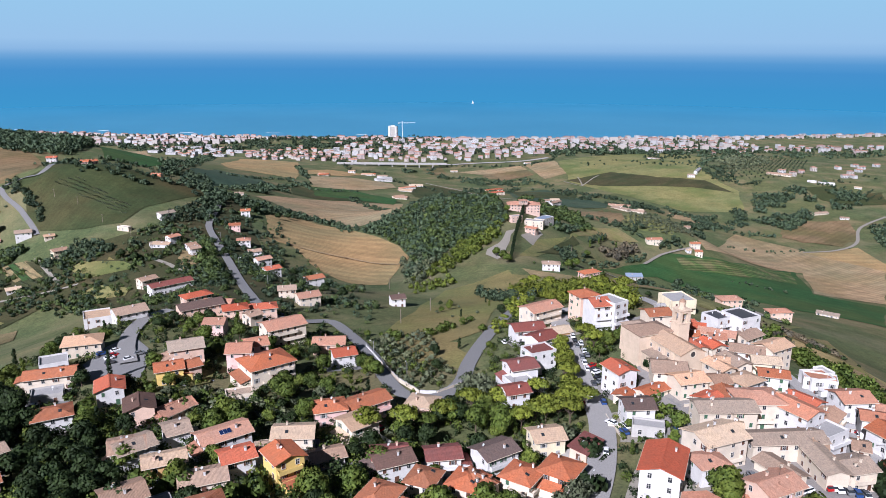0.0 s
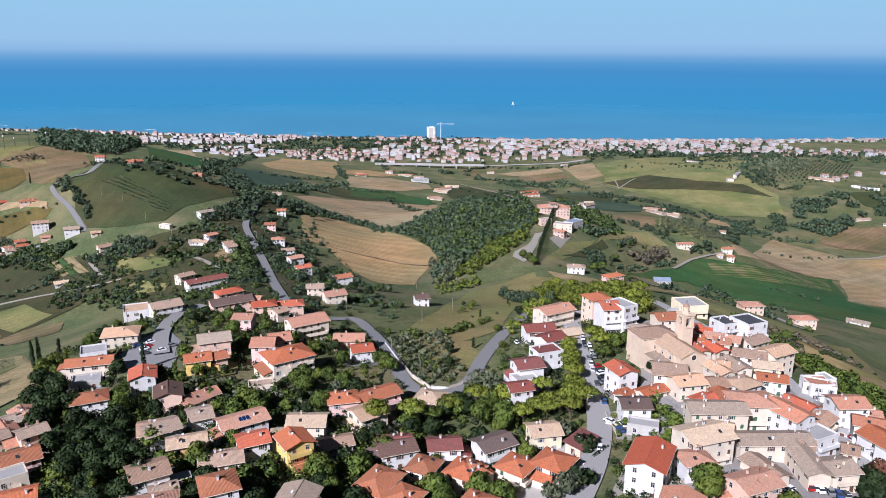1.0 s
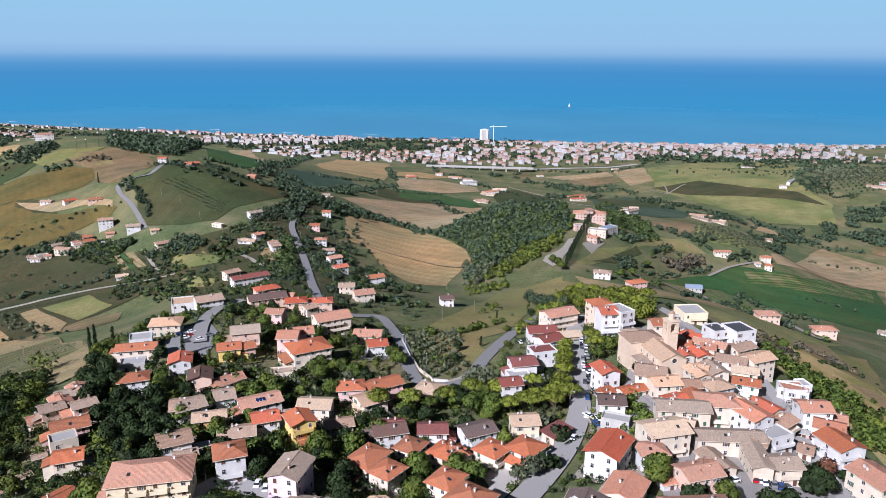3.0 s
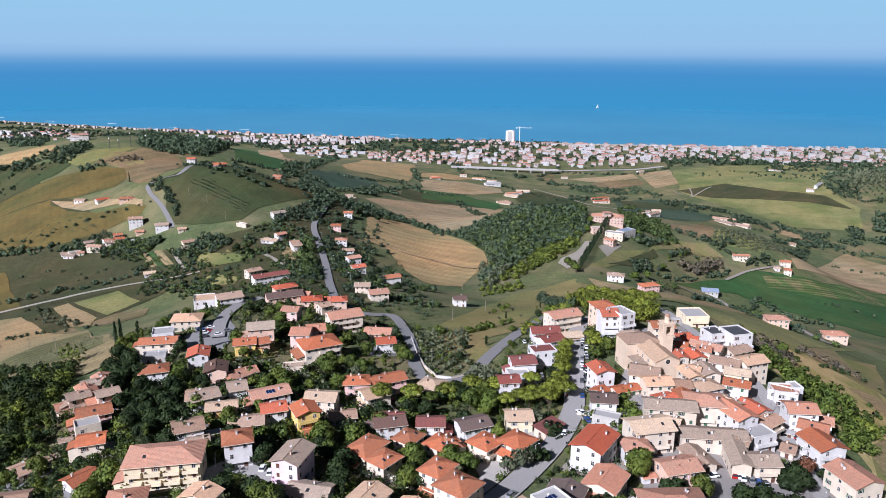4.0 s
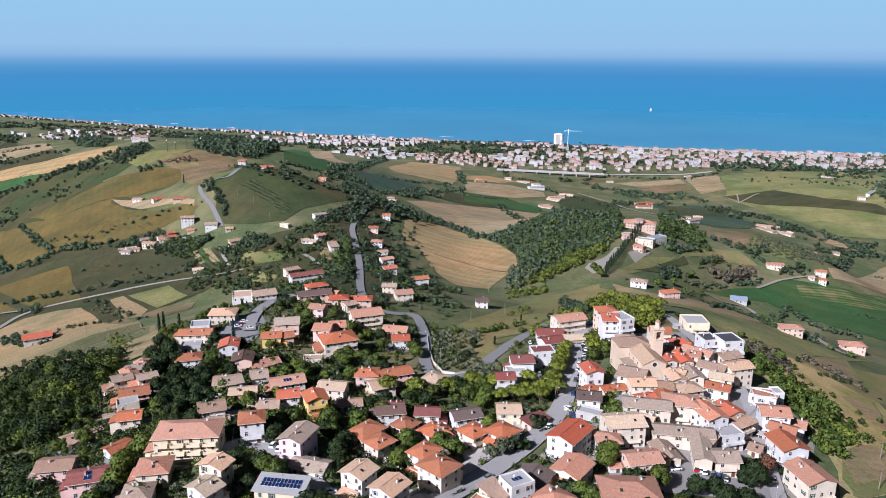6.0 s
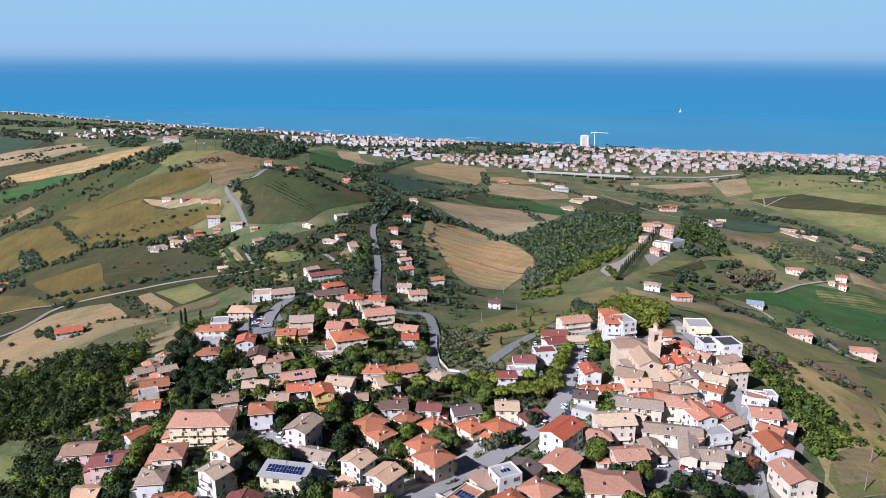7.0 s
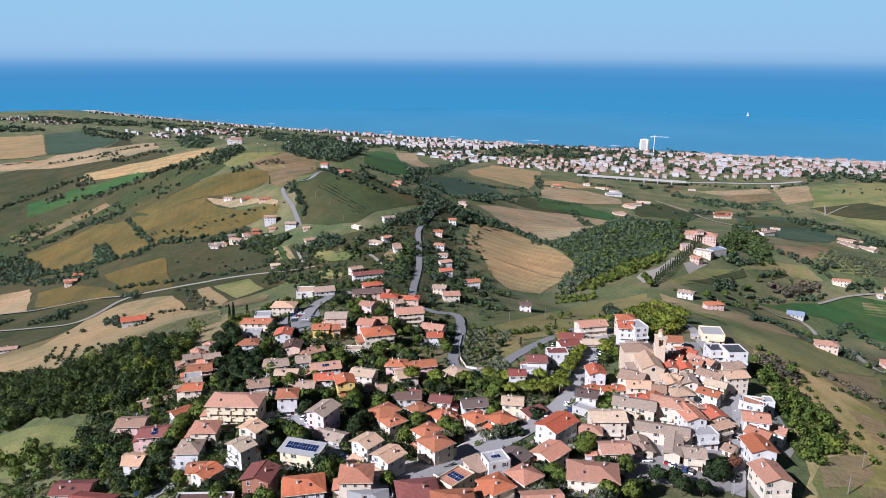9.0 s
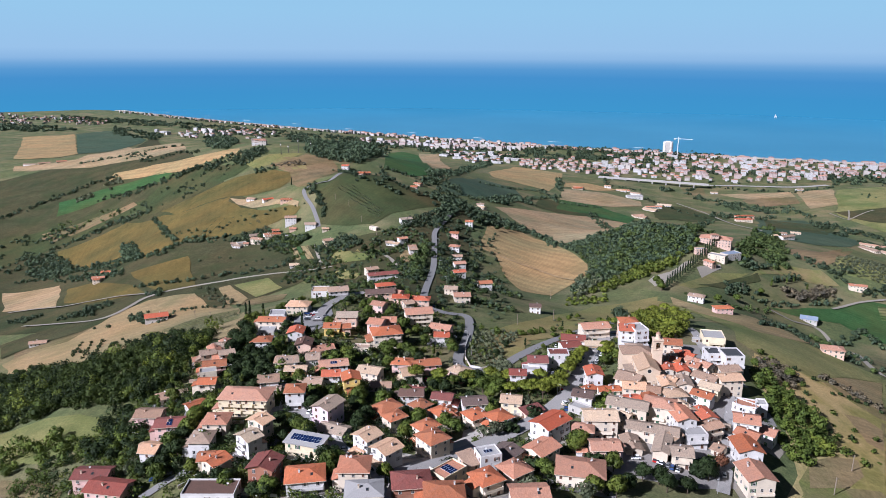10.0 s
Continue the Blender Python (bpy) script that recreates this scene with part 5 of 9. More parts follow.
field("pavement", "paved ground of the old town", "paving", PAVING, [(60, 255), (75, 282), (93, 340), (123, 350), (126, 284), (125, 259), (124, 236), (117, 206), (95, 195), (57, 189), (63, 212)], lift=0.3)
field("pavement", "gravel terrace of the villa", "drive", GRAVEL, [(120, 648), (123, 625), (134, 638), (164, 711), (179, 738), (166, 730), (144, 687), (128, 666)], lift=0.5)
field("pavement", "pale bare yard by the villa", "yard", GRAVEL, [(177, 716), (202, 742), (202, 729), (177, 683)], lift=0.5)
field("yard", "pale dug ground round the cottages", "yard", STUBBLE_B, [(-464, 917), (-410, 877), (-361, 852), (-319, 826), (-314, 813), (-355, 837), (-397, 846), (-435, 875)], lift=0.6)
field("pavement", "pale concrete yard before the orange-roofed flats", "yard", YARD, [(15, 231), (24, 238), (33, 247), (41, 248), (36, 239), (29, 229), (20, 216), (11, 203), (4, 193), (5, 204), (10, 214), (9, 222)], lift=0.7)
# ---- houses ----
house(-82.7, 202.1, 20.6, 11.6, 8, 3, "hip", BUTTER, PINK_TILE, balconies=2, shutters="brown", bays=4)
house(-64.4, 211.8, 8.0, 8.2, 16, 3, "hip", WHITE, ORANGE_TILE)
house(-88.1, 186.0, 9.5, 9.2, 12, 2, "hip", CREAM, PINK_TILE)
house(-87.5, 172.6, 8.0, 9.2, 12, 2, "hip", WHITE, OLD_TILE)
house(-72.7, 156.7, 7.5, 7.2, 67, 2, "gable", CREAM, ORANGE_TILE)
house(-77.9, 158.8, 5.0, 6.2, 20, 2, "gable", CREAM, ORANGE_TILE)
house(-65.3, 168.9, 6.2, 8.2, 60, 3, "gable", WHITE, PALE_TILE, balconies=2)
house(-66.4, 181.2, 5.7, 8.2, 71, 3, "gable", CREAM, PALE_TILE, balconies=2)
house(-50.3, 151.2, 9.2, 9.1, 90, 3, "gable", BROWN, MAROON_TILE, balconies=1)
house(-44.3, 174.3, 14.5, 7.2, -6, 2, "shed", BUTTER, FLAT_GREY, solar=22)
house(-46.4, 204.0, 11.0, 8.2, 72, 3, "gable", LILAC, OLD_TILE, balconies=1)
house(-40.2, 194.1, 11.6, 7.2, -14, 1, "gable", WHITE, OLD_TILE)
house(-22.6, 183.1, 7.6, 8.2, 60, 3, "gable", WHITE, PALE_TILE, balconies=2)
house(-12.1, 173.9, 8.5, 8.2, 58, 3, "gable", WHITE, PALE_TILE, balconies=2)
house(-26.0, 221.7, 11.5, 8.2, 53, 2, "hip", CREAM, ORANGE_TILE)
house(-20.1, 213.9, 8.2, 7.2, 49, 2, "hip", CREAM, ORANGE_TILE)
house(-1.8, 228.4, 8.5, 8.2, 51, 2, "hip", CREAM, ORANGE_TILE)
house(-12.7, 231.6, 7.9, 7.2, 56, 2, "hip", CREAM, ORANGE_TILE)
house(1.8, 191.3, 9.2, 10.2, 50, 3, "hip", CREAM, ORANGE_TILE, balconies=1)
house(-3.7, 203.4, 8.9, 7.2, 52, 3, "hip", CREAM, ORANGE_TILE)
house(-35.1, 150.5, 13.0, 10.2, 21, 2, "hip", WHITE, ORANGE_TILE, balconies=1)
house(-18.5, 155.5, 10.3, 10.2, 12, 3, "hip", CREAM, PINK_TILE)
house(-64.6, 138.5, 18.0, 9.2, 12, 2, "flat", WHITE, DARK_TILE)
house(-123.3, 153.9, 12.6, 8.2, 12, 2, "gable", PINK, MAROON_TILE)
house(-108.4, 143.1, 14.0, 9.2, 2, 2, "gable", PINK, MAROON_TILE)
house(-110.8, 173.9, 8.9, 7.2, 23, 1, "gable", WHITE, PALE_TILE)
house(-128.2, 199.1, 11.0, 8.2, 12, 2, "gable", PINK, OLD_TILE)
house(-110.1, 186.9, 11.4, 8.2, 19, 2, "gable", PINK, MAROON_TILE, solar=4)
house(-135.0, 222.8, 7.8, 7.2, 47, 1, "gable", STONE, OLD_TILE)
house(-110.1, 206.9, 7.9, 7.2, 54, 1, "gable", WHITE, ORANGE_TILE)
house(-115.2, 226.6, 7.6, 7.2, 17, 2, "gable", CREAM, ORANGE_TILE)
house(-123.0, 240.7, 8.0, 6.2, 30, 2, "flat", CREAM, FLAT_GREY)
house(-125.1, 250.9, 10.7, 8.2, 27, 2, "gable", PINK, ORANGE_TILE)
house(-143.1, 267.4, 7, 6, 35, 1, "gable", SALMON, PINK_TILE)
house(-139.1, 268.8, 7.5, 6.5, 35, 2, "gable", SALMON, OLD_TILE)
house(-138.2, 274.2, 7.5, 6, 125, 2, "gable", SALMON, PINK_TILE)
house(-137.4, 280.0, 8, 6.5, 35, 2, "gable", SALMON, OLD_TILE)
house(-136.0, 283.7, 7, 6, 125, 2, "gable", SALMON, PINK_TILE)
house(-127.4, 267.6, 7.5, 6, 35, 2, "gable", SALMON, OLD_TILE)
house(-132.0, 268.5, 7, 5.5, 35, 1, "gable", SALMON, PINK_TILE)
house(-84.1, 226.8, 8.8, 8.2, 23, 2, "gable", WHITE, OLD_TILE)
house(-79.5, 221.7, 6.0, 3.2, 18, 1, "gable", STONE, OLD_TILE)
house(-77.8, 244.3, 9.8, 6.2, 12, 2, "gable", OCHRE, PALE_TILE)
house(-67.9, 237.6, 10.9, 7.2, 10, 1, "gable", CREAM, OLD_TILE)
house(-60.1, 244.6, 8.0, 7.2, 17, 2, "gable", WHITE, RED_TILE)
house(-48.0, 238.5, 8.2, 7.7, 115, 3, "gable", YELLOW, ORANGE_TILE, balconies=2)
house(-45.3, 260.0, 11.1, 8.2, -7, 2, "gable", STONE, PALE_TILE)
house(-36.8, 250.5, 9.0, 6.2, 12, 1, "gable", GREY, OLD_TILE)
house(-19.6, 242.9, 10.3, 8.2, 12, 2, "gable", WHITE, DARK_TILE)
house(-89.4, 257.3, 8.5, 8.2, 12, 2, "gable", WHITE, OLD_TILE)
house(-78.3, 266.9, 6.4, 8.2, 19, 2, "gable", WHITE, OLD_TILE)
house(-64.8, 260.6, 13.6, 8.2, 25, 2, "gable", WHITE, PINK_TILE, solar=3)
house(-92.3, 289.6, 9.2, 8.3, 102, 2, "gable", SALMON, DARK_TILE)
house(-83.3, 292.1, 12.4, 7.2, 33, 1, "gable", SALMON, PINK_TILE)
house(-105.1, 308.8, 9.2, 8.4, 102, 2, "gable", WHITE, RED_TILE)
house(-129.0, 328.5, 16.0, 8.2, 8, 2, "gable", CREAM, ORANGE_TILE)
house(-126.6, 315.7, 9.8, 7.2, 12, 1, "flat", GREY, FLAT_GREY)
house(-117.3, 289.1, 10.6, 8.2, 17, 2, "hip", WHITE, ORANGE_TILE)
house(-88.7, 324.5, 9.2, 8.2, 12, 2, "gable", YELLOW, ORANGE_TILE)
house(-81.1, 326.8, 4.4, 7.2, 25, 2, "gable", SALMON, ORANGE_TILE)
house(-54.5, 321.4, 16.6, 13.2, 25, 3, "hip", CREAM, ORANGE_TILE, balconies=2)
house(-64.6, 336.1, 8.6, 10.2, -5, 3, "gable", PINK, PINK_TILE, balconies=1)
house(-59.1, 344.3, 8.1, 9.2, 12, 3, "gable", PINK, PINK_TILE, balconies=1)
house(-84.8, 340.7, 12.0, 10.2, 12, 3, "gable", SALMON, OLD_TILE, balconies=1)
house(-49.1, 379.2, 17.2, 12.2, 23, 3, "gable", CREAM, PINK_TILE, balconies=2)
house(-34.1, 280.4, 9.6, 8.2, 5, 2, "hip", PINK, ORANGE_TILE)
house(-22.6, 283.9, 14.8, 8.2, 25, 2, "gable", PINK, ORANGE_TILE, balconies=1)
house(-26.4, 268.2, 9.7, 9.2, 28, 2, "gable", CREAM, PALE_TILE)
house(-29.6, 360.2, 12.9, 9.2, -8, 2, "gable", SALMON, PINK_TILE)
house(-25.1, 340.5, 8.5, 8.2, 9, 2, "gable", WHITE, RED_TILE)
house(-132.4, 343.7, 9.7, 9.2, 16, 2, "flat", WHITE, FLAT_GREY)
house(-128.5, 368.7, 14.2, 11.2, 7, 2, "hip", STONE, PALE_TILE)
house(-139.9, 437.0, 12.5, 13.2, 15, 2, "flat", WHITE, PALE_TILE)
house(-123.0, 429.0, 14.3, 11.2, 27, 2, "gable", WHITE, OLD_TILE, balconies=1)
house(-121.8, 543.3, 26.6, 9.2, 30, 2, "gable", WHITE, MAROON_TILE)
house(-95.4, 461.3, 14.4, 8.2, 30, 2, "hip", SALMON, RED_TILE)
house(-72.2, 421.4, 11.4, 9.2, 10, 2, "hip", SALMON, RED_TILE)
house(-59.0, 428.7, 12.7, 9.2, 6, 2, "hip", SALMON, RED_TILE)
house(-89.5, 426.8, 20.7, 10.2, 22, 2, "gable", SALMON, DARK_TILE)
house(-141.3, 572.6, 11.4, 8.2, 40, 2, "gable", CREAM, OLD_TILE)
house(-138.7, 680.0, 9.4, 7.2, 42, 2, "gable", WHITE, PINK_TILE)
house(-121.1, 651.2, 7.4, 7.2, 28, 2, "gable", WHITE, OLD_TILE)
house(-154.2, 753.9, 13.7, 8.2, 36, 2, "gable", WHITE, OLD_TILE)
house(-87.6, 814.9, 8.9, 8.2, 2, 2, "gable", WHITE, ORANGE_TILE)
house(-94.3, 749.7, 9.9, 8.2, 1, 2, "gable", PINK, ORANGE_TILE)
house(-83.4, 693.7, 10.9, 8.2, 1, 2, "hip", WHITE, PINK_TILE)
house(-73.0, 653.4, 9.4, 7.2, 15, 2, "gable", WHITE, OLD_TILE)
house(-65.9, 625.5, 11.3, 8.2, 28, 2, "gable", WHITE, PINK_TILE)
house(-58.2, 581.1, 10.9, 8.2, 26, 2, "gable", WHITE, RED_TILE)
house(-29.6, 552.5, 12.0, 8.2, 22, 2, "gable", WHITE, ORANGE_TILE)
house(-47.3, 486.2, 9.9, 8.2, 1, 2, "gable", STONE, OLD_TILE)
house(-35.8, 470.1, 12.1, 10.2, 17, 2, "gable", CREAM, PINK_TILE)
house(-412.5, 877.8, 12.6, 7.2, -7, 1, "gable", WHITE, OLD_TILE)
house(-379.1, 859.1, 13.7, 7.2, 47, 1, "gable", WHITE, RED_TILE)
house(-341.9, 838.9, 16.0, 8.2, 16, 1, "hip", SALMON, ORANGE_TILE)
house(-311.0, 779.5, 13.9, 9.2, 15, 3, "gable", WHITE, OLD_TILE)
house(-275.4, 755.7, 12.9, 9.2, 15, 2, "gable", WHITE, OLD_TILE)
house(-230.5, 695.4, 11.0, 8.2, 35, 2, "gable", BUTTER, OLD_TILE)
house(-318.3, 750.1, 9.3, 7.2, 18, 2, "gable", SALMON, ORANGE_TILE)
house(-325.0, 745.6, 10.2, 7.2, 16, 2, "gable", CREAM, OLD_TILE)
house(-340.4, 742.7, 15.6, 8.2, -13, 2, "gable", STONE, OLD_TILE)
house(-354.0, 738.8, 5.9, 6.2, 13, 1, "gable", STONE, PINK_TILE)
house(-326.1, 1037.1, 11.2, 8.2, 2, 2, "gable", WHITE, RED_TILE)
house(-250.1, 883.3, 7.4, 8.2, 2, 1, "gable", PINK, ORANGE_TILE)
house(-244.7, 890.5, 8.2, 8.2, 40, 1, "gable", PINK, ORANGE_TILE)
house(-194.8, 962.2, 9.1, 8.2, 2, 1, "gable", PINK, ORANGE_TILE)
house(-100.9, 1007.1, 13.6, 8.2, -29, 1, "gable", CREAM, PALE_TILE)
house(-363.4, 734.0, 11.2, 5.2, -11, 1, "gable", WHITE, OLD_TILE)
house(-301.4, 761.1, 7.8, 6.2, 22, 1, "gable", SALMON, PINK_TILE)
house(-250.0, 739.5, 7.7, 6.2, 22, 1, "gable", CREAM, PALE_TILE)
house(-151.7, 671.8, 7.2, 7.2, 20, 1, "gable", WHITE, OLD_TILE)
house(19.9, 495.6, 8.4, 8.2, 7, 2, "gable", WHITE, DARK_TILE)
house(-534.5, 692.6, 7.3, 6.2, 27, 2, "gable", CREAM, ORANGE_TILE)
house(-547.6, 731.1, 13.7, 7.2, 20, 1, "gable", SALMON, ORANGE_TILE)
house(-249.9, 642.4, 9.4, 7.2, 23, 1, "gable", WHITE, PALE_TILE)
house(-314.1, 483.2, 19.0, 11.0, 34, 2, "gable", WHITE, RED_TILE)
house(-431.1, 472.7, 14.0, 7.2, 28, 1, "gable", WHITE, OLD_TILE)
house(206.3, 807.8, 35.1, 15.2, -15, 3, "hip", VILLA, PINK_TILE, label="large pale pink hilltop villa with red hipped roof", category="villa")
house(183.2, 763.3, 12.8, 7.2, 14, 2, "flat", VILLA, FLAT_GREY)
house(200.8, 754.2, 19.3, 9.2, -29, 2, "flat", STONE, FLAT_GREY)
house(217.6, 772.1, 20.4, 11.2, 36, 2, "flat", GREY, BLUE_ROOF)
house(189.1, 728.6, 11.8, 6.2, -49, 2, "gable", VILLA, PINK_TILE)
house(157.4, 589.6, 13.5, 8.2, -18, 2, "hip", WHITE, OLD_TILE)
house(173.6, 552.4, 14.7, 8.2, 17, 2, "hip", PINK, ORANGE_TILE)
house(364.6, 806.3, 17.9, 7.2, -7, 2, "gable", CREAM, PINK_TILE)
house(413.1, 789.1, 7.9, 8.2, -25, 2, "hip", CREAM, ORANGE_TILE)
house(402.7, 794.4, 5.5, 5.2, 1, 1, "gable", WHITE, PALE_TILE)
house(813.3, 1479.3, 14.7, 9.2, -27, 2, "gable", WHITE, OLD_TILE)
house(851.2, 1517.8, 52.8, 7.2, 50, 2, "gable", WHITE, FLAT_GREY)
house(507.9, 1184.3, 32.8, 11.2, -60, 1, "gable", CREAM, OLD_TILE)
house(537.0, 1180.8, 28.1, 11.2, -55, 1, "gable", CREAM, OLD_TILE)
house(366.7, 1453.9, 33.1, 9.2, 13, 2, "hip", CREAM, RED_TILE)
house(185.6, 1478.4, 30.5, 13.2, -34, 1, "gable", CREAM, PALE_TILE)
house(224.0, 1580.6, 29.1, 13.2, -14, 1, "gable", WHITE, PALE_TILE)
house(366.9, 1130.2, 25.1, 9.2, 36, 2, "gable", WHITE, OLD_TILE)
house(351.9, 1144.6, 10.3, 8.2, 28, 1, "gable", WHITE, PALE_TILE)
house(161.6, 1639.8, 36.3, 15.2, 15, 2, "gable", WHITE, FLAT_GREY)
house(160.2, 1367.8, 22.8, 13.2, -31, 1, "gable", CREAM, OLD_TILE)
house(31.2, 1643.9, 23.2, 9.2, 24, 1, "gable", CREAM, ORANGE_TILE)
house(102.3, 1757.1, 15.8, 9.2, 2, 2, "gable", WHITE, PALE_TILE)
house(136.0, 1736.9, 24.7, 9.2, -20, 1, "gable", WHITE, PALE_TILE)
house(586.7, 1913.5, 18.3, 9.2, 19, 1, "gable", WHITE, PALE_TILE)
house(370.8, 1854.3, 16.8, 9.2, 2, 1, "gable", WHITE, PALE_TILE)
house(526.1, 1054.4, 6.9, 7.2, 1, 1, "gable", WHITE, OLD_TILE)
house(578.6, 1092.8, 11.2, 8.2, -18, 1, "gable", CREAM, OLD_TILE)
house(284.8, 695.8, 15.3, 12.2, -14, 1, "gable", GREY, BLUE_ROOF)
house(234.0, 466.5, 14.2, 9.2, -6, 2, "hip", SALMON, PINK_TILE)
house(290.0, 488.7, 15.9, 9.2, -6, 2, "hip", SALMON, PINK_TILE)
house(408.7, 575.9, 17.2, 7.2, -47, 1, "gable", STONE, OLD_TILE)
house(64.7, 359.4, 16.3, 10.2, 22, 3, "gable", CREAM, PINK_TILE, balconies=3)
house(82.3, 338.7, 7.5, 11.2, 2, 4, "gable", WHITE, RED_TILE, balconies=2)
house(88.6, 338.2, 8.1, 11.2, 22, 4, "flat", WHITE, FLAT_GREY, balconies=2)
house(84.0, 356.5, 9.8, 9.2, 12, 4, "hip", SALMON, ORANGE_TILE)
house(51.4, 321.2, 10.2, 8.2, 25, 3, "gable", WHITE, MAROON_TILE)
house(45.7, 308.7, 10.7, 8.2, 12, 3, "flat", WHITE, MAROON_TILE)
house(35.3, 298.8, 9.8, 9.2, 8, 3, "gable", WHITE, MAROON_TILE)
house(32.6, 292.4, 8.9, 7.2, 12, 2, "flat", WHITE, FLAT_GREY)
house(26.8, 278.4, 7.7, 7.2, 7, 3, "gable", WHITE, MAROON_TILE)
house(64.3, 279.0, 9.2, 7.5, 102, 3, "gable", WHITE, RED_TILE)
house(59.8, 257.0, 8.9, 8.2, -8, 2, "gable", WHITE, DARK_TILE)
house(58.7, 247.1, 9.5, 5.2, -27, 1, "flat", GREY, FLAT_GREY)
house(71.7, 269.6, 9.8, 5.2, 18, 1, "gable", CREAM, ORANGE_TILE)
house(83.2, 267.3, 10.1, 8.2, 3, 2, "gable", STONE, PALE_TILE)
house(81.5, 252.0, 6.6, 7.2, 22, 2, "gable", CREAM, RED_TILE)
house(88.8, 253.5, 8.5, 6.2, 80, 2, "gable", CREAM, ORANGE_TILE)
house(79.0, 241.0, 17.0, 8.4, -10, 3, "gable", STONE, OLD_TILE)
house(66.8, 226.0, 13.5, 10.2, 10, 3, "gable", CREAM, PALE_TILE, balconies=1)
house(60.1, 217.7, 8.1, 7.2, 1, 2, "hip", WHITE, PINK_TILE)
house(46.6, 216.8, 14.2, 9.8, 54, 3, "gable", WHITE, RED_TILE, balconies=1)
house(88.5, 226.0, 21.0, 7.4, -8, 2, "gable", CREAM, OLD_TILE)
house(92.0, 215.3, 17.2, 5.7, 79, 2, "gable", STONE, OLD_TILE)
house(98.9, 211.7, 7.9, 8.2, 1, 2, "gable", STONE, OLD_TILE)
house(68.7, 203.3, 10.8, 8.2, 12, 2, "gable", SALMON, PINK_TILE)
house(79.7, 215.1, 11.2, 6.3, 102, 1, "gable", STONE, OLD_TILE)
house(59.6, 180.8, 17.1, 12.2, 0, 2, "hip", CREAM, PINK_TILE)
house(44.5, 194.9, 11.2, 9.2, 55, 2, "gable", CREAM, PINK_TILE)
house(31.0, 187.3, 9.7, 9.2, 61, 2, "gable", CREAM, DARK_TILE)
house(36.0, 172.8, 8.3, 9.2, 48, 2, "hip", CREAM, PINK_TILE)
house(27.2, 163.3, 8.8, 9.2, 42, 2, "hip", CREAM, ORANGE_TILE)
house(13.4, 165.3, 11.6, 7.2, 56, 2, "flat", BUTTER, PINK_TILE, solar=10)
house(19.2, 177.0, 5.7, 8.2, 43, 2, "shed", SALMON, OLD_TILE)
house(42.9, 156.0, 12.3, 9.2, 16, 2, "gable", CREAM, PINK_TILE)
house(25.6, 178.8, 8.3, 7.2, 30, 3, "flat", WHITE, FLAT_GREY, solar=3)
house(13.0, 228.6, 8.6, 8.4, 45, 2, "hip", CREAM, ORANGE_TILE)
house(23.6, 228.0, 9.2, 9.0, 45, 2, "hip", CREAM, ORANGE_TILE)
house(26.9, 248.8, 8.9, 8.2, 2, 2, "gable", BUTTER, PALE_TILE)
house(9.9, 244.0, 10.7, 8.2, 21, 2, "gable", WHITE, DARK_TILE)
house(0.1, 228.6, 5.4, 9.2, 27, 2, "hip", CREAM, ORANGE_TILE)
house(37.0, 242.8, 9.6, 5.2, 40, 1, "shed", SALMON, MAROON_TILE)
house(100.4, 291.5, 7.5, 5.8, 94, 2, "gable", CREAM, RED_TILE)
house(107.2, 292.0, 8.0, 6.2, 100, 2, "gable", CREAM, RED_TILE)
house(106.8, 276.7, 10.0, 6.4, 96, 2, "gable", CREAM, OLD_TILE)
house(98.5, 273.4, 9.5, 6.0, 100, 2, "gable", STONE, PALE_TILE)
house(101.0, 262.4, 9.5, 7.6, 18, 2, "hip", WHITE, PALE_TILE)
house(114.5, 266.3, 9.0, 6.6, -28, 2, "gable", WHITE, ORANGE_TILE)
house(117.5, 304.5, 13.0, 7.0, -38, 2, "gable", CREAM, PINK_TILE)
house(118.6, 287.0, 11.0, 7.6, -32, 2, "gable", WHITE, OLD_TILE)
house(129.0, 286.4, 10.9, 8.2, 18, 3, "gable", STONE, PALE_TILE)
house(132.2, 306.3, 10.4, 7.2, 21, 2, "gable", STONE, OLD_TILE)
house(101.5, 238.0, 12.5, 8.4, 108, 3, "gable", WHITE, PINK_TILE)
house(112.7, 248.3, 9.6, 7.0, 112, 2, "gable", WHITE, RED_TILE)
house(106.0, 229.8, 9.5, 7.2, 17, 2, "flat", WHITE, FLAT_GREY)
house(112.7, 238.2, 11.2, 6.2, 33, 2, "gable", STONE, OLD_TILE)
house(126.3, 318.8, 7.8, 9.2, 12, 3, "flat", WHITE, ROOF_DARK, balconies=2)
house(135.0, 315.4, 10.0, 11.2, 12, 4, "flat", WHITE, ROOF_DARK, balconies=2)
house(133.1, 361.2, 12.3, 13.2, 1, 2, "flat", BUTTER, FLAT_GREY)
house(106.7, 332.6, 9.9, 9.2, -1, 2, "gable", STONE, ORANGE_TILE)
house(110.1, 315.0, 7.1, 7.2, 12, 2, "gable", STONE, RED_TILE)
house(104.1, 307.6, 4.3, 6.2, 3, 2, "gable", STONE, PALE_TILE)
house(134.1, 268.5, 8.6, 8.2, -8, 2, "flat", WHITE, PINK_TILE)
house(142.7, 275.4, 4.1, 6.2, 4, 2, "flat", WHITE, FLAT_GREY)
house(130.4, 248.6, 10.1, 9.2, -7, 3, "gable", WHITE, PINK_TILE)
house(140.7, 249.6, 5.6, 7.2, -28, 2, "gable", WHITE, PINK_TILE)
house(126.4, 226.1, 11.5, 9.6, 100, 3, "gable", WHITE, ORANGE_TILE, balconies=2)
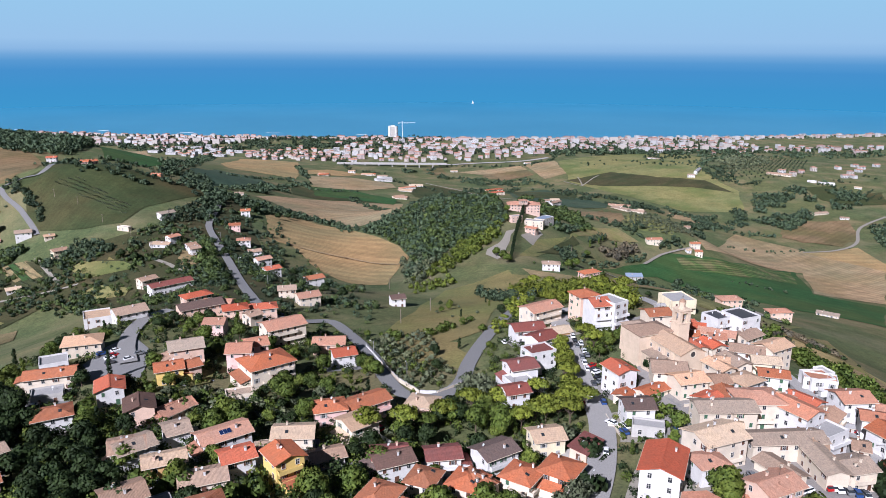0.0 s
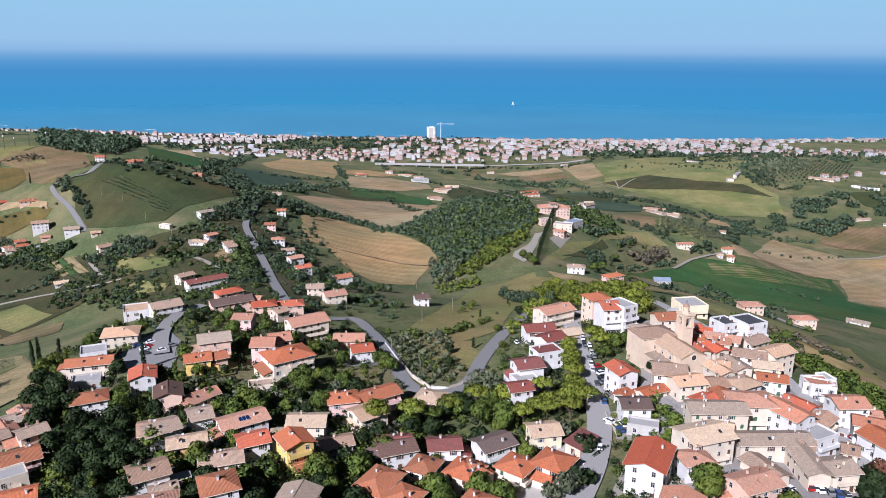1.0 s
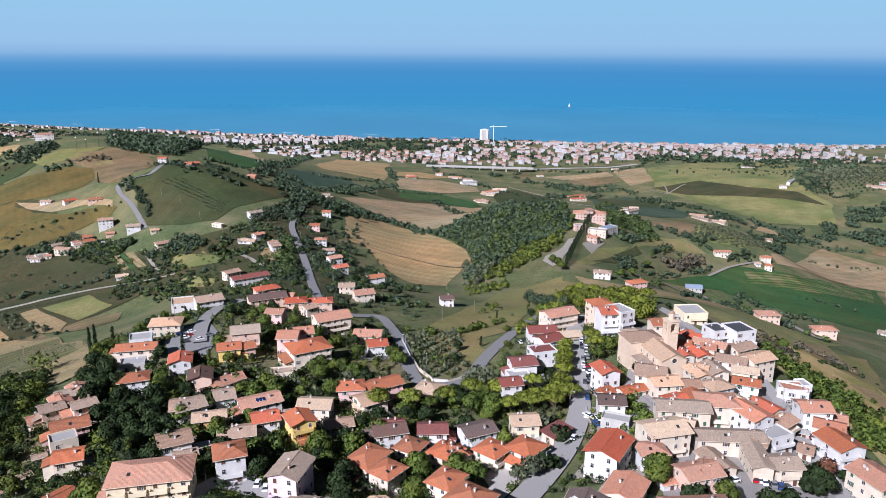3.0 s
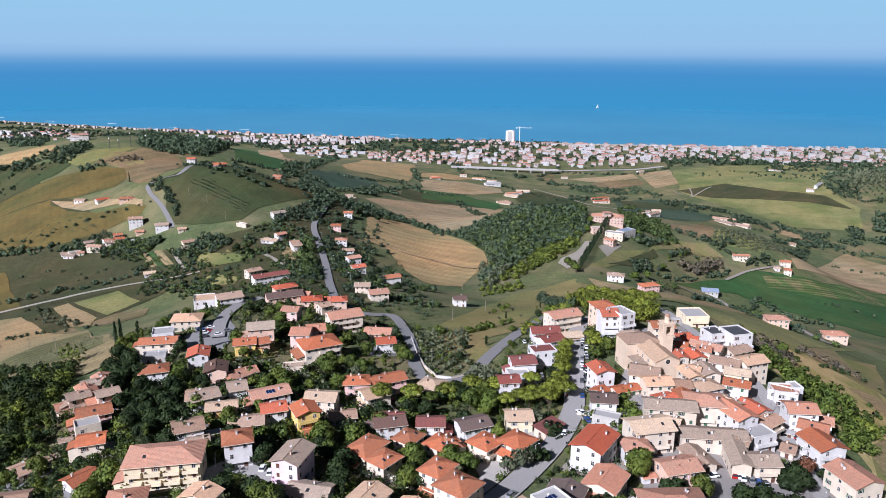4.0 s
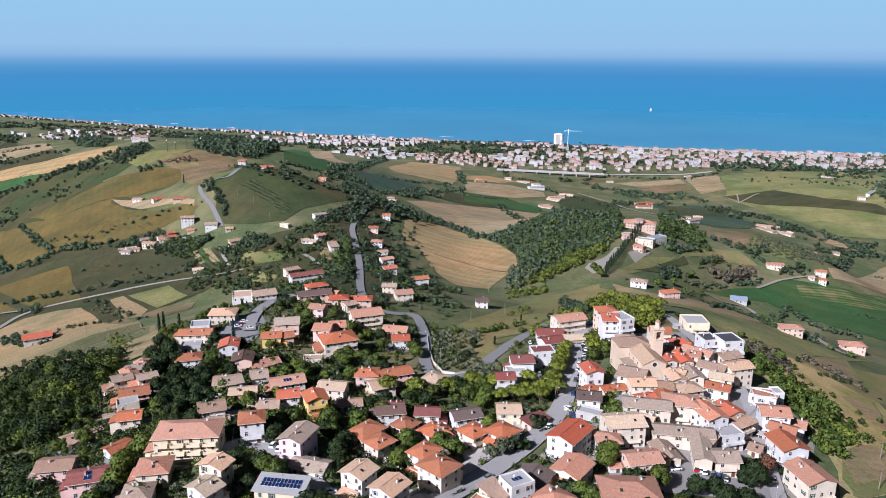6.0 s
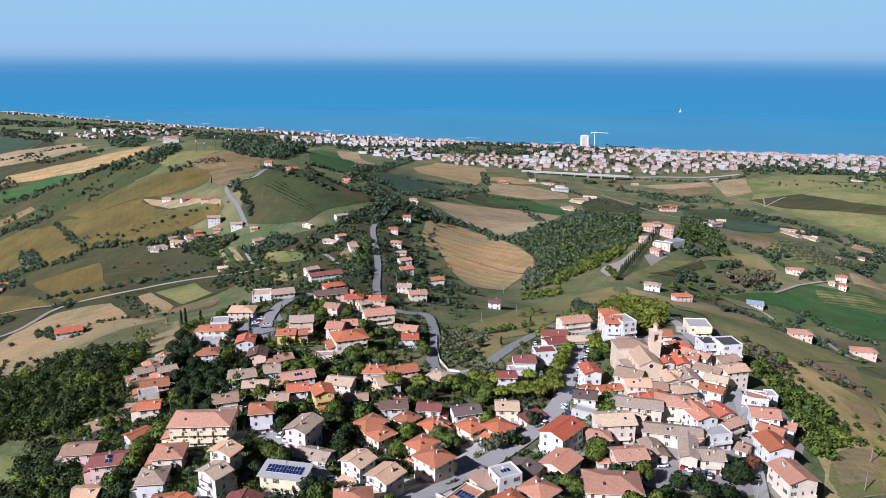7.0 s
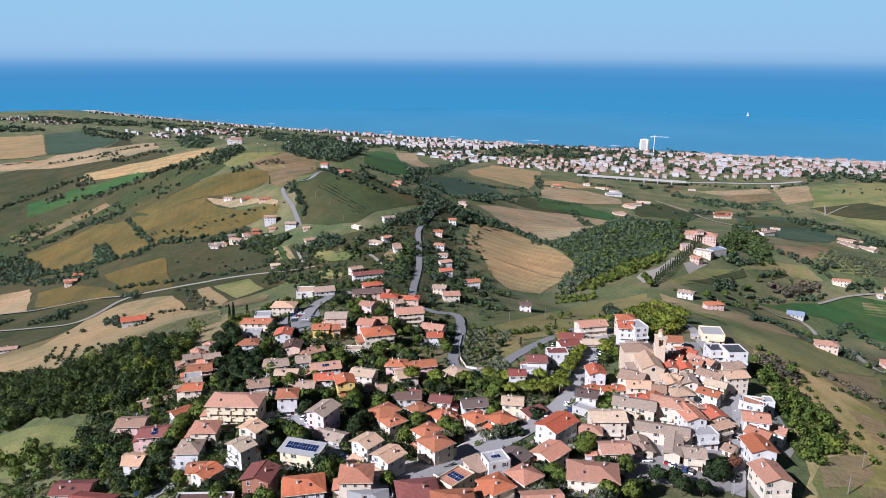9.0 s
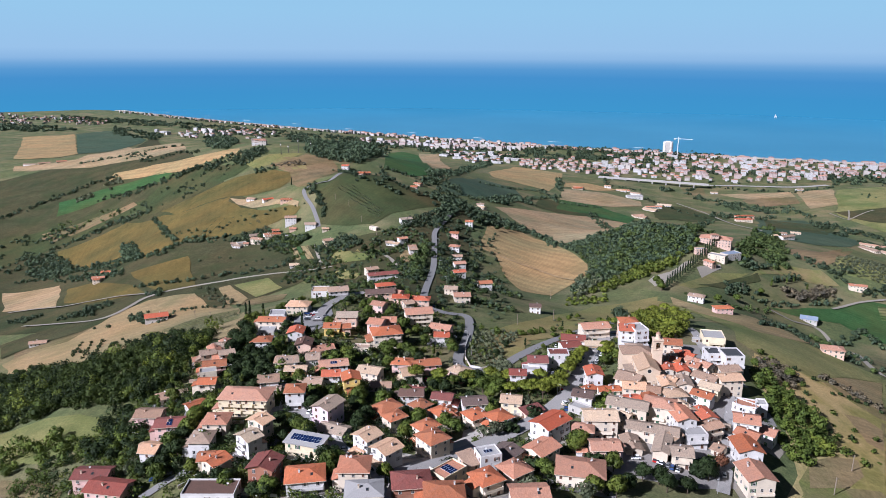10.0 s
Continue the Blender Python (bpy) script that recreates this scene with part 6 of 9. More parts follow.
house(126.2, 207.0, 12.5, 10.4, 104, 3, "gable", CREAM, PINK_TILE, balconies=1)
house(77.8, 233.8, 4.4, 6.2, -31, 2, "gable", CREAM, PALE_TILE)
house(91.9, 263.7, 5.3, 7.2, -4, 2, "gable", STONE, OLD_TILE)
house(104.2, 250.6, 8.5, 5.8, 118, 2, "gable", WHITE, PALE_TILE)
house(119.4, 277.3, 9.0, 6.4, -24, 2, "gable", BUTTER, PALE_TILE)
house(81.7, 277.5, 11.0, 11.2, -21, 2, "gable", STONE, OLD_TILE, label="buff rendered parish house with old pantile roof", category="parish house")
house(-3.8, 281.3, 9.1, 8.2, -29, 2, "hip", SALMON, PALE_TILE)
house(-87.9, 257.0, 9.5, 8.2, 29, 2, "gable", WHITE, OLD_TILE)
house(-19.6, 246.0, 9.4, 7.2, -3, 2, "gable", SALMON, MAROON_TILE)
house(-5.0, 244.7, 9.2, 7.2, -2, 2, "gable", WHITE, MAROON_TILE)
house(-81.2, 433.0, 13.4, 9.2, -12, 2, "gable", SALMON, PINK_TILE)
house(-78.3, 387.4, 8.6, 8.2, -11, 2, "gable", PINK, PINK_TILE)
house(-63.6, 408.4, 6.5, 7.2, 36, 2, "gable", STONE, OLD_TILE)
house(-63.2, 302.4, 8.8, 6.2, 9, 1, "flat", STONE, OLD_TILE)
house(-82.9, 291.1, 10.3, 7.2, 44, 1, "gable", SALMON, PINK_TILE)
house(-117.4, 640.4, 7.7, 7.2, 26, 2, "gable", WHITE, OLD_TILE)
house(-145.2, 669.0, 13.6, 7.2, -19, 1, "gable", WHITE, PALE_TILE)
house(52.9, 343.3, 13.1, 9.2, 2, 2, "gable", WHITE, MAROON_TILE)
house(64.7, 338.1, 9.5, 7.2, 9, 1, "gable", OCHRE, PALE_TILE)
house(86.9, 308.3, 12.3, 8.2, -25, 1, "gable", STONE, OLD_TILE)
house(112.6, 312.5, 7.2, 7.2, -30, 2, "gable", STONE, RED_TILE)
house(128.9, 236.1, 8.8, 7.2, -34, 3, "gable", WHITE, PINK_TILE)
house(134.1, 267.1, 10.8, 6.2, -34, 2, "flat", WHITE, PINK_TILE)
house(95.8, 223.6, 5.9, 7.2, 53, 2, "gable", STONE, PALE_TILE)
house(71.2, 204.1, 7.1, 6.2, 43, 2, "gable", LILAC, PINK_TILE)
house(62.3, 270.9, 4.8, 5.2, 45, 1, "gable", CREAM, ORANGE_TILE)
house(-372.0, 741.6, 6.8, 5.2, 21, 1, "gable", WHITE, OLD_TILE)
house(-362.0, 741.8, 11.2, 6.2, 40, 1, "flat", STONE, FLAT_GREY)
house(-353.6, 761.3, 12.2, 7.2, 40, 1, "gable", CREAM, OLD_TILE)
house(-331.3, 752.9, 9.2, 7.2, 44, 2, "gable", WHITE, PINK_TILE)
house(-324.1, 760.2, 8.1, 7.2, 29, 2, "gable", SALMON, ORANGE_TILE)
house(-184.6, 724.4, 12.3, 4.2, -31, 1, "flat", STONE, CONCRETE)
house(-297.3, 741.8, 10.1, 4.2, 15, 1, "shed", WHITE, FLAT_GREY)
house(-107.2, 1037.4, 10.6, 6.2, 2, 1, "gable", WHITE, OLD_TILE)
house(-207.2, 1039.1, 12.5, 7.2, -22, 1, "gable", SALMON, PINK_TILE)
house(33.7, 1664.9, 24.1, 7.2, -30, 1, "gable", WHITE, PINK_TILE)
house(167.8, 1699.5, 24.9, 8.2, -28, 2, "gable", WHITE, OLD_TILE)
house(149.0, 1750.4, 18.1, 7.2, -26, 1, "gable", CREAM, ORANGE_TILE)
house(195.9, 1526.7, 36.1, 8.2, 18, 1, "gable", WHITE, PINK_TILE)
house(155.3, 1384.1, 22.3, 8.2, 17, 1, "gable", CREAM, OLD_TILE)
house(381.9, 1523.9, 40.4, 10.2, 16, 2, "hip", SALMON, ORANGE_TILE)
house(375.9, 1198.2, 15.2, 7.2, 2, 1, "gable", WHITE, OLD_TILE)
house(408.1, 1237.8, 15.1, 7.2, -8, 1, "gable", CREAM, PALE_TILE)
house(530.9, 1238.8, 37.7, 10.2, -29, 1, "gable", STONE, OLD_TILE)
house(552.3, 1202.4, 17.5, 8.2, -59, 1, "gable", STONE, PALE_TILE)
house(418.3, 807.2, 11.1, 7.2, -11, 2, "gable", CREAM, ORANGE_TILE)
house(1005.2, 1445.6, 49.8, 13.2, -46, 1, "gable", STONE, OLD_TILE)
house(1033.5, 1376.4, 17.3, 8.2, -50, 1, "flat", WHITE, CONCRETE)
house(1054.3, 1358.9, 31.2, 8.2, -38, 1, "flat", WHITE, CONCRETE)
house(888.3, 1174.9, 38.6, 9.2, 1, 1, "gable", STONE, OLD_TILE)
house(910.4, 1135.3, 14.0, 7.2, -30, 1, "gable", WHITE, OLD_TILE)
house(1097.8, 1320.6, 13.3, 7.2, -41, 1, "gable", WHITE, PALE_TILE)
house(921.4, 1848.0, 34.8, 7.2, -52, 1, "gable", WHITE, OLD_TILE)
house(-537.6, 700.5, 14.4, 7.2, 26, 2, "gable", STONE, PINK_TILE)
house(-1293.2, 1472.4, 29.0, 9.2, 13, 1, "gable", WHITE, OLD_TILE)
house(-1254.1, 1473.7, 26.0, 9.2, 48, 1, "gable", STONE, OLD_TILE)
house(-1195.8, 1464.7, 22.3, 9.2, 39, 1, "gable", STONE, PINK_TILE)
house(105.8, 303.4, 4.2, 6.2, -19, 2, "gable", CREAM, ORANGE_TILE)
house(93.0, 245.0, 13.0, 10.2, -10, 3, "hip", CREAM, PINK_TILE)
house(114.4, 299.6, 5.3, 6.2, -25, 2, "gable", CREAM, PINK_TILE)
house(98.4, 304.8, 4.6, 6.2, -32, 2, "gable", CREAM, OLD_TILE)
house(101.7, 276.9, 4.1, 6.2, -30, 2, "gable", STONE, PALE_TILE)
house(116.3, 227.7, 3.9, 6.2, -37, 1, "gable", STONE, OLD_TILE)
house(-11.4, 144.2, 11.9, 9.2, 16, 2, "hip", GREY, FLAT_GREY)
house(2.4, 154.1, 12.8, 10.2, 19, 2, "hip", BROWN, MAROON_TILE)
house(15.0, 149.0, 12.8, 10.2, 15, 2, "hip", CREAM, ORANGE_TILE)
house(-106.9, 167.9, 6.1, 8.2, 4, 2, "gable", WHITE, PALE_TILE)
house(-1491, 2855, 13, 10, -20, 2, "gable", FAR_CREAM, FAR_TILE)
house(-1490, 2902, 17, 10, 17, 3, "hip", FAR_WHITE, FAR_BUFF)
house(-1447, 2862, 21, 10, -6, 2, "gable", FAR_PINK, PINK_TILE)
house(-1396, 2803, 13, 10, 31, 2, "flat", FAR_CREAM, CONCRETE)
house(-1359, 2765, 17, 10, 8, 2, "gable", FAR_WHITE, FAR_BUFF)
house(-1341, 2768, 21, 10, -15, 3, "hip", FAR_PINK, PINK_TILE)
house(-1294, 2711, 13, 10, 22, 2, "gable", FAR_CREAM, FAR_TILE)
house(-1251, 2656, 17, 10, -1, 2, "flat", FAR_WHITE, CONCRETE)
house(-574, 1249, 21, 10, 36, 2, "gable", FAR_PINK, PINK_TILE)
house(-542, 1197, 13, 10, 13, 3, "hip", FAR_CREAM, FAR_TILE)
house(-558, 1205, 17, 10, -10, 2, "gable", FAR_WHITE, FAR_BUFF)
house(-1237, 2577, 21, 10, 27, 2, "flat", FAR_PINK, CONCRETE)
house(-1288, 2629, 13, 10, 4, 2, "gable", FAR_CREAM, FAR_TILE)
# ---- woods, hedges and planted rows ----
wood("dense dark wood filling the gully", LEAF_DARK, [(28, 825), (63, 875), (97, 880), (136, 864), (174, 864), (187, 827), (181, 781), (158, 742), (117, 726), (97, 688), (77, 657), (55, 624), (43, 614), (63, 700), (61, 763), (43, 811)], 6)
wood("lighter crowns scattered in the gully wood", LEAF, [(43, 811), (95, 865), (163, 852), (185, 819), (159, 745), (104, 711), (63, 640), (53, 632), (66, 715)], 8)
wood("sunlit young wood along the villa terrace", LEAF_LIGHT, [(159, 745), (161, 729), (112, 652), (76, 619), (48, 613), (46, 623), (80, 655), (114, 711)], 6, crown=(2.8, 2.4))
wood("bushy wood on the knoll beside the villa", LEAF, [(317, 1122), (313, 957), (312, 872), (293, 821), (239, 757), (221, 760), (236, 844)], 10)
wood("bare brown thicket on the slope", LEAF_DRY, [(247, 732), (288, 776), (349, 814), (356, 805), (294, 749), (242, 704)], 11)
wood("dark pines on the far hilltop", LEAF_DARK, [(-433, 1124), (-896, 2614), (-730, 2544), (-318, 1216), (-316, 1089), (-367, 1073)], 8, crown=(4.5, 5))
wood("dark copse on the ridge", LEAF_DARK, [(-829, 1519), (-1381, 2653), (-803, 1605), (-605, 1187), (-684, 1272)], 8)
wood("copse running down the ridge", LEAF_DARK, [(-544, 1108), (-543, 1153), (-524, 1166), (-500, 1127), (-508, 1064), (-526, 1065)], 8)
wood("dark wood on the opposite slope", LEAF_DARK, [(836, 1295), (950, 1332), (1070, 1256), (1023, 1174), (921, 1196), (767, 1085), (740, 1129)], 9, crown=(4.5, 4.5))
wood("thick wood on the slope below the gardens", LEAF_SHADE, [(-386, 380), (-363, 393), (-254, 341), (-182, 322), (-170, 335), (-157, 295), (-151, 264), (-146, 243), (-151, 226), (-178, 226), (-207, 230), (-225, 214), (-248, 216), (-407, 368)], 5.5)
# Sunlit and deep crowns are painted in with lighter and darker leaf colours
wood("large sunlit crowns in the slope wood", LEAF_LIGHT, [(-386, 380), (-363, 393), (-254, 341), (-182, 322), (-170, 335), (-157, 295), (-151, 264), (-146, 243), (-151, 226), (-178, 226), (-207, 230), (-225, 214), (-248, 216), (-407, 368)], 17, crown=(4.2, 4.0))
wood("tall dark crowns in the slope wood", LEAF_DARK, [(-386, 380), (-363, 393), (-254, 341), (-182, 322), (-170, 335), (-157, 295), (-151, 264), (-146, 243), (-151, 226), (-178, 226), (-207, 230), (-225, 214), (-248, 216), (-407, 368)], 13, crown=(4.2, 4.4))
wood("lighter crowns in the slope wood", LEAF, [(-359, 351), (-308, 362), (-200, 291), (-173, 307), (-156, 265), (-161, 236), (-203, 237), (-241, 231)], 9)
wood("thicket at the meadow's lower edge", LEAF, [(-204, 192), (-187, 194), (-175, 201), (-155, 191), (-155, 178), (-158, 166), (-167, 164), (-176, 163)], 8)
wood("thicket above the left gardens", LEAF_DARK, [(-159, 214), (-142, 208), (-116, 188), (-117, 178), (-134, 184), (-153, 191)], 7)
wood("dark wood round the hillside houses", LEAF_DARK, [(-290, 741), (-257, 731), (-212, 724), (-177, 724), (-159, 691), (-153, 646), (-172, 645), (-204, 679), (-231, 671), (-263, 704)], 9)
wood("trees between the hillside houses", LEAF, [(-330, 778), (-287, 753), (-252, 739), (-232, 717), (-234, 680), (-289, 719), (-319, 740)], 9)
wood("trees behind the country road", LEAF_DARK, [(-162, 751), (-135, 810), (-119, 864), (-116, 816), (-127, 760), (-151, 732)], 7)
wood("valley trees beyond the road end", LEAF_DARK, [(-207, 1127), (-163, 1157), (-141, 1065), (-123, 837), (-138, 833), (-191, 1066)], 10)
wood("trees along the road side", LEAF, [(-120, 684), (-110, 675), (-90, 569), (-92, 538), (-109, 607)], 6)
wood("garden trees by the road houses", LEAF_DARK, [(-102, 682), (-88, 732), (-72, 717), (-45, 673), (-38, 609), (-54, 555), (-79, 607)], 10, crown=(2.6, 2.4))
wood("brown shrubs under the town wall", LEAF_DRY, [(161, 374), (167, 363), (176, 350), (165, 320), (154, 332)], 6, crown=(2.6, 2.2))
wood("green shrubs under the town wall", LEAF, [(161, 377), (174, 355), (170, 321), (155, 300), (153, 340)], 8, crown=(2.6, 2.2))
wood("green trees on the town's outer slope", LEAF, [(162, 306), (177, 305), (174, 271), (154, 248), (147, 257)], 9)
wood("trees round the lower farms", LEAF_DARK, [(359, 862), (378, 838), (410, 814), (396, 800), (359, 820)], 9)
wood("stream-side trees in the valley", LEAF_DARK, [(317, 1811), (424, 1720), (510, 1679), (502, 1623), (413, 1606), (327, 1727)], 11)
wood("trees under the viaduct", LEAF_DARK, [(221, 1878), (329, 1885), (308, 1809), (220, 1798)], 11)
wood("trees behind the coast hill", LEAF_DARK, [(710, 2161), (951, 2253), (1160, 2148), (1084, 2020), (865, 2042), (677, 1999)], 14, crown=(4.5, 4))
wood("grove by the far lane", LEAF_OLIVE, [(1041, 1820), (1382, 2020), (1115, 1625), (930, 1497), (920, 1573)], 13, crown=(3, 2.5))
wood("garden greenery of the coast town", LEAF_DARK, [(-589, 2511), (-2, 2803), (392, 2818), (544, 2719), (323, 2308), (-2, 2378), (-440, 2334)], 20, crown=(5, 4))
wood("dark trees along the wide slope hedge", LEAF_DARK, [(526, 1428), (583, 1351), (606, 1260), (614, 1199), (583, 1148), (545, 1177), (518, 1269), (497, 1331)], 9)
wood("trees in the left valley", LEAF_DARK, [(-845, 927), (-788, 929), (-725, 878), (-657, 819), (-699, 817), (-781, 851)], 8)
wood("pale scrub in the left valley", LEAF_OLIVE, [(-899, 1130), (-864, 1213), (-812, 1157), (-851, 1132), (-887, 1115)], 9)
wood("copse below the ochre slope", LEAF_DARK, [(-633, 881), (-598, 863), (-502, 745), (-545, 761)], 6)
hedge("dark belt of trees along the valley floor", LEAF_DARK, [(-770, 971), (-730, 1003), (-648, 989)], spread=6, spacing=3)
hedge("tree belt climbing the green slope", LEAF_DARK, [(-835, 1108), (-758, 1104), (-701, 1110), (-636, 1111), (-556, 1113)], spread=5, spacing=5)
hedge("short dark hedge between pastures", LEAF_DARK, [(-616, 947), (-479, 780)], spacing=3)
hedge("hedge at the foot of the ochre slope", LEAF_DARK, [(-708, 850), (-607, 803), (-502, 752), (-467, 764), (-424, 761), (-389, 771)], spread=2.5, spacing=4)
hedge("bushes along the white road", LEAF_DARK, [(-439, 628), (-365, 623), (-344, 633), (-274, 645), (-260, 668)], spread=3, spacing=6)
hedge("dark trees along the hill road", LEAF_DARK, [(-323, 859), (-313, 860), (-286, 818), (-267, 776)], spread=2.5, spacing=3)
hedge("hedge round the dark crop", LEAF_DARK, [(-283, 1089), (-231, 1085), (-190, 1098), (-150, 1095)], spread=4, spacing=4)
hedge("hedge along the straw field's crest", LEAF_DARK, [(-90, 888), (-68, 955), (-35, 938), (0, 884), (29, 835)], spread=3, spacing=4)
hedge("hedge behind the valley crop", LEAF_DARK, [(-131, 1068), (-88, 1165), (-45, 1387), (-1, 1487)], spread=5, spacing=4)
hedge("lone trees in the straw plain", LEAF_DARK, [(-20, 1807), (-6, 1558)], spread=5, spacing=4)
hedge("roadside hedge in the valley", LEAF_DARK, [(64, 1344), (126, 881), (293, 1396)], spread=6, spacing=5)
hedge("hedge below the olive grove", LEAF_DARK, [(344, 833), (321, 874), (314, 891)], spread=4, spacing=4)
hedge("hedge at the green crop's rim", LEAF_DARK, [(195, 515), (342, 709), (346, 653), (366, 605)], spread=2.5, spacing=5)
hedge("row of bushes along the lane below town", LEAF, [(262, 653), (240, 492), (259, 465), (279, 463)], spread=3, spacing=6, crown=(2.4, 2.2))
hedge("bushes on the dry slope", LEAF_DARK, [(196, 352), (218, 360), (238, 354)], spread=2, spacing=5, crown=(1.8, 1.4))
hedge("scattered olive bushes on the dry field", LEAF_DARK, [(-347, 413), (-324, 421), (-281, 410), (-213, 339), (-188, 331)], spread=6, spacing=5, crown=(2.0, 1.8))
hedge("bushes along the lower lane", LEAF_DARK, [(-381, 486), (-363, 493), (-355, 514), (-348, 529)], spread=5, spacing=6, crown=(2.2, 2))
hedge("hedge above the vineyard", LEAF_DARK, [(-307, 471), (-312, 515), (-279, 515), (-241, 514)], spread=2, spacing=4, crown=(1.8, 1.6))
hedge("bushes on the olive-green plot", LEAF_DARK, [(-390, 696), (-372, 703), (-333, 690), (-313, 689), (-303, 660), (-336, 664)], spread=6, spacing=14, crown=(2.2, 1.8))
hedge("bushes on the far hillside", LEAF_DARK, [(783, 1844), (823, 1742), (847, 1659), (882, 1621), (903, 1737), (867, 1838)], spread=14, spacing=16, crown=(2.6, 2.2))
hedge("trees along the far ridge", LEAF_DARK, [(-973, 1420), (-832, 1288), (-818, 1363), (-713, 1260)], spread=8, spacing=7)
hedge("dark hedge in the plain", LEAF_DARK, [(-1097, 1396), (-996, 1416), (-929, 1467), (-873, 1483)], spread=4, spacing=6)
hedge("shrubs among the gardens", LEAF, [(-97, 311), (-72, 300), (-63, 307), (-45, 291)], spread=4, spacing=4, crown=(2.2, 1.8))
rows("vine rows on the green slope", "vineyard", LEAF_OLIVE, [(-270, 838), (-249, 843), (-189, 781), (-191, 759)], -38, 5, 1.8, crown=(0.8, 0.8), leaves=15, size=0.5)
rows("olive trees in rows beside the gully", "olive_grove", LEAF_OLIVE, [(-11, 372), (0, 396), (18, 395), (14, 312), (0, 305), (-7, 316)], 60, 6, 5.5, crown=(1.7, 1.6), leaves=70, size=0.45)
rows("olive trees in the village gardens", "olive_grove", LEAF_OLIVE, [(-88, 296), (-75, 312), (-46, 298), (-42, 278), (-56, 269), (-66, 285), (-80, 287)], 20, 5, 4.5, crown=(1.8, 1.6), leaves=70, size=0.45)
rows("olive rows in the valley grove", "olive_grove", LEAF_OLIVE, [(357, 868), (521, 1122), (539, 1078), (560, 1067), (403, 828), (365, 834)], 15, 9, 8, crown=(2.4, 2), leaves=40, size=0.7)
rows("olive trees on the dry plot", "olive_grove", LEAF_DARK, [(-381, 456), (-331, 439), (-227, 331), (-284, 365), (-344, 403)], 30, 11, 10, crown=(2, 1.7), leaves=50, size=0.6)
rows("vegetable rows in the hillside plots", "vegetable_rows", LEAF_OLIVE, [(-281, 707), (-249, 704), (-221, 649), (-235, 641), (-254, 660)], -55, 5, 2, crown=(0.7, 0.6), leaves=12, size=0.5)
rows("young trees in rows on the far slope", "orchard", LEAF_DARK, [(893, 1527), (1242, 1819), (1290, 1717), (1053, 1426), (902, 1405)], 20, 20, 18, crown=(2.8, 2.4), leaves=36, size=0.8)
wood("dark belt of wood along the ridge", LEAF_DARK, [(-541, 1067), (-555, 1103), (-555, 1149), (-523, 1175), (-503, 1115), (-522, 1084)], 8)
wood("wood belt on the far slope", LEAF_DARK, [(-687, 1111), (-640, 1105), (-555, 1103), (-544, 1081), (-616, 1073), (-673, 1088)], 9)
wood("dark copse on the far ridge", LEAF_DARK, [(-1467, 2603), (-1490, 2786), (-1338, 2640), (-618, 1205), (-724, 1316)], 9)
wood("dark scrub below the ridge", LEAF_DARK, [(-488, 1023), (-455, 1043), (-433, 1027), (-459, 1006)], 8)
wood("scattered brown scrub on the hilltop", LEAF_DRY, [(-460, 1064), (-446, 1087), (-401, 1055), (-382, 1018), (-426, 1020)], 9, crown=(2, 1.4))
wood("dark clump beside the thicket", LEAF_DARK, [(203, 689), (226, 718), (228, 701), (211, 669), (193, 652)], 7)
wood("brown thicket reaching the knoll", LEAF_DRY, [(231, 704), (253, 746), (303, 803), (337, 793), (338, 784), (289, 731), (230, 686)], 11)
wood("dark shrubs under the thicket", LEAF_DARK, [(225, 684), (288, 729), (342, 780), (345, 775), (283, 717), (227, 674)], 6, crown=(2.2, 2))
wood("mixed trees by the valley farms", LEAF_DARK, [(317, 893), (340, 863), (349, 827), (376, 812), (385, 797), (362, 791), (333, 812), (305, 856)], 10)
wood("trees along the lower wide slope", LEAF_DARK, [(627, 1235), (666, 1188), (660, 1134), (750, 1185), (719, 1133), (635, 1089), (590, 1127)], 11)
wood("scrub in the far valley", LEAF_DARK, [(506, 1619), (533, 1519), (563, 1445), (608, 1378), (559, 1343), (500, 1422)], 13)
wood("trees on the far stream", LEAF_DARK, [(330, 1607), (397, 1592), (524, 1613), (506, 1555), (372, 1485), (305, 1483)], 13)
wood("dark trees by the far right lane", LEAF_DARK, [(947, 1662), (1031, 1743), (902, 1450), (874, 1402), (877, 1474)], 12)
wood("olive trees on the far right slope", LEAF_OLIVE, [(965, 1665), (1130, 1831), (913, 1469), (910, 1516)], 14, crown=(3, 2.5))
wood("hillside copse by the coast", LEAF_DARK, [(905, 1920), (1101, 2066), (1064, 1882), (930, 1781)], 16)
hedge("hedge along the lane below town", LEAF_DARK, [(215, 509), (226, 477), (267, 499), (281, 470)], spread=4, spacing=5, crown=(2.4, 2.2))
hedge("field hedge in the plain", LEAF_DARK, [(-155, 1364), (-42, 1516), (-4, 1396), (84, 1423)], spread=4, spacing=6)
hedge("field hedge beyond the straw field", LEAF_DARK, [(-7, 2217), (94, 2051), (105, 1803), (193, 1789)], spread=5, spacing=8)
hedge("lane hedge in the plain", LEAF_DARK, [(-193, 1097), (-220, 1459), (-246, 2169)], spread=6, spacing=5)
hedge("bushes along the farm track", LEAF_DARK, [(179, 1659), (235, 1550), (291, 1428)], spread=5, spacing=9)
hedge("dark hedge along the hill road", LEAF_DARK, [(-330, 1022), (-250, 863), (-218, 859), (-175, 831)], spread=4, spacing=4)
hedge("garden hedge above the cottages", LEAF_DARK, [(-310, 814), (-343, 819), (-392, 810), (-424, 791), (-503, 821)], spread=3, spacing=7, crown=(2.2, 2))
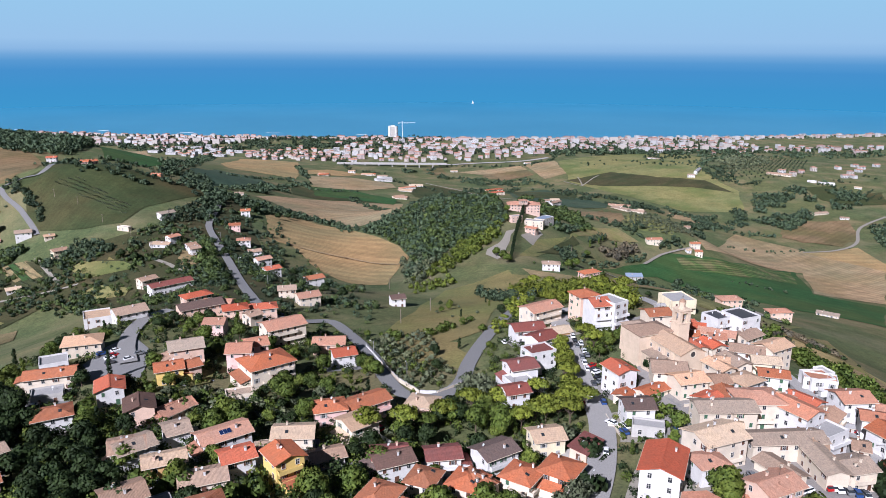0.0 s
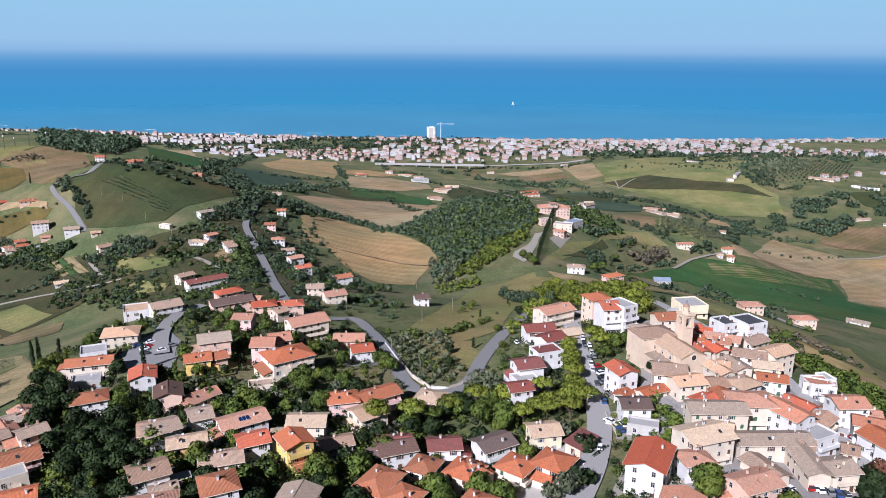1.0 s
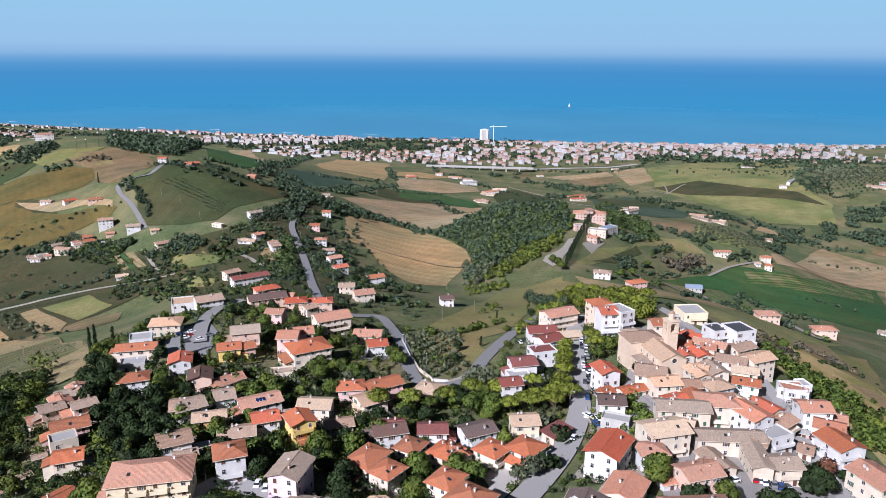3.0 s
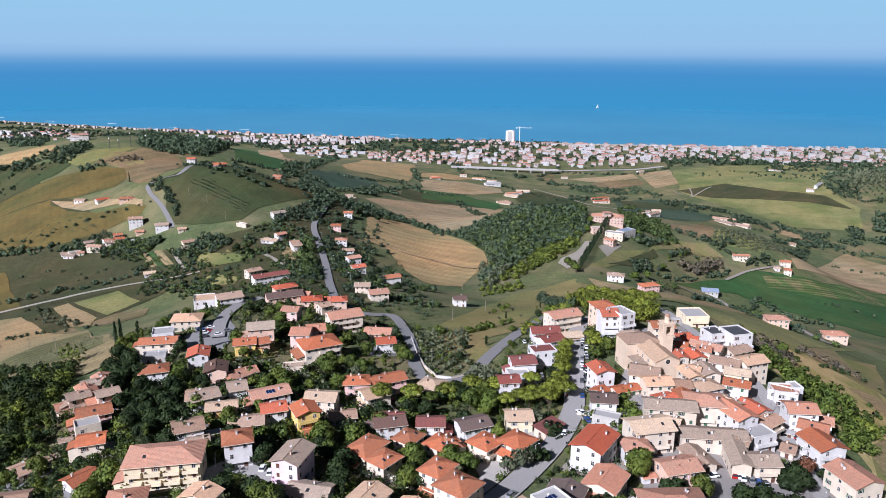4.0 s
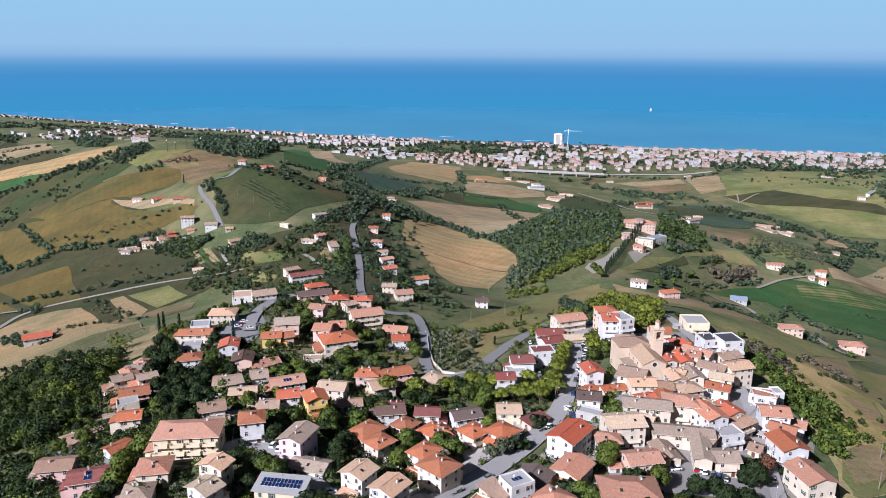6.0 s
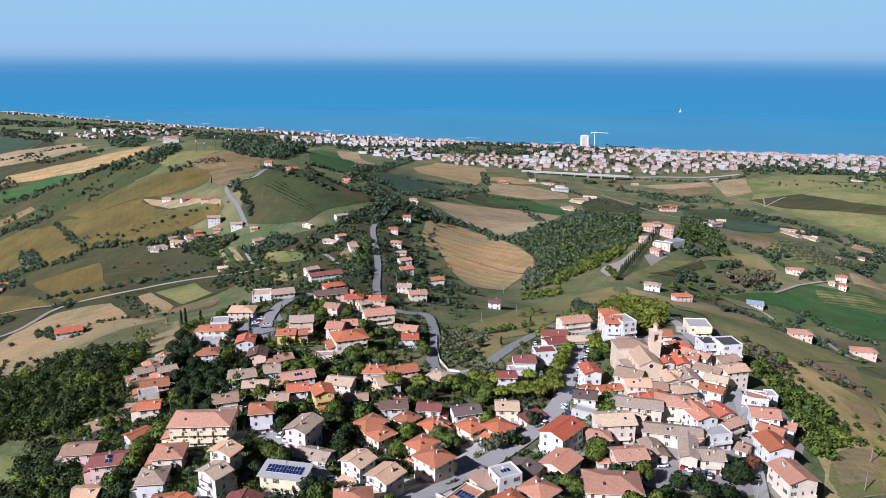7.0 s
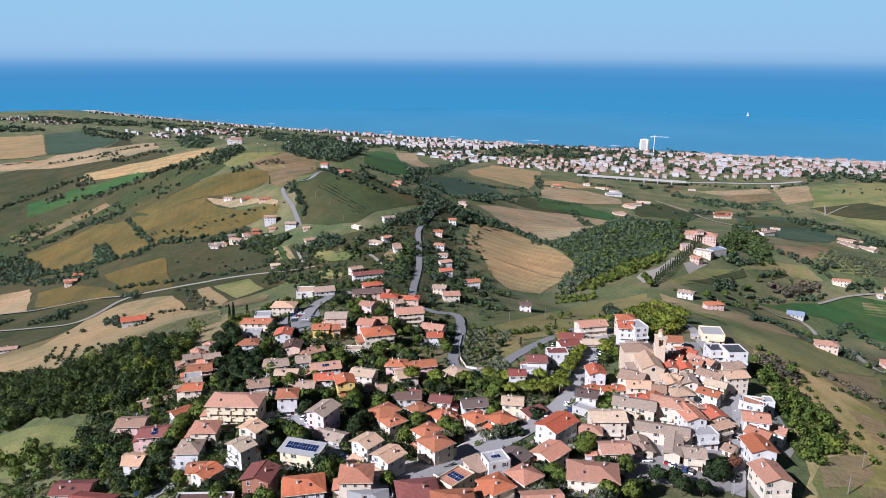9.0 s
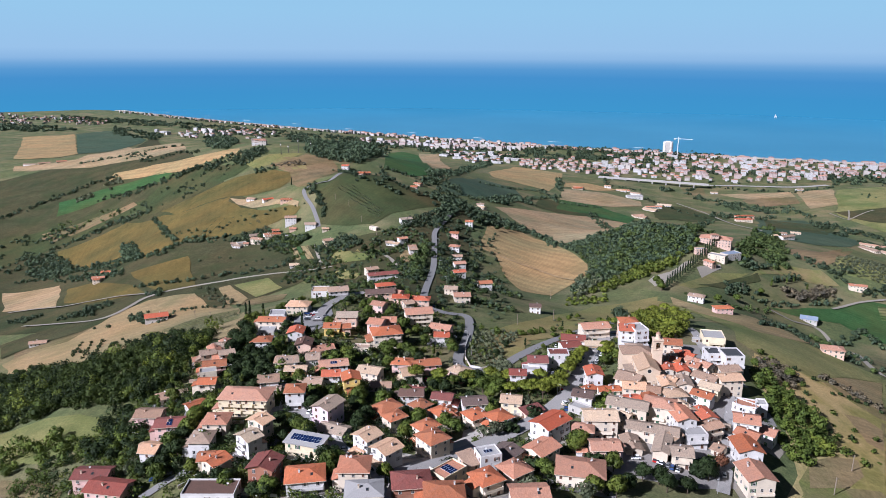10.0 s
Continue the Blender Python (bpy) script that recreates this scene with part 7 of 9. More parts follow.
wood("dark shrubs over the garden slopes", LEAF_DARK, [(-246, 594), (-244, 648), (-225, 684), (-150, 686), (-109, 666), (-76, 517), (-108, 519), (-106, 444), (-176, 543)], 12, crown=(2.2, 1.9))
wood("dark shrubs over the road bank", LEAF_DARK, [(-83, 607), (-79, 703), (-40, 676), (-17, 619), (16, 499), (2, 448), (-24, 455), (-39, 470), (-57, 500)], 12, crown=(2.2, 1.9))
wood("dark shrubs over the hillside cottages", LEAF_DARK, [(-339, 733), (-309, 764), (-253, 725), (-251, 667), (-282, 665)], 12, crown=(2.2, 1.9))
wood("dark shrubs over the far road houses", LEAF_DARK, [(-188, 733), (-135, 795), (-91, 825), (-73, 741), (-99, 676), (-147, 675)], 14, crown=(2.4, 2.0))
wood("green shrubs over the garden slopes", LEAF, [(-246, 594), (-244, 648), (-225, 684), (-150, 686), (-109, 666), (-76, 517), (-108, 519), (-106, 444), (-176, 543)], 12, crown=(2.2, 1.9))
wood("green shrubs over the road bank", LEAF, [(-83, 607), (-79, 703), (-40, 676), (-17, 619), (16, 499), (2, 448), (-24, 455), (-39, 470), (-57, 500)], 12, crown=(2.2, 1.9))
wood("green shrubs over the hillside cottages", LEAF, [(-339, 733), (-309, 764), (-253, 725), (-251, 667), (-282, 665)], 12, crown=(2.2, 1.9))
wood("green shrubs over the far road houses", LEAF, [(-188, 733), (-135, 795), (-91, 825), (-73, 741), (-99, 676), (-147, 675)], 14, crown=(2.4, 2.0))
wood("dark garden trees along the lower lane", LEAF_DARK, [(-573, 581), (-542, 593), (-467, 583), (-422, 584), (-409, 590), (-411, 563), (-431, 545), (-495, 556)], 9, crown=(2.8, 2.5))
wood("dark trees by the farm", LEAF_DARK, [(-699, 805), (-621, 780), (-549, 744), (-504, 711), (-495, 687), (-561, 714)], 8, crown=(2.8, 2.6))
wood("dark orchard trees on the slope foot", LEAF_DARK, [(-755, 836), (-771, 907), (-748, 907), (-698, 849), (-706, 825)], 7, crown=(2.6, 2.3))
hedge("dark trees at the lane bend", LEAF_DARK, [(-393, 588), (-389, 595), (-373, 581)], spread=2, spacing=2.5, crown=(3.2, 3.4))
hedge("dark bushes round the white house", LEAF_DARK, [(-351, 497), (-351, 509), (-323, 478)], spread=2.5, spacing=3, crown=(3, 2.8))
hedge("bushes at the field rim", LEAF_DARK, [(-266, 407), (-251, 397), (-191, 333), (-185, 330), (-171, 326)], spread=2, spacing=8, crown=(2.6, 2.4))
hedge("scrub between the plots", LEAF_OLIVE, [(-336, 593), (-313, 572), (-293, 553), (-262, 524)], spread=4, spacing=4, crown=(2.4, 2.2))
rows("trained vines in pale dry rows", "vineyard", LEAF_OLIVE, [(-279, 443), (-268, 475), (-238, 487), (-177, 377), (-183, 358), (-205, 359)], 24, 4.6, 1.8, crown=(0.5, 0.5), leaves=6, size=0.3)
hedge("grey thorn hedge across the slope", LEAF_DRY, [(200, 375), (210, 370), (220, 366), (230, 363)], spread=1.2, spacing=1.8, crown=(1.9, 1.7))
hedge("yellow-green bushes on the slope", LEAF_LIGHT, [(164, 265), (171, 270), (173, 267), (167, 260)], spread=2, spacing=2.0, crown=(2.6, 2.4))
hedge("low bushes on the sunny grass", LEAF_DARK, [(188, 290), (176, 287), (179, 359), (187, 364), (194, 338)], spread=2, spacing=14, crown=(1.8, 1.5))
wood("bright pine wood above the old town", LEAF_PINE, [(87, 393), (103, 533), (126, 539), (128, 439), (118, 373), (109, 359), (97, 348), (89, 358)], 4.6, crown=(2.9, 3.2))
wood("dark edge of the pine wood", LEAF_DARK, [(84, 544), (91, 561), (96, 533), (86, 425)], 5, crown=(2.6, 2.8))
hedge("leafy garden strip between the street houses", LEAF, [(69, 268), (68, 256), (63, 240), (58, 225)], spread=1.6, spacing=2.2, crown=(1.9, 1.8))
wood("dark scrub over the far gully slope", LEAF_DARK, [(-923, 957), (-903, 1016), (-826, 1022), (-771, 1009), (-824, 974), (-839, 898), (-849, 874)], 11, crown=(2.6, 2.2))
# ---- trees in the town ----
tree("pine", 55.4, 311.7, 1.0, 0)
tree("pine", 53.0, 300.3, 1.0, 0)
tree("pine", 51.5, 292.3, 1.0, 0)
tree("pine", 48.5, 283.7, 1.0, 0)
tree("pine", 46.0, 274.3, 1.0, 0)
tree("pine", 42.8, 269.3, 1.0, 0)
tree("pine", 37.6, 286.1, 1.0, 0)
tree("pine", 35.7, 271.4, 1.0, 0)
tree("pine", 33.5, 267.0, 1.0, 0)
tree("pine", 48.8, 270.5, 1.0, 0)
tree("pine", 40.7, 263.8, 1.0, 0)
tree("pine", 57.9, 318.8, 1.0, 0)
tree("pine", -23.6, 269.7, 0.95, 1)
tree("pine", -13.4, 264.7, 0.95, 1)
tree("pine", -5.1, 269.4, 0.95, 1)
tree("broad", 4.1, 275.0, 1.1, 0)
tree("broad", 12.6, 270.9, 1.1, 0)
tree("broad", 19.2, 267.6, 1.1, 0)
tree("broad", 16.9, 278.0, 1.0, 2)
tree("broad", 75.8, 314.6, 1.0, 2)
tree("broad", 73.4, 326.6, 0.7, 0)
tree("broad", 71.4, 316.2, 0.7, 0)
tree("broad", 81.3, 317.0, 0.7, 0)
tree("broad", 84.9, 319.2, 0.7, 0)
tree("broad", 70.3, 308.0, 0.7, 0)
tree("pine", 115.2, 526.8, 1.15, 0)
tree("pine", 124.8, 538.4, 1.15, 0)
tree("pine", 130.0, 519.6, 1.15, 0)
tree("pine", 119.7, 417.5, 1.15, 0)
tree("pine", 121.8, 393.6, 1.15, 0)
tree("pine", 107.1, 390.7, 1.15, 0)
tree("pine", 110.6, 374.5, 1.15, 0)
tree("pine", 104.6, 401.8, 1.15, 0)
tree("broad", 82.9, 190.6, 1.0, 1)
tree("broad", 88.8, 190.7, 1.0, 1)
tree("broad", 76.8, 180.0, 1.0, 1)
tree("broad", 91.4, 186.2, 1.0, 1)
tree("broad", 107.9, 207.8, 1.0, 1)
tree("broad", 108.7, 203.6, 1.0, 1)
tree("broad", 99.1, 189.8, 1.0, 1)
tree("broad", 72.0, 192.8, 1.0, 2)
tree("broad", 72.6, 174.0, 1.0, 2)
tree("broad", 59.2, 207.6, 1.0, 2)
tree("broad", 57.1, 204.2, 1.0, 2)
tree("broad", 64.6, 171.2, 1.0, 2)
tree("broad", 114.6, 214.1, 1.0, 3)
tree("broad", 46.1, 183.4, 0.8, 0)
tree("broad", 48.3, 179.1, 0.8, 0)
tree("broad", 44.7, 166.1, 0.8, 0)
tree("broad", 171.9, 341.4, 0.8, 0)
tree("broad", 67.9, 245.5, 0.8, 0)
tree("olive", 18.7, 215.3, 1.3, 0)
tree("olive", 23.7, 216.5, 1.3, 0)
tree("olive", 42.5, 164.2, 1.3, 0)
tree("olive", 61.9, 166.1, 1.3, 0)
tree("olive", 33.1, 250.5, 1.3, 0)
tree("olive", 13.6, 290.2, 1.5, 0)
tree("olive", 16.6, 284.2, 1.5, 0)
tree("olive", 19.8, 294.3, 1.5, 0)
tree("olive", 16.2, 296.5, 1.5, 0)
tree("olive", 20.8, 286.1, 1.5, 0)
tree("broad", -101.8, 190.9, 1.0, 2)
tree("broad", -100.7, 204.7, 1.0, 2)
tree("broad", -99.7, 183.1, 1.0, 2)
tree("broad", -48.9, 185.2, 1.0, 2)
tree("broad", -66.1, 281.9, 1.0, 2)
tree("broad", -12.2, 203.6, 1.0, 2)
tree("broad", -11.6, 222.4, 1.0, 2)
tree("broad", -40.3, 229.7, 1.0, 2)
tree("broad", -99.1, 178.2, 0.9, 1)
tree("broad", -99.6, 168.9, 0.9, 1)
tree("broad", -95.8, 170.2, 0.9, 1)
tree("broad", -102.1, 159.8, 0.9, 1)
tree("broad", -97.0, 160.0, 0.9, 1)
tree("broad", -103.3, 156.1, 0.9, 1)
tree("broad", -31.6, 170.9, 0.9, 1)
tree("broad", -41.3, 222.1, 0.9, 1)
tree("broad", -87.1, 293.9, 0.9, 1)
tree("broad", -68.6, 150.1, 0.9, 1)
tree("broad", -62.9, 148.1, 0.9, 1)
tree("broad", -50.4, 141.3, 0.9, 1)
tree("broad", -46.1, 141.6, 0.9, 1)
tree("broad", -58.6, 211.2, 0.9, 1)
tree("broad", -8.5, 203.6, 0.9, 1)
tree("broad", -94.8, 152.2, 1.0, 0)
tree("broad", -46.2, 143.1, 1.0, 0)
tree("broad", -62.3, 143.2, 1.0, 0)
tree("broad", -62.5, 279.8, 1.0, 0)
tree("broad", -47.4, 299.1, 1.0, 0)
tree("broad", -30.9, 232.6, 1.0, 0)
tree("broad", -22.6, 244.2, 1.0, 0)
tree("broad", -30.7, 163.0, 1.0, 0)
tree("broad", -52.5, 187.0, 1.0, 0)
tree("broad", -139.2, 300.0, 1.25, 1)
tree("broad", -143.6, 319.3, 1.25, 1)
tree("broad", -133.8, 305.0, 1.25, 1)
tree("broad", -128.9, 282.6, 1.25, 1)
tree("broad", -128.0, 275.2, 1.25, 1)
tree("broad", -123.7, 287.4, 1.25, 1)
tree("broad", -127.6, 287.6, 1.25, 1)
tree("broad", -118.7, 257.7, 1.05, 1)
tree("broad", -117.5, 264.4, 1.05, 1)
tree("broad", -109.5, 256.6, 1.05, 1)
tree("broad", -107.7, 263.8, 1.05, 1)
tree("broad", -98.6, 251.1, 1.05, 1)
tree("broad", -101.0, 241.8, 1.05, 1)
tree("broad", -109.5, 247.5, 1.05, 1)
tree("broad", -93.9, 236.6, 1.05, 1)
tree("broad", -91.1, 241.2, 1.05, 1)
tree("broad", -98.3, 230.8, 1.05, 1)
tree("broad", -107.7, 238.6, 1.05, 1)
tree("broad", -86.1, 227.8, 1.05, 1)
tree("broad", -88.9, 222.0, 1.05, 1)
tree("broad", -57.8, 218.1, 0.95, 1)
tree("broad", -56.9, 211.3, 0.95, 1)
tree("broad", -33.6, 207.9, 0.95, 1)
tree("broad", -32.4, 213.9, 0.95, 1)
tree("broad", -55.0, 190.5, 0.95, 1)
tree("broad", -51.3, 187.5, 0.95, 1)
tree("broad", -47.7, 184.5, 0.95, 1)
tree("broad", -32.8, 199.9, 0.95, 1)
tree("broad", -35.2, 169.7, 0.95, 1)
tree("broad", -31.2, 168.1, 0.95, 1)
tree("broad", -108.0, 289.4, 0.9, 0)
tree("broad", -105.6, 281.4, 0.9, 0)
tree("broad", -69.2, 276.2, 0.9, 0)
tree("broad", -67.8, 282.7, 0.9, 0)
tree("broad", -62.2, 276.0, 0.9, 0)
tree("broad", -60.7, 282.5, 0.9, 0)
tree("broad", -68.2, 267.7, 0.9, 0)
tree("broad", -89.6, 253.2, 0.9, 0)
tree("broad", -38.6, 309.2, 0.9, 0)
tree("broad", -33.4, 302.0, 0.9, 0)
tree("broad", -33.6, 331.8, 0.9, 0)
tree("broad", -14.7, 321.5, 0.9, 0)
tree("broad", -18.0, 331.0, 0.9, 0)
tree("broad", -48.4, 311.6, 0.9, 0)
tree("broad", -50.4, 304.6, 0.9, 0)
tree("broad", -11.0, 222.3, 0.8, 2)
tree("broad", -11.8, 207.9, 0.8, 2)
tree("broad", -138.8, 216.9, 0.8, 2)
tree("broad", -103.6, 191.8, 0.8, 2)
tree("broad", -102.5, 184.8, 0.8, 2)
tree("broad", -103.2, 196.6, 0.8, 2)
tree("broad", -42.4, 232.2, 0.8, 2)
tree("broad", -74.5, 239.2, 0.8, 2)
tree("poplar", 255.3, 736.5, 0.8, 0)
tree("poplar", 277.6, 764.2, 0.8, 0)
tree("poplar", 288.3, 778.5, 0.8, 0)
tree("poplar", 302.0, 772.8, 0.8, 0)
tree("cypress", -160.6, 355.9, 1.0, 0)
tree("cypress", -158.7, 357.8, 1.0, 0)
tree("cypress", -109.7, 328.7, 1.0, 0)
tree("cypress", -365.0, 910.6, 1.0, 0)
tree("cypress", 202.9, 796.4, 1.0, 0)
tree("cypress", 198.7, 785.7, 1.0, 0)
tree("cypress", 194.7, 776.3, 1.0, 0)
tree("cypress", 191.0, 767.5, 1.0, 0)
tree("cypress", 187.4, 759.3, 1.0, 0)
tree("cypress", 184.0, 751.3, 1.0, 0)
tree("cypress", 180.5, 743.3, 1.0, 0)
tree("cypress", 177.1, 735.3, 1.0, 0)
tree("cypress", 173.7, 727.1, 1.0, 0)
tree("cypress", 170.2, 718.5, 1.0, 0)
tree("cypress", 166.6, 709.5, 1.0, 0)
tree("cypress", 162.9, 699.9, 1.0, 0)
tree("cypress", 159.2, 689.7, 1.0, 0)
tree("cypress", 155.4, 679.1, 1.0, 0)
tree("cypress", 151.6, 668.5, 1.0, 0)
tree("cypress", 147.9, 658.1, 1.0, 0)
tree("cypress", 144.4, 648.4, 1.0, 0)
tree("cypress", 141.1, 639.3, 1.0, 0)
tree("cypress", 138.0, 631.1, 1.0, 0)
tree("cypress", 135.0, 623.4, 1.0, 0)
tree("broad", 128.4, 624.7, 1.0, 0)
tree("broad", 126.1, 636.8, 1.0, 0)
tree("broad", 129.3, 613.7, 1.0, 0)
tree("broad", 203.9, 648.3, 1.0, 0)
tree("broad", 177.8, 602.5, 1.0, 0)
tree("broad", 182.9, 792.8, 1.0, 0)
tree("broad", 173.0, 763.3, 1.0, 0)
tree("broad", 234.0, 780.8, 1.0, 0)
tree("broad", 237.6, 702.7, 1.0, 0)
tree("broad", -160.2, 637.1, 1.0, 1)
tree("broad", -173.5, 652.9, 1.0, 1)
tree("broad", -79.4, 838.4, 1.0, 1)
tree("broad", -77.7, 865.0, 1.0, 1)
tree("broad", -55.8, 843.7, 1.0, 1)
tree("broad", -44.9, 869.5, 1.0, 1)
tree("broad", -95.0, 636.4, 1.0, 1)
tree("broad", -87.6, 547.2, 1.0, 1)
tree("broad", -43.7, 534.8, 1.0, 1)
tree("broad", -42.4, 590.6, 1.0, 1)
tree("broad", -13.9, 500.4, 1.0, 1)
tree("broad", -24.3, 511.8, 1.0, 1)
tree("bush", -101.3, 283.5, 1.6, 0)
tree("bush", -110.3, 297.1, 1.6, 0)
tree("bush", -94.7, 290.5, 1.6, 0)
tree("bush", -81.0, 294.3, 1.6, 0)
tree("bush", -75.2, 355.8, 1.6, 0)
tree("bush", -59.8, 348.5, 1.6, 0)
tree("bush", -55.3, 365.5, 1.6, 0)
tree("bush", -82.3, 241.0, 1.6, 0)
tree("bush", -55.3, 231.2, 1.6, 0)
tree("bush", -49.2, 240.1, 1.6, 0)
tree("bush", -73.8, 237.6, 1.6, 0)
tree("bush", -61.2, 226.2, 1.6, 0)
tree("bush", 34.8, 196.1, 1.6, 1)
tree("bush", 42.1, 186.0, 1.6, 1)
tree("bush", 64.8, 195.5, 1.6, 1)
tree("bush", 67.2, 183.3, 1.6, 1)
tree("bush", 105.6, 209.1, 1.6, 1)
tree("bush", 105.4, 205.0, 1.6, 1)
tree("bush", 110.7, 212.9, 1.6, 1)
tree("bush", 37.9, 241.2, 1.6, 1)
tree("bush", 82.0, 287.0, 1.6, 1)
tree("bush", 29.4, 221.4, 1.6, 1)
wood("scattered bushes on the gully slope", LEAF_DARK, [(-769, 1042), (-671, 1055), (-548, 1083), (-517, 1044), (-594, 975), (-660, 997)], 16, crown=(2.6, 2.2))
wood("rough bushes below the green strip", LEAF, [(-903, 1017), (-812, 1058), (-716, 1057), (-685, 1028), (-761, 1013), (-848, 971)], 15, crown=(2.6, 2.2))
hedge("purplish dark tree belt in the left valley", LEAF_DARK, [(-1024, 1069), (-986, 1119), (-955, 1161), (-921, 1199), (-873, 1227)], spread=5, spacing=3.2, crown=(3.4, 3.4))
hedge("dark tree belt over the green strip", LEAF_DARK, [(-774, 1092), (-708, 1095), (-678, 1098), (-633, 1102), (-601, 1116), (-546, 1152)], spread=4, spacing=3.4, crown=(3.2, 3))
hedge("thick belt along the gully foot", LEAF_DARK, [(-828, 857), (-817, 912), (-808, 951), (-766, 976), (-734, 991), (-649, 989)], spread=6, spacing=2.6)
hedge("belt at the meadow's foot", LEAF_DARK, [(-776, 824), (-704, 821), (-675, 832), (-552, 757), (-472, 742), (-459, 780), (-404, 753)], spread=3, spacing=3.2, crown=(2.8, 2.6))
rows("dark olive trees on the valley plot", "olive_grove", LEAF_DARK, [(-794, 857), (-785, 922), (-726, 884), (-688, 834), (-722, 818)], 25, 9, 8, crown=(2.2, 1.9), leaves=50, size=0.6)
wood("trees round the hillside hamlet", LEAF_DARK, [(-395, 754), (-365, 775), (-339, 779), (-284, 743), (-246, 709), (-245, 687), (-293, 714), (-343, 738)], 9, crown=(2.6, 2.4))
wood("green trees round the hillside hamlet", LEAF, [(-379, 758), (-337, 775), (-266, 730), (-255, 696), (-327, 733)], 12, crown=(2.4, 2.2))
wood("dark trees where the road meets the valley", LEAF_DARK, [(-125, 753), (-131, 840), (-137, 1010), (-122, 1000), (-108, 835), (-115, 775)], 7)
wood("dark trees beyond the road", LEAF_DARK, [(-108, 862), (-113, 978), (-75, 883), (-47, 936), (-21, 912), (-44, 888), (-78, 831)], 7)
hedge("dark hedge down the straw field", LEAF_DARK, [(-77, 938), (-52, 936), (-24, 904), (1, 899), (17, 830)], spread=4, spacing=3)
hedge("tree belt along the coast road", LEAF_DARK, [(-275, 1068), (-213, 892), (-188, 871), (-159, 858), (-137, 881)], spread=5, spacing=4)
hedge("tree belt up to the straw wedge", LEAF_DARK, [(-201, 1048), (-228, 1507), (-265, 2211), (-195, 2496)], spread=6, spacing=4.5, crown=(4, 3.6))
wood("grove beside the straw plain", LEAF_DARK, [(-107, 1094), (-89, 1295), (-49, 1391), (-39, 1282), (-75, 1134)], 9)
wood("green trees on the villa slope", LEAF, [(82, 799), (119, 809), (165, 824), (279, 1211), (174, 781), (144, 749), (110, 739), (81, 717)], 8, crown=(3.4, 3))
wood("clipped row of yellow-green pines by the terrace", LEAF_LIGHT, [(168, 765), (158, 734), (123, 680), (95, 637), (87, 637), (120, 699), (151, 747)], 5.5, crown=(2.8, 2.6))
wood("bright shrubs at the wood's foot", LEAF_LIGHT, [(44, 598), (83, 607), (83, 587), (53, 571), (41, 561)], 6, crown=(2.4, 2))
wood("grey-green trees at the wood's lower end", LEAF_OLIVE, [(54, 703), (76, 704), (74, 647), (58, 608), (41, 598)], 8, crown=(3.2, 3))
wood("trees behind the villa", LEAF, [(341, 1241), (401, 1371), (355, 1108), (311, 916), (303, 844), (250, 771), (231, 781), (270, 948)], 10)
wood("dark trees below the villa yard", LEAF_DARK, [(229, 802), (243, 774), (277, 811), (237, 751), (220, 754)], 7)
hedge("dark belt along the valley lane", LEAF_DARK, [(540, 1453), (575, 1394), (595, 1312), (591, 1251), (597, 1204)], spread=5, spacing=3.6)
hedge("dark belt under the villa slope", LEAF_DARK, [(326, 877), (335, 849), (351, 830), (362, 808), (366, 800)], spread=4, spacing=3)
hedge("dark trees along the bare field", LEAF_DARK, [(309, 1761), (395, 1732), (440, 1666), (508, 1699), (523, 1561)], spread=6, spacing=4)
hedge("dark trees along the highway", LEAF_DARK, [(357, 1947), (466, 1903), (575, 1879), (686, 1967)], spread=5, spacing=7)
rows("dark olive rows in the valley", "olive_grove", LEAF_OLIVE, [(353, 860), (375, 873), (556, 1065), (437, 841), (389, 829), (352, 842)], 20, 7, 6, crown=(2.4, 2), leaves=40, size=0.6)
wood("dark trees beyond the olive rows", LEAF_DARK, [(568, 1143), (622, 1156), (602, 1077), (461, 857), (455, 878)], 9)
wood("dark wood on the lower right slope", LEAF_DARK, [(641, 1193), (703, 1198), (681, 1149), (614, 1091), (617, 1135)], 9)
wood("dark wood at the valley's end", LEAF_DARK, [(744, 1228), (799, 1242), (748, 1147), (710, 1145)], 9)
hedge("curved hedge round the farm", LEAF_DARK, [(898, 1587), (1016, 1747), (1188, 1915), (1206, 1958)], spread=6, spacing=4)
hedge("hedge below the farm", LEAF_DARK, [(886, 1565), (865, 1465), (878, 1401)], spread=6, spacing=4)
hedge("single trees over the dry hillside", LEAF_DARK, [(693, 1821), (729, 1734), (743, 1696), (802, 1697), (866, 1648), (885, 1615), (1019, 1793)], spread=10, spacing=22, crown=(3, 2.6))
hedge("dark belt in the right valley", LEAF_DARK, [(875, 1531), (852, 1433), (872, 1373), (924, 1396)], spread=6, spacing=4)
hedge("belt below the straw fields", LEAF_DARK, [(633, 1268), (639, 1191), (650, 1138), (660, 1089), (719, 1059)], spread=5, spacing=4)
hedge("bushes on the straw fields", LEAF_DARK, [(566, 987), (608, 979), (642, 967), (667, 973), (715, 979)], spread=3, spacing=8, crown=(2.2, 1.9))
wood("dark wood by the lane bend", LEAF_DARK, [(909, 1078), (968, 1084), (819, 927), (833, 976)], 8)
hedge("bushes in the green crop", LEAF_DARK, [(412, 721), (430, 708), (453, 693), (464, 692)], spread=3, spacing=5, crown=(2, 1.8))
wood("dark trees round the valley farm", LEAF_DARK, [(852, 1206), (947, 1308), (1135, 1431), (1240, 1430), (1158, 1339), (1057, 1317), (910, 1232)], 14)
rows("orchard rows by the far farm", "orchard", LEAF_DARK, [(1052, 1294), (1117, 1302), (1079, 1234), (1011, 1221)], 35, 14, 12, crown=(2.8, 2.4), leaves=36, size=0.8)
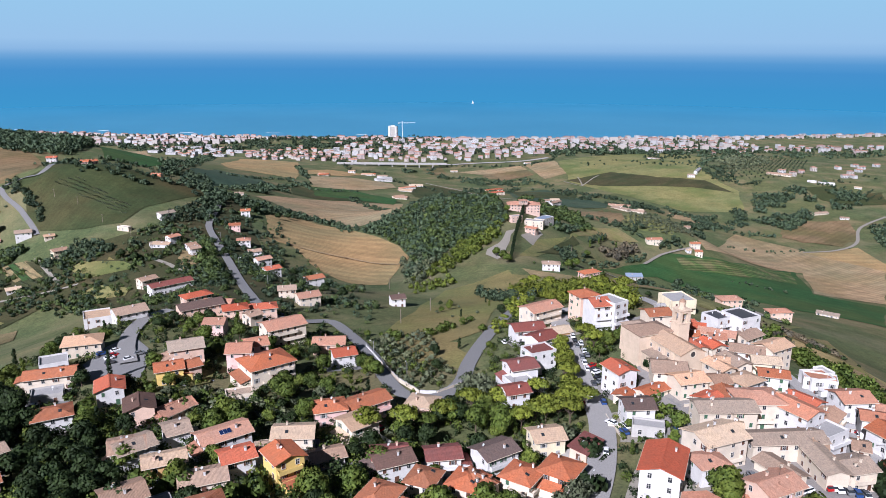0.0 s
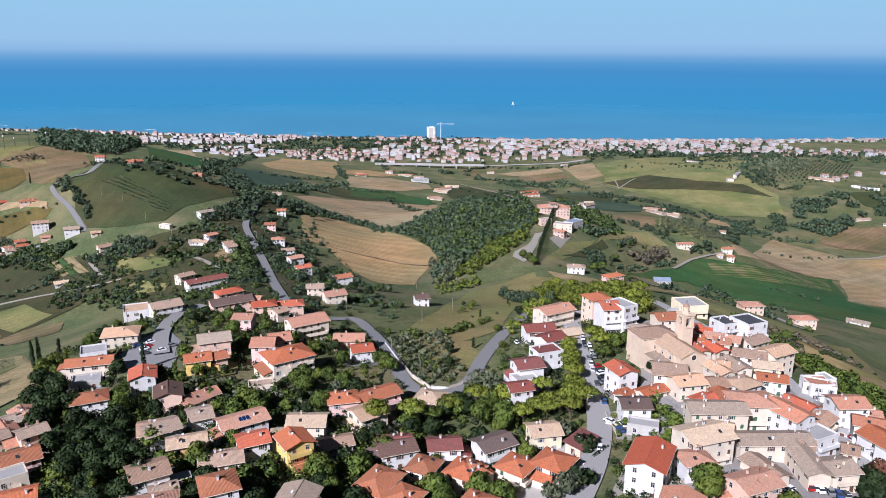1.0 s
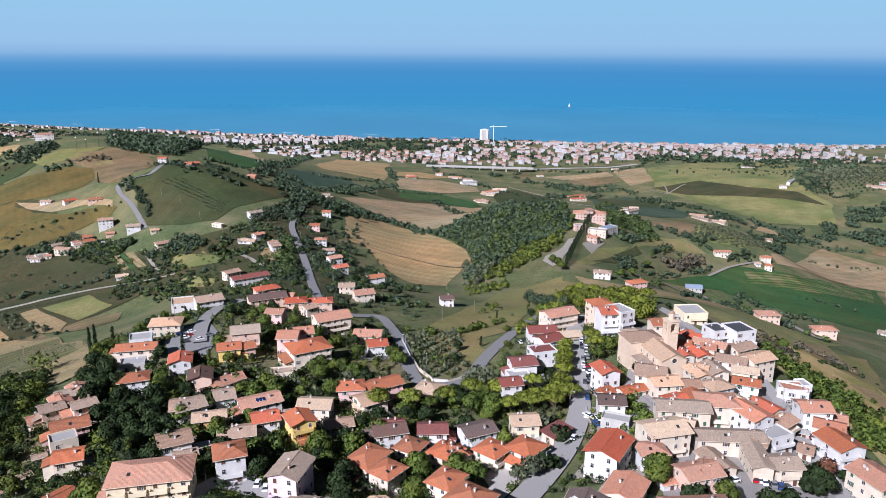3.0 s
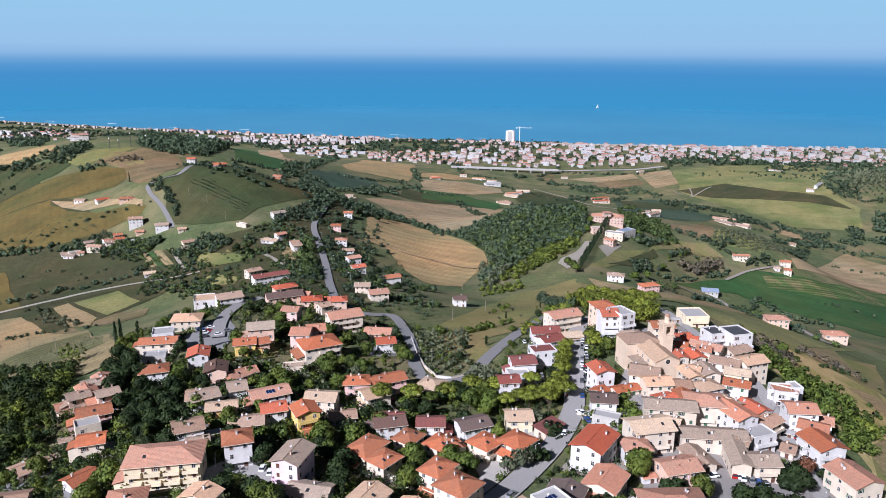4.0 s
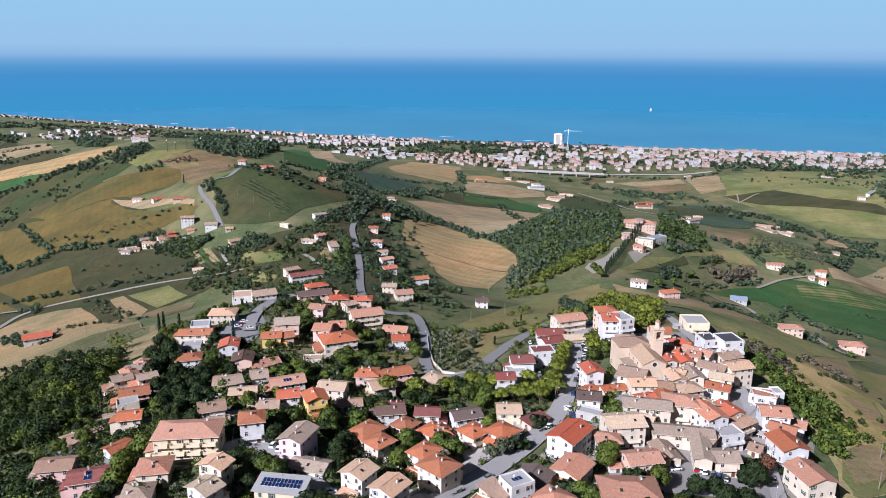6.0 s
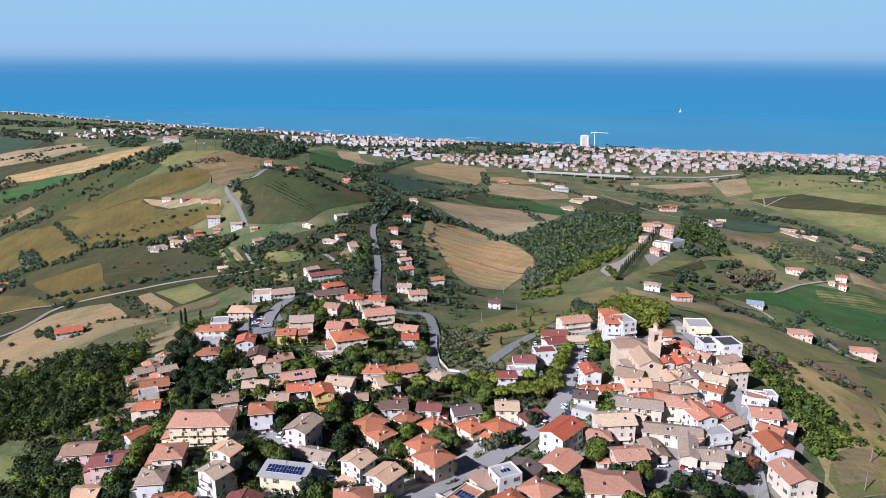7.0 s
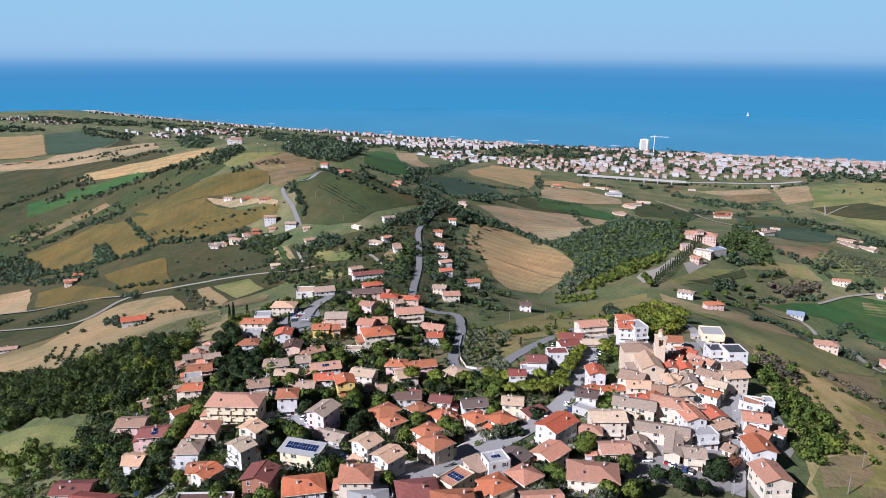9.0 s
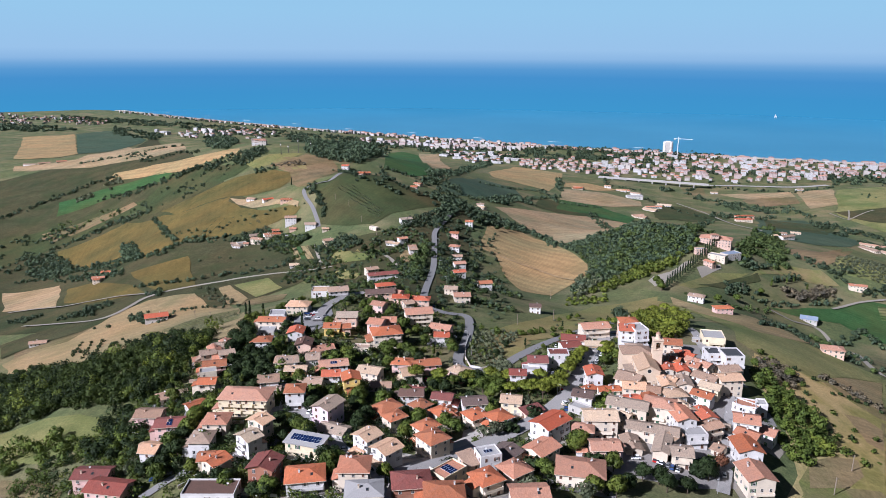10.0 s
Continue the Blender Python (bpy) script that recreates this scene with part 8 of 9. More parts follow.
hedge("garden hedge under the meadow spur", LEAF, [(149, 608), (181, 619), (194, 606), (243, 684)], spread=3, spacing=5, crown=(2, 1.8))
hedge("dark trees beside the farm house", LEAF_DARK, [(202, 685), (219, 701), (230, 704)], spread=3, spacing=3, crown=(3, 2.8))
hedge("poplars above the brown thicket", LEAF_DARK, [(263, 755), (282, 782), (296, 790), (303, 779)], spread=2, spacing=4, crown=(2.4, 4))
field("field", "bright green crop strip by the vegetable plots", "field", DEEP_GREEN, [(-1, 1444), (76, 1451), (149, 1353), (129, 1269), (59, 1334), (-1, 1297)], lift=0.9)
field("field", "striped vegetable plots of the valley", "field", GREEN_FIELD, [(213, 1567), (270, 1614), (332, 1446), (260, 1367), (190, 1389)])
field("field", "teal-green plot beyond the villa", "field", SLATE_FIELD, [(401, 1512), (502, 1535), (503, 1317), (429, 1209), (379, 1256)])
field("field", "small grass field on the knoll", "field", GREEN_FIELD, [(168, 652), (245, 754), (244, 736), (196, 675)], lift=0.9)
field("field", "brown dry knoll", "field", BROWN_FIELD, [(311, 916), (450, 1134), (359, 871), (339, 849), (319, 869)], lift=0.9)
field("field", "brown fallow plot beyond the wood", "field", BROWN_FIELD, [(790, 1139), (909, 1125), (848, 1029), (775, 980), (729, 1057)], lift=0.9)
field("field", "green plots on the valley side", "field", GREEN_FIELD, [(983, 1336), (1062, 1342), (1025, 1263), (1128, 1289), (1059, 1203), (983, 1205), (954, 1253)])
field("field", "olive-green grass on the ridge", "field", MEADOW, [(-513, 1067), (-490, 1114), (-427, 1115), (-439, 1070), (-481, 1035)], lift=0.9)
field("field", "brown scrub ground on the ridge", "field", BROWN_FIELD, [(-459, 1040), (-461, 1090), (-416, 1085), (-390, 1049), (-417, 1025)], lift=0.9)
wood("fresh green trees below the town", LEAF, [(148, 327), (162, 329), (166, 307), (177, 292), (172, 264), (155, 240), (145, 242), (150, 280), (147, 303)], 5.5, crown=(2.8, 2.6))
wood("yellow-green bushes below the town", LEAF_LIGHT, [(150, 317), (165, 303), (179, 288), (173, 265), (159, 245), (150, 250)], 9, crown=(2.2, 1.9))
wood("dry purplish shrubs on the town's edge", LEAF_DRY, [(155, 347), (172, 358), (181, 346), (171, 324), (159, 327)], 5, crown=(2.2, 1.9))
hedge("row of bare brown shrubs on the slope", LEAF_DRY, [(198, 368), (212, 374), (222, 373), (234, 367)], spread=1.5, spacing=3, crown=(1.8, 1.5))
wood("low bushes on the sunny slope", LEAF, [(179, 358), (223, 337), (191, 249), (169, 246), (178, 296)], 17, crown=(1.7, 1.3))
hedge("dark bush rows by the lane houses", LEAF_DARK, [(222, 636), (246, 640), (221, 483), (241, 477), (254, 466), (273, 469)], spread=2, spacing=5, crown=(2, 1.8))
tree("pine", -23.6, 267.8, 1.15, 0)
tree("pine", -11.5, 269.2, 1.15, 0)
tree("pine", 2.0, 274.7, 1.15, 0)
tree("pine", 13.0, 281.6, 1.15, 0)
tree("pine", 22.0, 279.9, 1.15, 0)
tree("pine", 24.7, 264.9, 1.0, 0)
tree("pine", 30.5, 268.4, 1.0, 0)
tree("pine", 38.0, 267.4, 1.0, 0)
tree("pine", 42.4, 272.1, 1.0, 0)
tree("pine", 46.8, 279.0, 1.0, 0)
tree("pine", 51.2, 291.9, 1.0, 0)
tree("pine", 54.4, 304.7, 1.0, 0)
tree("pine", 70.6, 314.8, 1.0, 0)
tree("pine", 71.9, 326.1, 1.0, 0)
tree("broad", -41.0, 227.4, 1.0, 0)
tree("broad", -10.8, 220.7, 1.0, 0)
tree("broad", -12.1, 203.7, 1.0, 0)
tree("broad", 6.0, 217.1, 1.0, 0)
tree("broad", 0.7, 222.0, 1.0, 0)
tree("broad", 16.9, 261.5, 1.0, 0)
tree("broad", 10.6, 267.4, 1.0, 0)
tree("broad", 57.8, 207.5, 1.0, 0)
tree("broad", -100.1, 183.8, 1.0, 0)
tree("broad", -102.1, 192.8, 1.0, 0)
tree("broad", -101.2, 172.1, 1.0, 0)
tree("broad", -87.6, 174.2, 1.0, 0)
tree("broad", -49.8, 187.8, 1.0, 0)
tree("broad", -99.2, 203.0, 1.0, 0)
tree("broad", -116.5, 261.4, 1.1, 1)
tree("broad", -116.8, 274.7, 1.1, 1)
tree("broad", -101.9, 257.0, 1.1, 1)
tree("broad", -105.1, 248.1, 1.1, 1)
tree("broad", -103.9, 271.2, 1.1, 1)
tree("broad", -134.7, 293.6, 1.1, 1)
tree("broad", -132.9, 303.8, 1.1, 1)
wood("dark thicket at the foot of the village", LEAF_DARK, [(-154, 199), (-158, 217), (-150, 220), (-123, 183), (-121, 171), (-142, 172), (-152, 185)], 6)
wood("green thicket at the foot of the village", LEAF, [(-152, 185), (-152, 196), (-146, 206), (-128, 188), (-126, 175), (-143, 173)], 9)
# Sun on these crowns is put in by the brighter leaf colour
wood("sunlit crowns of the slope wood", LEAF_PINE, [(-220, 286), (-212, 299), (-183, 287), (-166, 289), (-161, 264), (-161, 251), (-183, 251)], 9)
hedge("bright trees along the lower road", LEAF_PINE, [(46, 362), (62, 397), (79, 430), (117, 527)], spread=2.5, spacing=3.5, crown=(2.6, 2.4))
hedge("dark hedge under the spur meadow", LEAF, [(-8, 398), (4, 381), (22, 388), (43, 406)], spread=2.5, spacing=3.5, crown=(2.4, 2.1))
# ---- parked cars ----
kerb = random.Random(41)
way = [(25, 213), (34, 227), (40, 238), (46, 251), (51, 265), (54, 280), (58, 298), (63, 320), (68, 341)]
for (x0, y0), (x1, y1) in zip(way, way[1:]):
    run, turn = math.hypot(x1 - x0, y1 - y0), math.degrees(math.atan2(y1 - y0, x1 - x0))
    for u in np.arange(2, run - 2, 5.6):
        for side in (-1, 1):
            if kerb.random() < (0.6 if y0 > 260 else 0.12):
                off = side * 3.2
                car(x0 + (x1 - x0) * u / run - off * math.sin(radians(turn)), y0 + (y1 - y0) * u / run + off * math.cos(radians(turn)), turn, kerb.choice(["white", "silver", "dark grey", "black", "red", "dark grey", "white", "silver", "black", "blue"]))

car(68.7, 322.6, 80, "white")
car(66.9, 314.8, 75, "white")
car(66.4, 310.5, 75, "silver")
car(64.4, 300.6, 20, "red")
car(63.5, 296.8, 20, "dark grey")
car(63.3, 294.6, 20, "white")
car(62.2, 290.3, 20, "black")
car(61.5, 286.9, 20, "silver")
car(51.5, 256.8, 120, "white")
car(52.3, 249.6, 95, "blue")
car(54.4, 253.2, 95, "white")
car(124.2, 239.4, -20, "red")
car(125.7, 237.5, -20, "white")
car(127.6, 235.2, -20, "silver")
car(124.7, 229.3, -20, "dark grey")
car(89.8, 208.1, 75, "white")
car(92.0, 207.5, 75, "black")
car(93.8, 206.8, 75, "silver")
car(95.2, 205.4, 75, "blue")
car(97.4, 204.8, 75, "white")
car(88.7, 208.2, 80, "red")
car(91.0, 207.1, 80, "white")
car(93.4, 206.4, 80, "silver")
car(97.3, 204.9, 80, "dark grey")
car(115.8, 210.9, 85, "white")
car(121.0, 241.4, 85, "black")
car(119.0, 230.8, 85, "silver")
car(-56.2, 207.3, 85, "white")
car(-119.7, 360.2, 30, "blue")
car(-115.3, 353.1, 30, "white")
car(-114.4, 356.1, 30, "red")
car(-107.5, 349.5, 30, "white")
car(-104.6, 355.6, 30, "silver")
car(-113.8, 346.9, 30, "dark grey")
car(-115.0, 362.8, 30, "white")
car(-95.4, 154.7, 20, "black")
car(-93.4, 156.2, 20, "silver")
car(-96.2, 152.7, 20, "blue")
car(-93.9, 195.0, 20, "white")
car(-56.0, 184.4, 20, "red")
car(-31.4, 181.7, 20, "white")
car(17.9, 198.5, 50, "silver")
car(49.5, 216.1, 50, "dark grey")
car(51.3, 189.8, 50, "white")
car(45.1, 196.7, 50, "black")
car(42.2, 240.3, 65, "white")
car(71.6, 215.4, 80, "silver")
car(69.2, 211.6, 80, "blue")
car(66.9, 207.9, 80, "white")
car(-57.8, 362.7, 85, "red")
car(-129.4, 310.0, 85, "white")
car(-20.1, 356.7, 85, "silver")
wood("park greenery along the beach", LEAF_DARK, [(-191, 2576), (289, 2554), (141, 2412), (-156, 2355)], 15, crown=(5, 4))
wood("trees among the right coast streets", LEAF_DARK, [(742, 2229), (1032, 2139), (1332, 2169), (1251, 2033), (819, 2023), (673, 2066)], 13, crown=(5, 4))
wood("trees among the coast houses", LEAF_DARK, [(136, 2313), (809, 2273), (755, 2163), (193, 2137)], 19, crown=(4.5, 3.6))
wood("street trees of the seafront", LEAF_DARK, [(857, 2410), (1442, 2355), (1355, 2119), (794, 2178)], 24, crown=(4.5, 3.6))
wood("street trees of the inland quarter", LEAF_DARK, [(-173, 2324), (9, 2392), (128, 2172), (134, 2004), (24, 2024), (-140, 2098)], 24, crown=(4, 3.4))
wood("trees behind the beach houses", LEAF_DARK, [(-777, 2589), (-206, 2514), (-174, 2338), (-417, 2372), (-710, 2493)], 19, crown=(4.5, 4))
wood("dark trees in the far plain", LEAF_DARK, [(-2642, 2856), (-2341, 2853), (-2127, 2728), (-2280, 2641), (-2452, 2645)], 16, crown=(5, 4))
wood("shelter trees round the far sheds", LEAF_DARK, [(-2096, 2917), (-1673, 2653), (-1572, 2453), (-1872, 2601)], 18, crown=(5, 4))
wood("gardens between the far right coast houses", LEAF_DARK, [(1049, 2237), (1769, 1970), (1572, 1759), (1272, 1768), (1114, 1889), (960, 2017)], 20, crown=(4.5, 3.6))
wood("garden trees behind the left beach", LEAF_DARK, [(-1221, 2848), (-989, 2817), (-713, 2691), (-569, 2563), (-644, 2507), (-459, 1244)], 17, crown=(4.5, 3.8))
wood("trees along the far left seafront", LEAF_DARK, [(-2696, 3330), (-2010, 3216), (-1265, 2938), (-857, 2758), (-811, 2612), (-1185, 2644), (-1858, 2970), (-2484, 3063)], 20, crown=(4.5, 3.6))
# ---- church and bell tower ----
church = new("church")
church.matrix_basis = pose(89.0, 290.5, hz(90, 279) - 0.5, 0, 0, 8)
tagged(church, "old pale brick church with tiled gable and round window", "church")
body = wall_solid("gable", 17, 10.4, 9.6, 3, 0.45)
part("nave", body.mesh("nave", BRICK), church, pose(0, -4.5, 0, 0, 0, 90))
roof = roof_solid("gable", 17, 10.4, 9.6, 0.4, 0.45)
part("roof", roof.mesh("roof", PALE_TILE, STONE), church, pose(0, -4.5, 0, 0, 0, 90))
ringed = Solid()
for k in range(16):
    a, b = k * math.tau / 16, (k + 1) * math.tau / 16
    c = [(r * math.cos(q), -13.03 - o, 9.4 + r * math.sin(q)) for q in (a, b) for r, o in ((0.95, 0.03), (1.3, 0.12), (1.45, 0.0))]
    ringed.face([c[0], c[3], c[4], c[1]][::-1]).face([c[1], c[4], c[5], c[2]][::-1])
rose = part("round_window", ringed.mesh("round_window", STONE), church)
part("pane", mesh("pane", [(0.97 * math.cos(k * math.tau / 16), -13.04, 9.4 + 0.97 * math.sin(k * math.tau / 16)) for k in range(16)], [tuple(range(16))], [GLASS]), rose)
part("portal", Solid().box(-1.5, -13.25, -0.3, -1.05, -12.98, 3.6).box(1.05, -13.25, -0.3, 1.5, -12.98, 3.6).box(-1.7, -13.3, 3.6, 1.7, -12.98, 4.0).mesh("portal", STONE), church)
part("door", Solid().box(-1.05, -13.1, -0.3, 1.05, -12.98, 3.6).mesh("door", SHUTTER_BROWN), church)
for side in (-1, 1):
    for yy in (-9, -4, 1):
        part("buttress", Solid().box(side * 5.2 - 0.4, yy - 0.5, -3, side * 5.2 + 0.5 * (side + 1) * 0.8, yy + 0.5, 9.2).mesh("buttress", BRICK), church)
        part("window", WINDOWS["grey", "none"], church, pose(0, 0, 0, 0, 0, 90 * side) @ pose(yy * side + 2.5 * side, -5.22, 6.8))
part("crossing", wall_solid("hip", 15, 11, 11.0, 3).mesh("crossing", BRICK), church, pose(-2.5, 9.4, 0))
part("crossing_roof", roof_solid("hip", 15, 11, 11.0, 0.4, 0.34).mesh("crossing_roof", OLD_TILE, STONE), church, pose(-2.5, 9.4, 0))
part("choir", wall_solid("hip", 9, 8, 9.0, 3).mesh("choir", BRICK), church, pose(-1, 18.6, 0))
part("choir_roof", roof_solid("hip", 9, 8, 9.0, 0.4, 0.34).mesh("choir_roof", OLD_TILE, STONE), church, pose(-1, 18.6, 0))
part("side_chapel", wall_solid("shed", 9, 4.6, 5.6, 3).mesh("side_chapel", BRICK), church, pose(-7.4, -2, 0, 0, 0, 270))
part("chapel_roof", roof_solid("shed", 9, 4.6, 5.6, 0.3).mesh("chapel_roof", OLD_TILE, STONE), church, pose(-7.4, -2, 0, 0, 0, 270))

bell = new("bell_tower")
bell.matrix_basis = pose(95.2, 294.5, hz(96, 293) - 0.3, 0, 0, 8)
tagged(bell, "square old brick bell tower with arched openings", "bell tower")
part("shaft", Solid().box(-2.3, -2.3, -2, 2.3, 2.3, 14.6).box(-2.55, -2.55, 14.6, 2.55, 2.55, 15.0).mesh("shaft", BRICK), bell)
for sx in (-1, 1):
    for sy in (-1, 1):
        part("corner_pier", Solid().box(min(sx * 2.3, sx * 1.15), min(sy * 2.3, sy * 1.15), 15.0, max(sx * 2.3, sx * 1.15), max(sy * 2.3, sy * 1.15), 18.6).mesh("corner_pier", BRICK), bell)
part("cornice", Solid().box(-2.3, -2.3, 18.6, 2.3, 2.3, 19.5).box(-2.6, -2.6, 19.5, 2.6, 2.6, 19.9).mesh("cornice", BRICK), bell)
part("lantern", loft([[(r * math.cos(k * math.tau / 8), r * math.sin(k * math.tau / 8), z) for k in range(8)] for r, z in ((1.5, 19.85), (1.5, 20.3), (1.15, 20.4), (1.15, 22.2), (1.35, 22.3), (1.35, 22.5))], None).mesh("lantern", BRICK), bell)
part("cap", loft([[(r * math.cos(k * math.tau / 8), r * math.sin(k * math.tau / 8), z) for k in range(8)] for r, z in ((1.25, 22.5), (1.0, 23.1), (0.5, 23.5), (0.05, 23.7))], None).mesh("cap", OLD_TILE), bell)
bellv = loft([[(r * math.cos(k * math.tau / 12), r * math.sin(k * math.tau / 12), z) for k in range(12)] for r, z in ((0.75, 15.6), (0.55, 16.2), (0.45, 16.9), (0.15, 17.2))], None)
part("bell", bellv.mesh("bell", plain("bronze", (0.18, 0.11, 0.05), 0.4, 0.9)), bell)
part("cross", Solid().box(-0.05, -0.05, 23.6, 0.05, 0.05, 25.0).box(-0.4, -0.05, 24.4, 0.4, 0.05, 24.5).mesh("cross", RAIL), bell)

# ---- lantern on the villa roof ----
lantern = tagged(new("roof_lantern"), "square red-tiled lantern room standing on the villa roof", "lantern room")
lantern.matrix_basis = pose(203, 799, hz(203, 793) + 10.6, 0, 0, 5)
part("wall", wall_solid("hip", 8, 6, 4.2, 0.6).mesh("wall", VILLA), lantern)
part("roof", roof_solid("hip", 8, 6, 4.2).mesh("roof", PINK_TILE, STONE), lantern)
for k in (-2.4, 0, 2.4):
    part("window", WINDOWS["brown", "none"], lantern, pose(k, -3.01, 1.9))

# ---- coast town far off ----
def far_block(w, d, floors, kind, wall, tile, words):
    top = tagged(new("town_building"), words, "building", group="buildings of the coast town")
    h = floors * 3.1
    part("wall", wall_solid(kind, w, d, h, 3).mesh("wall", wall), top)
    part("roof", roof_solid(kind, w, d, h, 0.7).mesh("roof", tile, wall), top)
    bands = Solid()
    for f in range(floors):
        for j in range(int(w / 3.2)):
            u = (j + 0.5) * w / int(w / 3.2) - w / 2
            bands.box(u - 0.6, -d / 2 - 0.05, f * 3.1 + 0.9, u + 0.6, -d / 2 + 0.02, f * 3.1 + 2.4)
    tagged(part("glazing", bands.mesh("glazing", GLASS), top), kind="stuff")
    return top


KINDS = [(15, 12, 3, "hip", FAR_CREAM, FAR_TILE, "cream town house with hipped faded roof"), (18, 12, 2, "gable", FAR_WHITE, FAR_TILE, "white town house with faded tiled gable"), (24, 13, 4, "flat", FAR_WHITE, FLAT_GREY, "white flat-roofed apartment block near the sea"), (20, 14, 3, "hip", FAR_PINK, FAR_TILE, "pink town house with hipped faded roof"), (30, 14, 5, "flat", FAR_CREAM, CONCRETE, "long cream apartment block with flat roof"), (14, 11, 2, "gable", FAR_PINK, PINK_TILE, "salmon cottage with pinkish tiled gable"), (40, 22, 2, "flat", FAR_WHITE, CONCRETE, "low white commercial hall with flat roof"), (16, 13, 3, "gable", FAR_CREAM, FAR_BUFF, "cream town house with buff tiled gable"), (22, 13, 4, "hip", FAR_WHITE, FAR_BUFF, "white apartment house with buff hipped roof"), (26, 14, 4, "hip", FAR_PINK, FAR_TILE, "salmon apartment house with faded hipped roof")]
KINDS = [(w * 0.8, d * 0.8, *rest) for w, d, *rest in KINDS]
town_rng = random.Random(3)
protos = {}


def town_at(x, y, k, turn):
    m = pose(x, y, hz(x, y), 0, 0, turn)
    if k in protos:
        return copy_thing(protos[k], m)
    protos[k] = far_block(*KINDS[k])
    protos[k].matrix_basis = m
    return protos[k]


taken = []
def town(poly, count, choice):
    """Buildings set along streets that follow the shore."""
    xs, ys = [p[0] for p in poly], [p[1] for p in poly]
    made = tries = 0
    while made < count and tries < count * 40:
        tries += 1
        x, y = town_rng.uniform(min(xs), max(xs)), town_rng.uniform(min(ys), max(ys))
        off = shore(x) - y
        y += (round(off / 42) * 42 - off) * -0.8
        if not inside(poly, np.array([x]), np.array([y]))[0] or any(abs(x - a) < 20 and abs(y - b) < 22 for a, b in taken):
            continue
        taken.append((x, y))
        slope = math.degrees(math.atan(-0.2524 + 2 * 0.0000577 * x))
        town_at(x, y, town_rng.choice(choice), slope + town_rng.choice([0, 0, 90, 4, -6]))
        made += 1



ROCK = plain("pale rock with foam", (0.55, 0.56, 0.55), 0.9)


def breakwater(x, y, length):
    """A low bank of rocks lying off the beach."""
    top = tagged(new("breakwater"), "low pale rock breakwater with surf", "breakwater", group="breakwaters off the beach")
    top.matrix_basis = pose(x, y, 0, 0, 0, math.degrees(math.atan(-0.2524 + 2 * 0.0000577 * x)))
    n = 9
    rings = []
    for k in range(n):
        u = (k / (n - 1) - 0.5) * length
        w, h = town_rng.uniform(1.6, 2.8), town_rng.uniform(0.5, 0.9)
        rings.append([(u, -w, -1), (u + 1, -w * 0.5, h * 0.8), (u, w * 0.4, h), (u - 1, w, -1)])
    part("bank", loft(rings, None).mesh("bank", ROCK), top)



def quarter(label, poly, count, choice):
    """A quarter of the town too far to pick apart, in one body."""
    xs, ys = [p[0] for p in poly], [p[1] for p in poly]
    v, f, ix, mats = [], [], [], []
    green = []
    made = tries = 0
    while made < count and tries < count * 40:
        tries += 1
        x, y = town_rng.uniform(min(xs), max(xs)), town_rng.uniform(min(ys), max(ys))
        if not inside(poly, np.array([x]), np.array([y]))[0] or any(abs(x - a) < 20 and abs(y - b) < 18 for a, b in taken):
            continue
        taken.append((x, y))
        made += 1
        w, d, floors, kind, wall, tile, _ = KINDS[town_rng.choice(choice)]
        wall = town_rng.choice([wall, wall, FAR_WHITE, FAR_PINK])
        w, d, floors = w * town_rng.uniform(0.6, 1.15), d * town_rng.uniform(0.65, 1.1), max(1, floors + town_rng.choice([-1, 0, 0, 0]))
        for _ in range(town_rng.choice([0, 1, 2, 2])):
            green.append((x + town_rng.uniform(-16, 16), y - town_rng.uniform(10, 20), town_rng.uniform(0.5, 1.15)))
        m = pose(x, y, hz(x, y), 0, 0, math.degrees(math.atan(-0.2524 + 2 * 0.0000577 * x)) + town_rng.choice([0, 0, 90, 5]))
        for solid, two in ((wall_solid(kind, w, d, floors * 3.1, 3), (wall, wall)), (roof_solid(kind, w, d, floors * 3.1, 0.7), (tile, wall))):
            n = len(v)
            v += [tuple(m @ Vector(p)) for p in solid.v]
            f += [tuple(k + n for k in q) for q in solid.f]
            for k in solid.i:
                if two[k] not in mats:
                    mats.append(two[k])
                ix.append(mats.index(two[k]))
    strewn("garden_trees", "grey-green garden trees between the houses of the coast", "garden trees", LEAF_DARK_HAZY, green, crown=(5.5, 4.2))
    return tagged(new("town_quarter", mesh("town_quarter", v, f, mats, ix)), label, "town quarter", kind="stuff")


# ---- coast town, beach and far marks ----
town([(125, 2468), (396, 2478), (852, 2396), (821, 2207), (580, 2023), (338, 1996), (120, 2041), (98, 2284)], 95, [0, 1, 3, 7, 8, 9, 2, 5])
quarter("more pale houses of the coast town", [(107, 2497), (399, 2492), (852, 2396), (812, 2179), (580, 2023), (338, 1996), (120, 2041)], 105, [0, 1, 3, 7, 8, 9, 5])
quarter("white and pink seafront houses, densely built", [(861, 2424), (1483, 2356), (1440, 2096), (999, 2068), (789, 2165)], 130, [0, 9, 3, 8, 1, 7, 4])
town([(-173, 2324), (9, 2392), (128, 2172), (134, 2004), (24, 2024), (-140, 2098)], 60, [5, 5, 0, 1, 3])
quarter("pale seaside blocks behind the beach", [(-854, 2709), (-474, 2706), (-174, 2624), (-208, 2544), (-441, 2512), (-777, 2589)], 110, [2, 0, 8, 9, 4, 1])
quarter("distant pale blocks of the next seaside town", [(-3055, 3312), (-2844, 3309), (-2586, 3240), (-2251, 3136), (-2196, 2973), (-2534, 2941), (-2642, 2856)], 80, [1, 0, 5, 8])
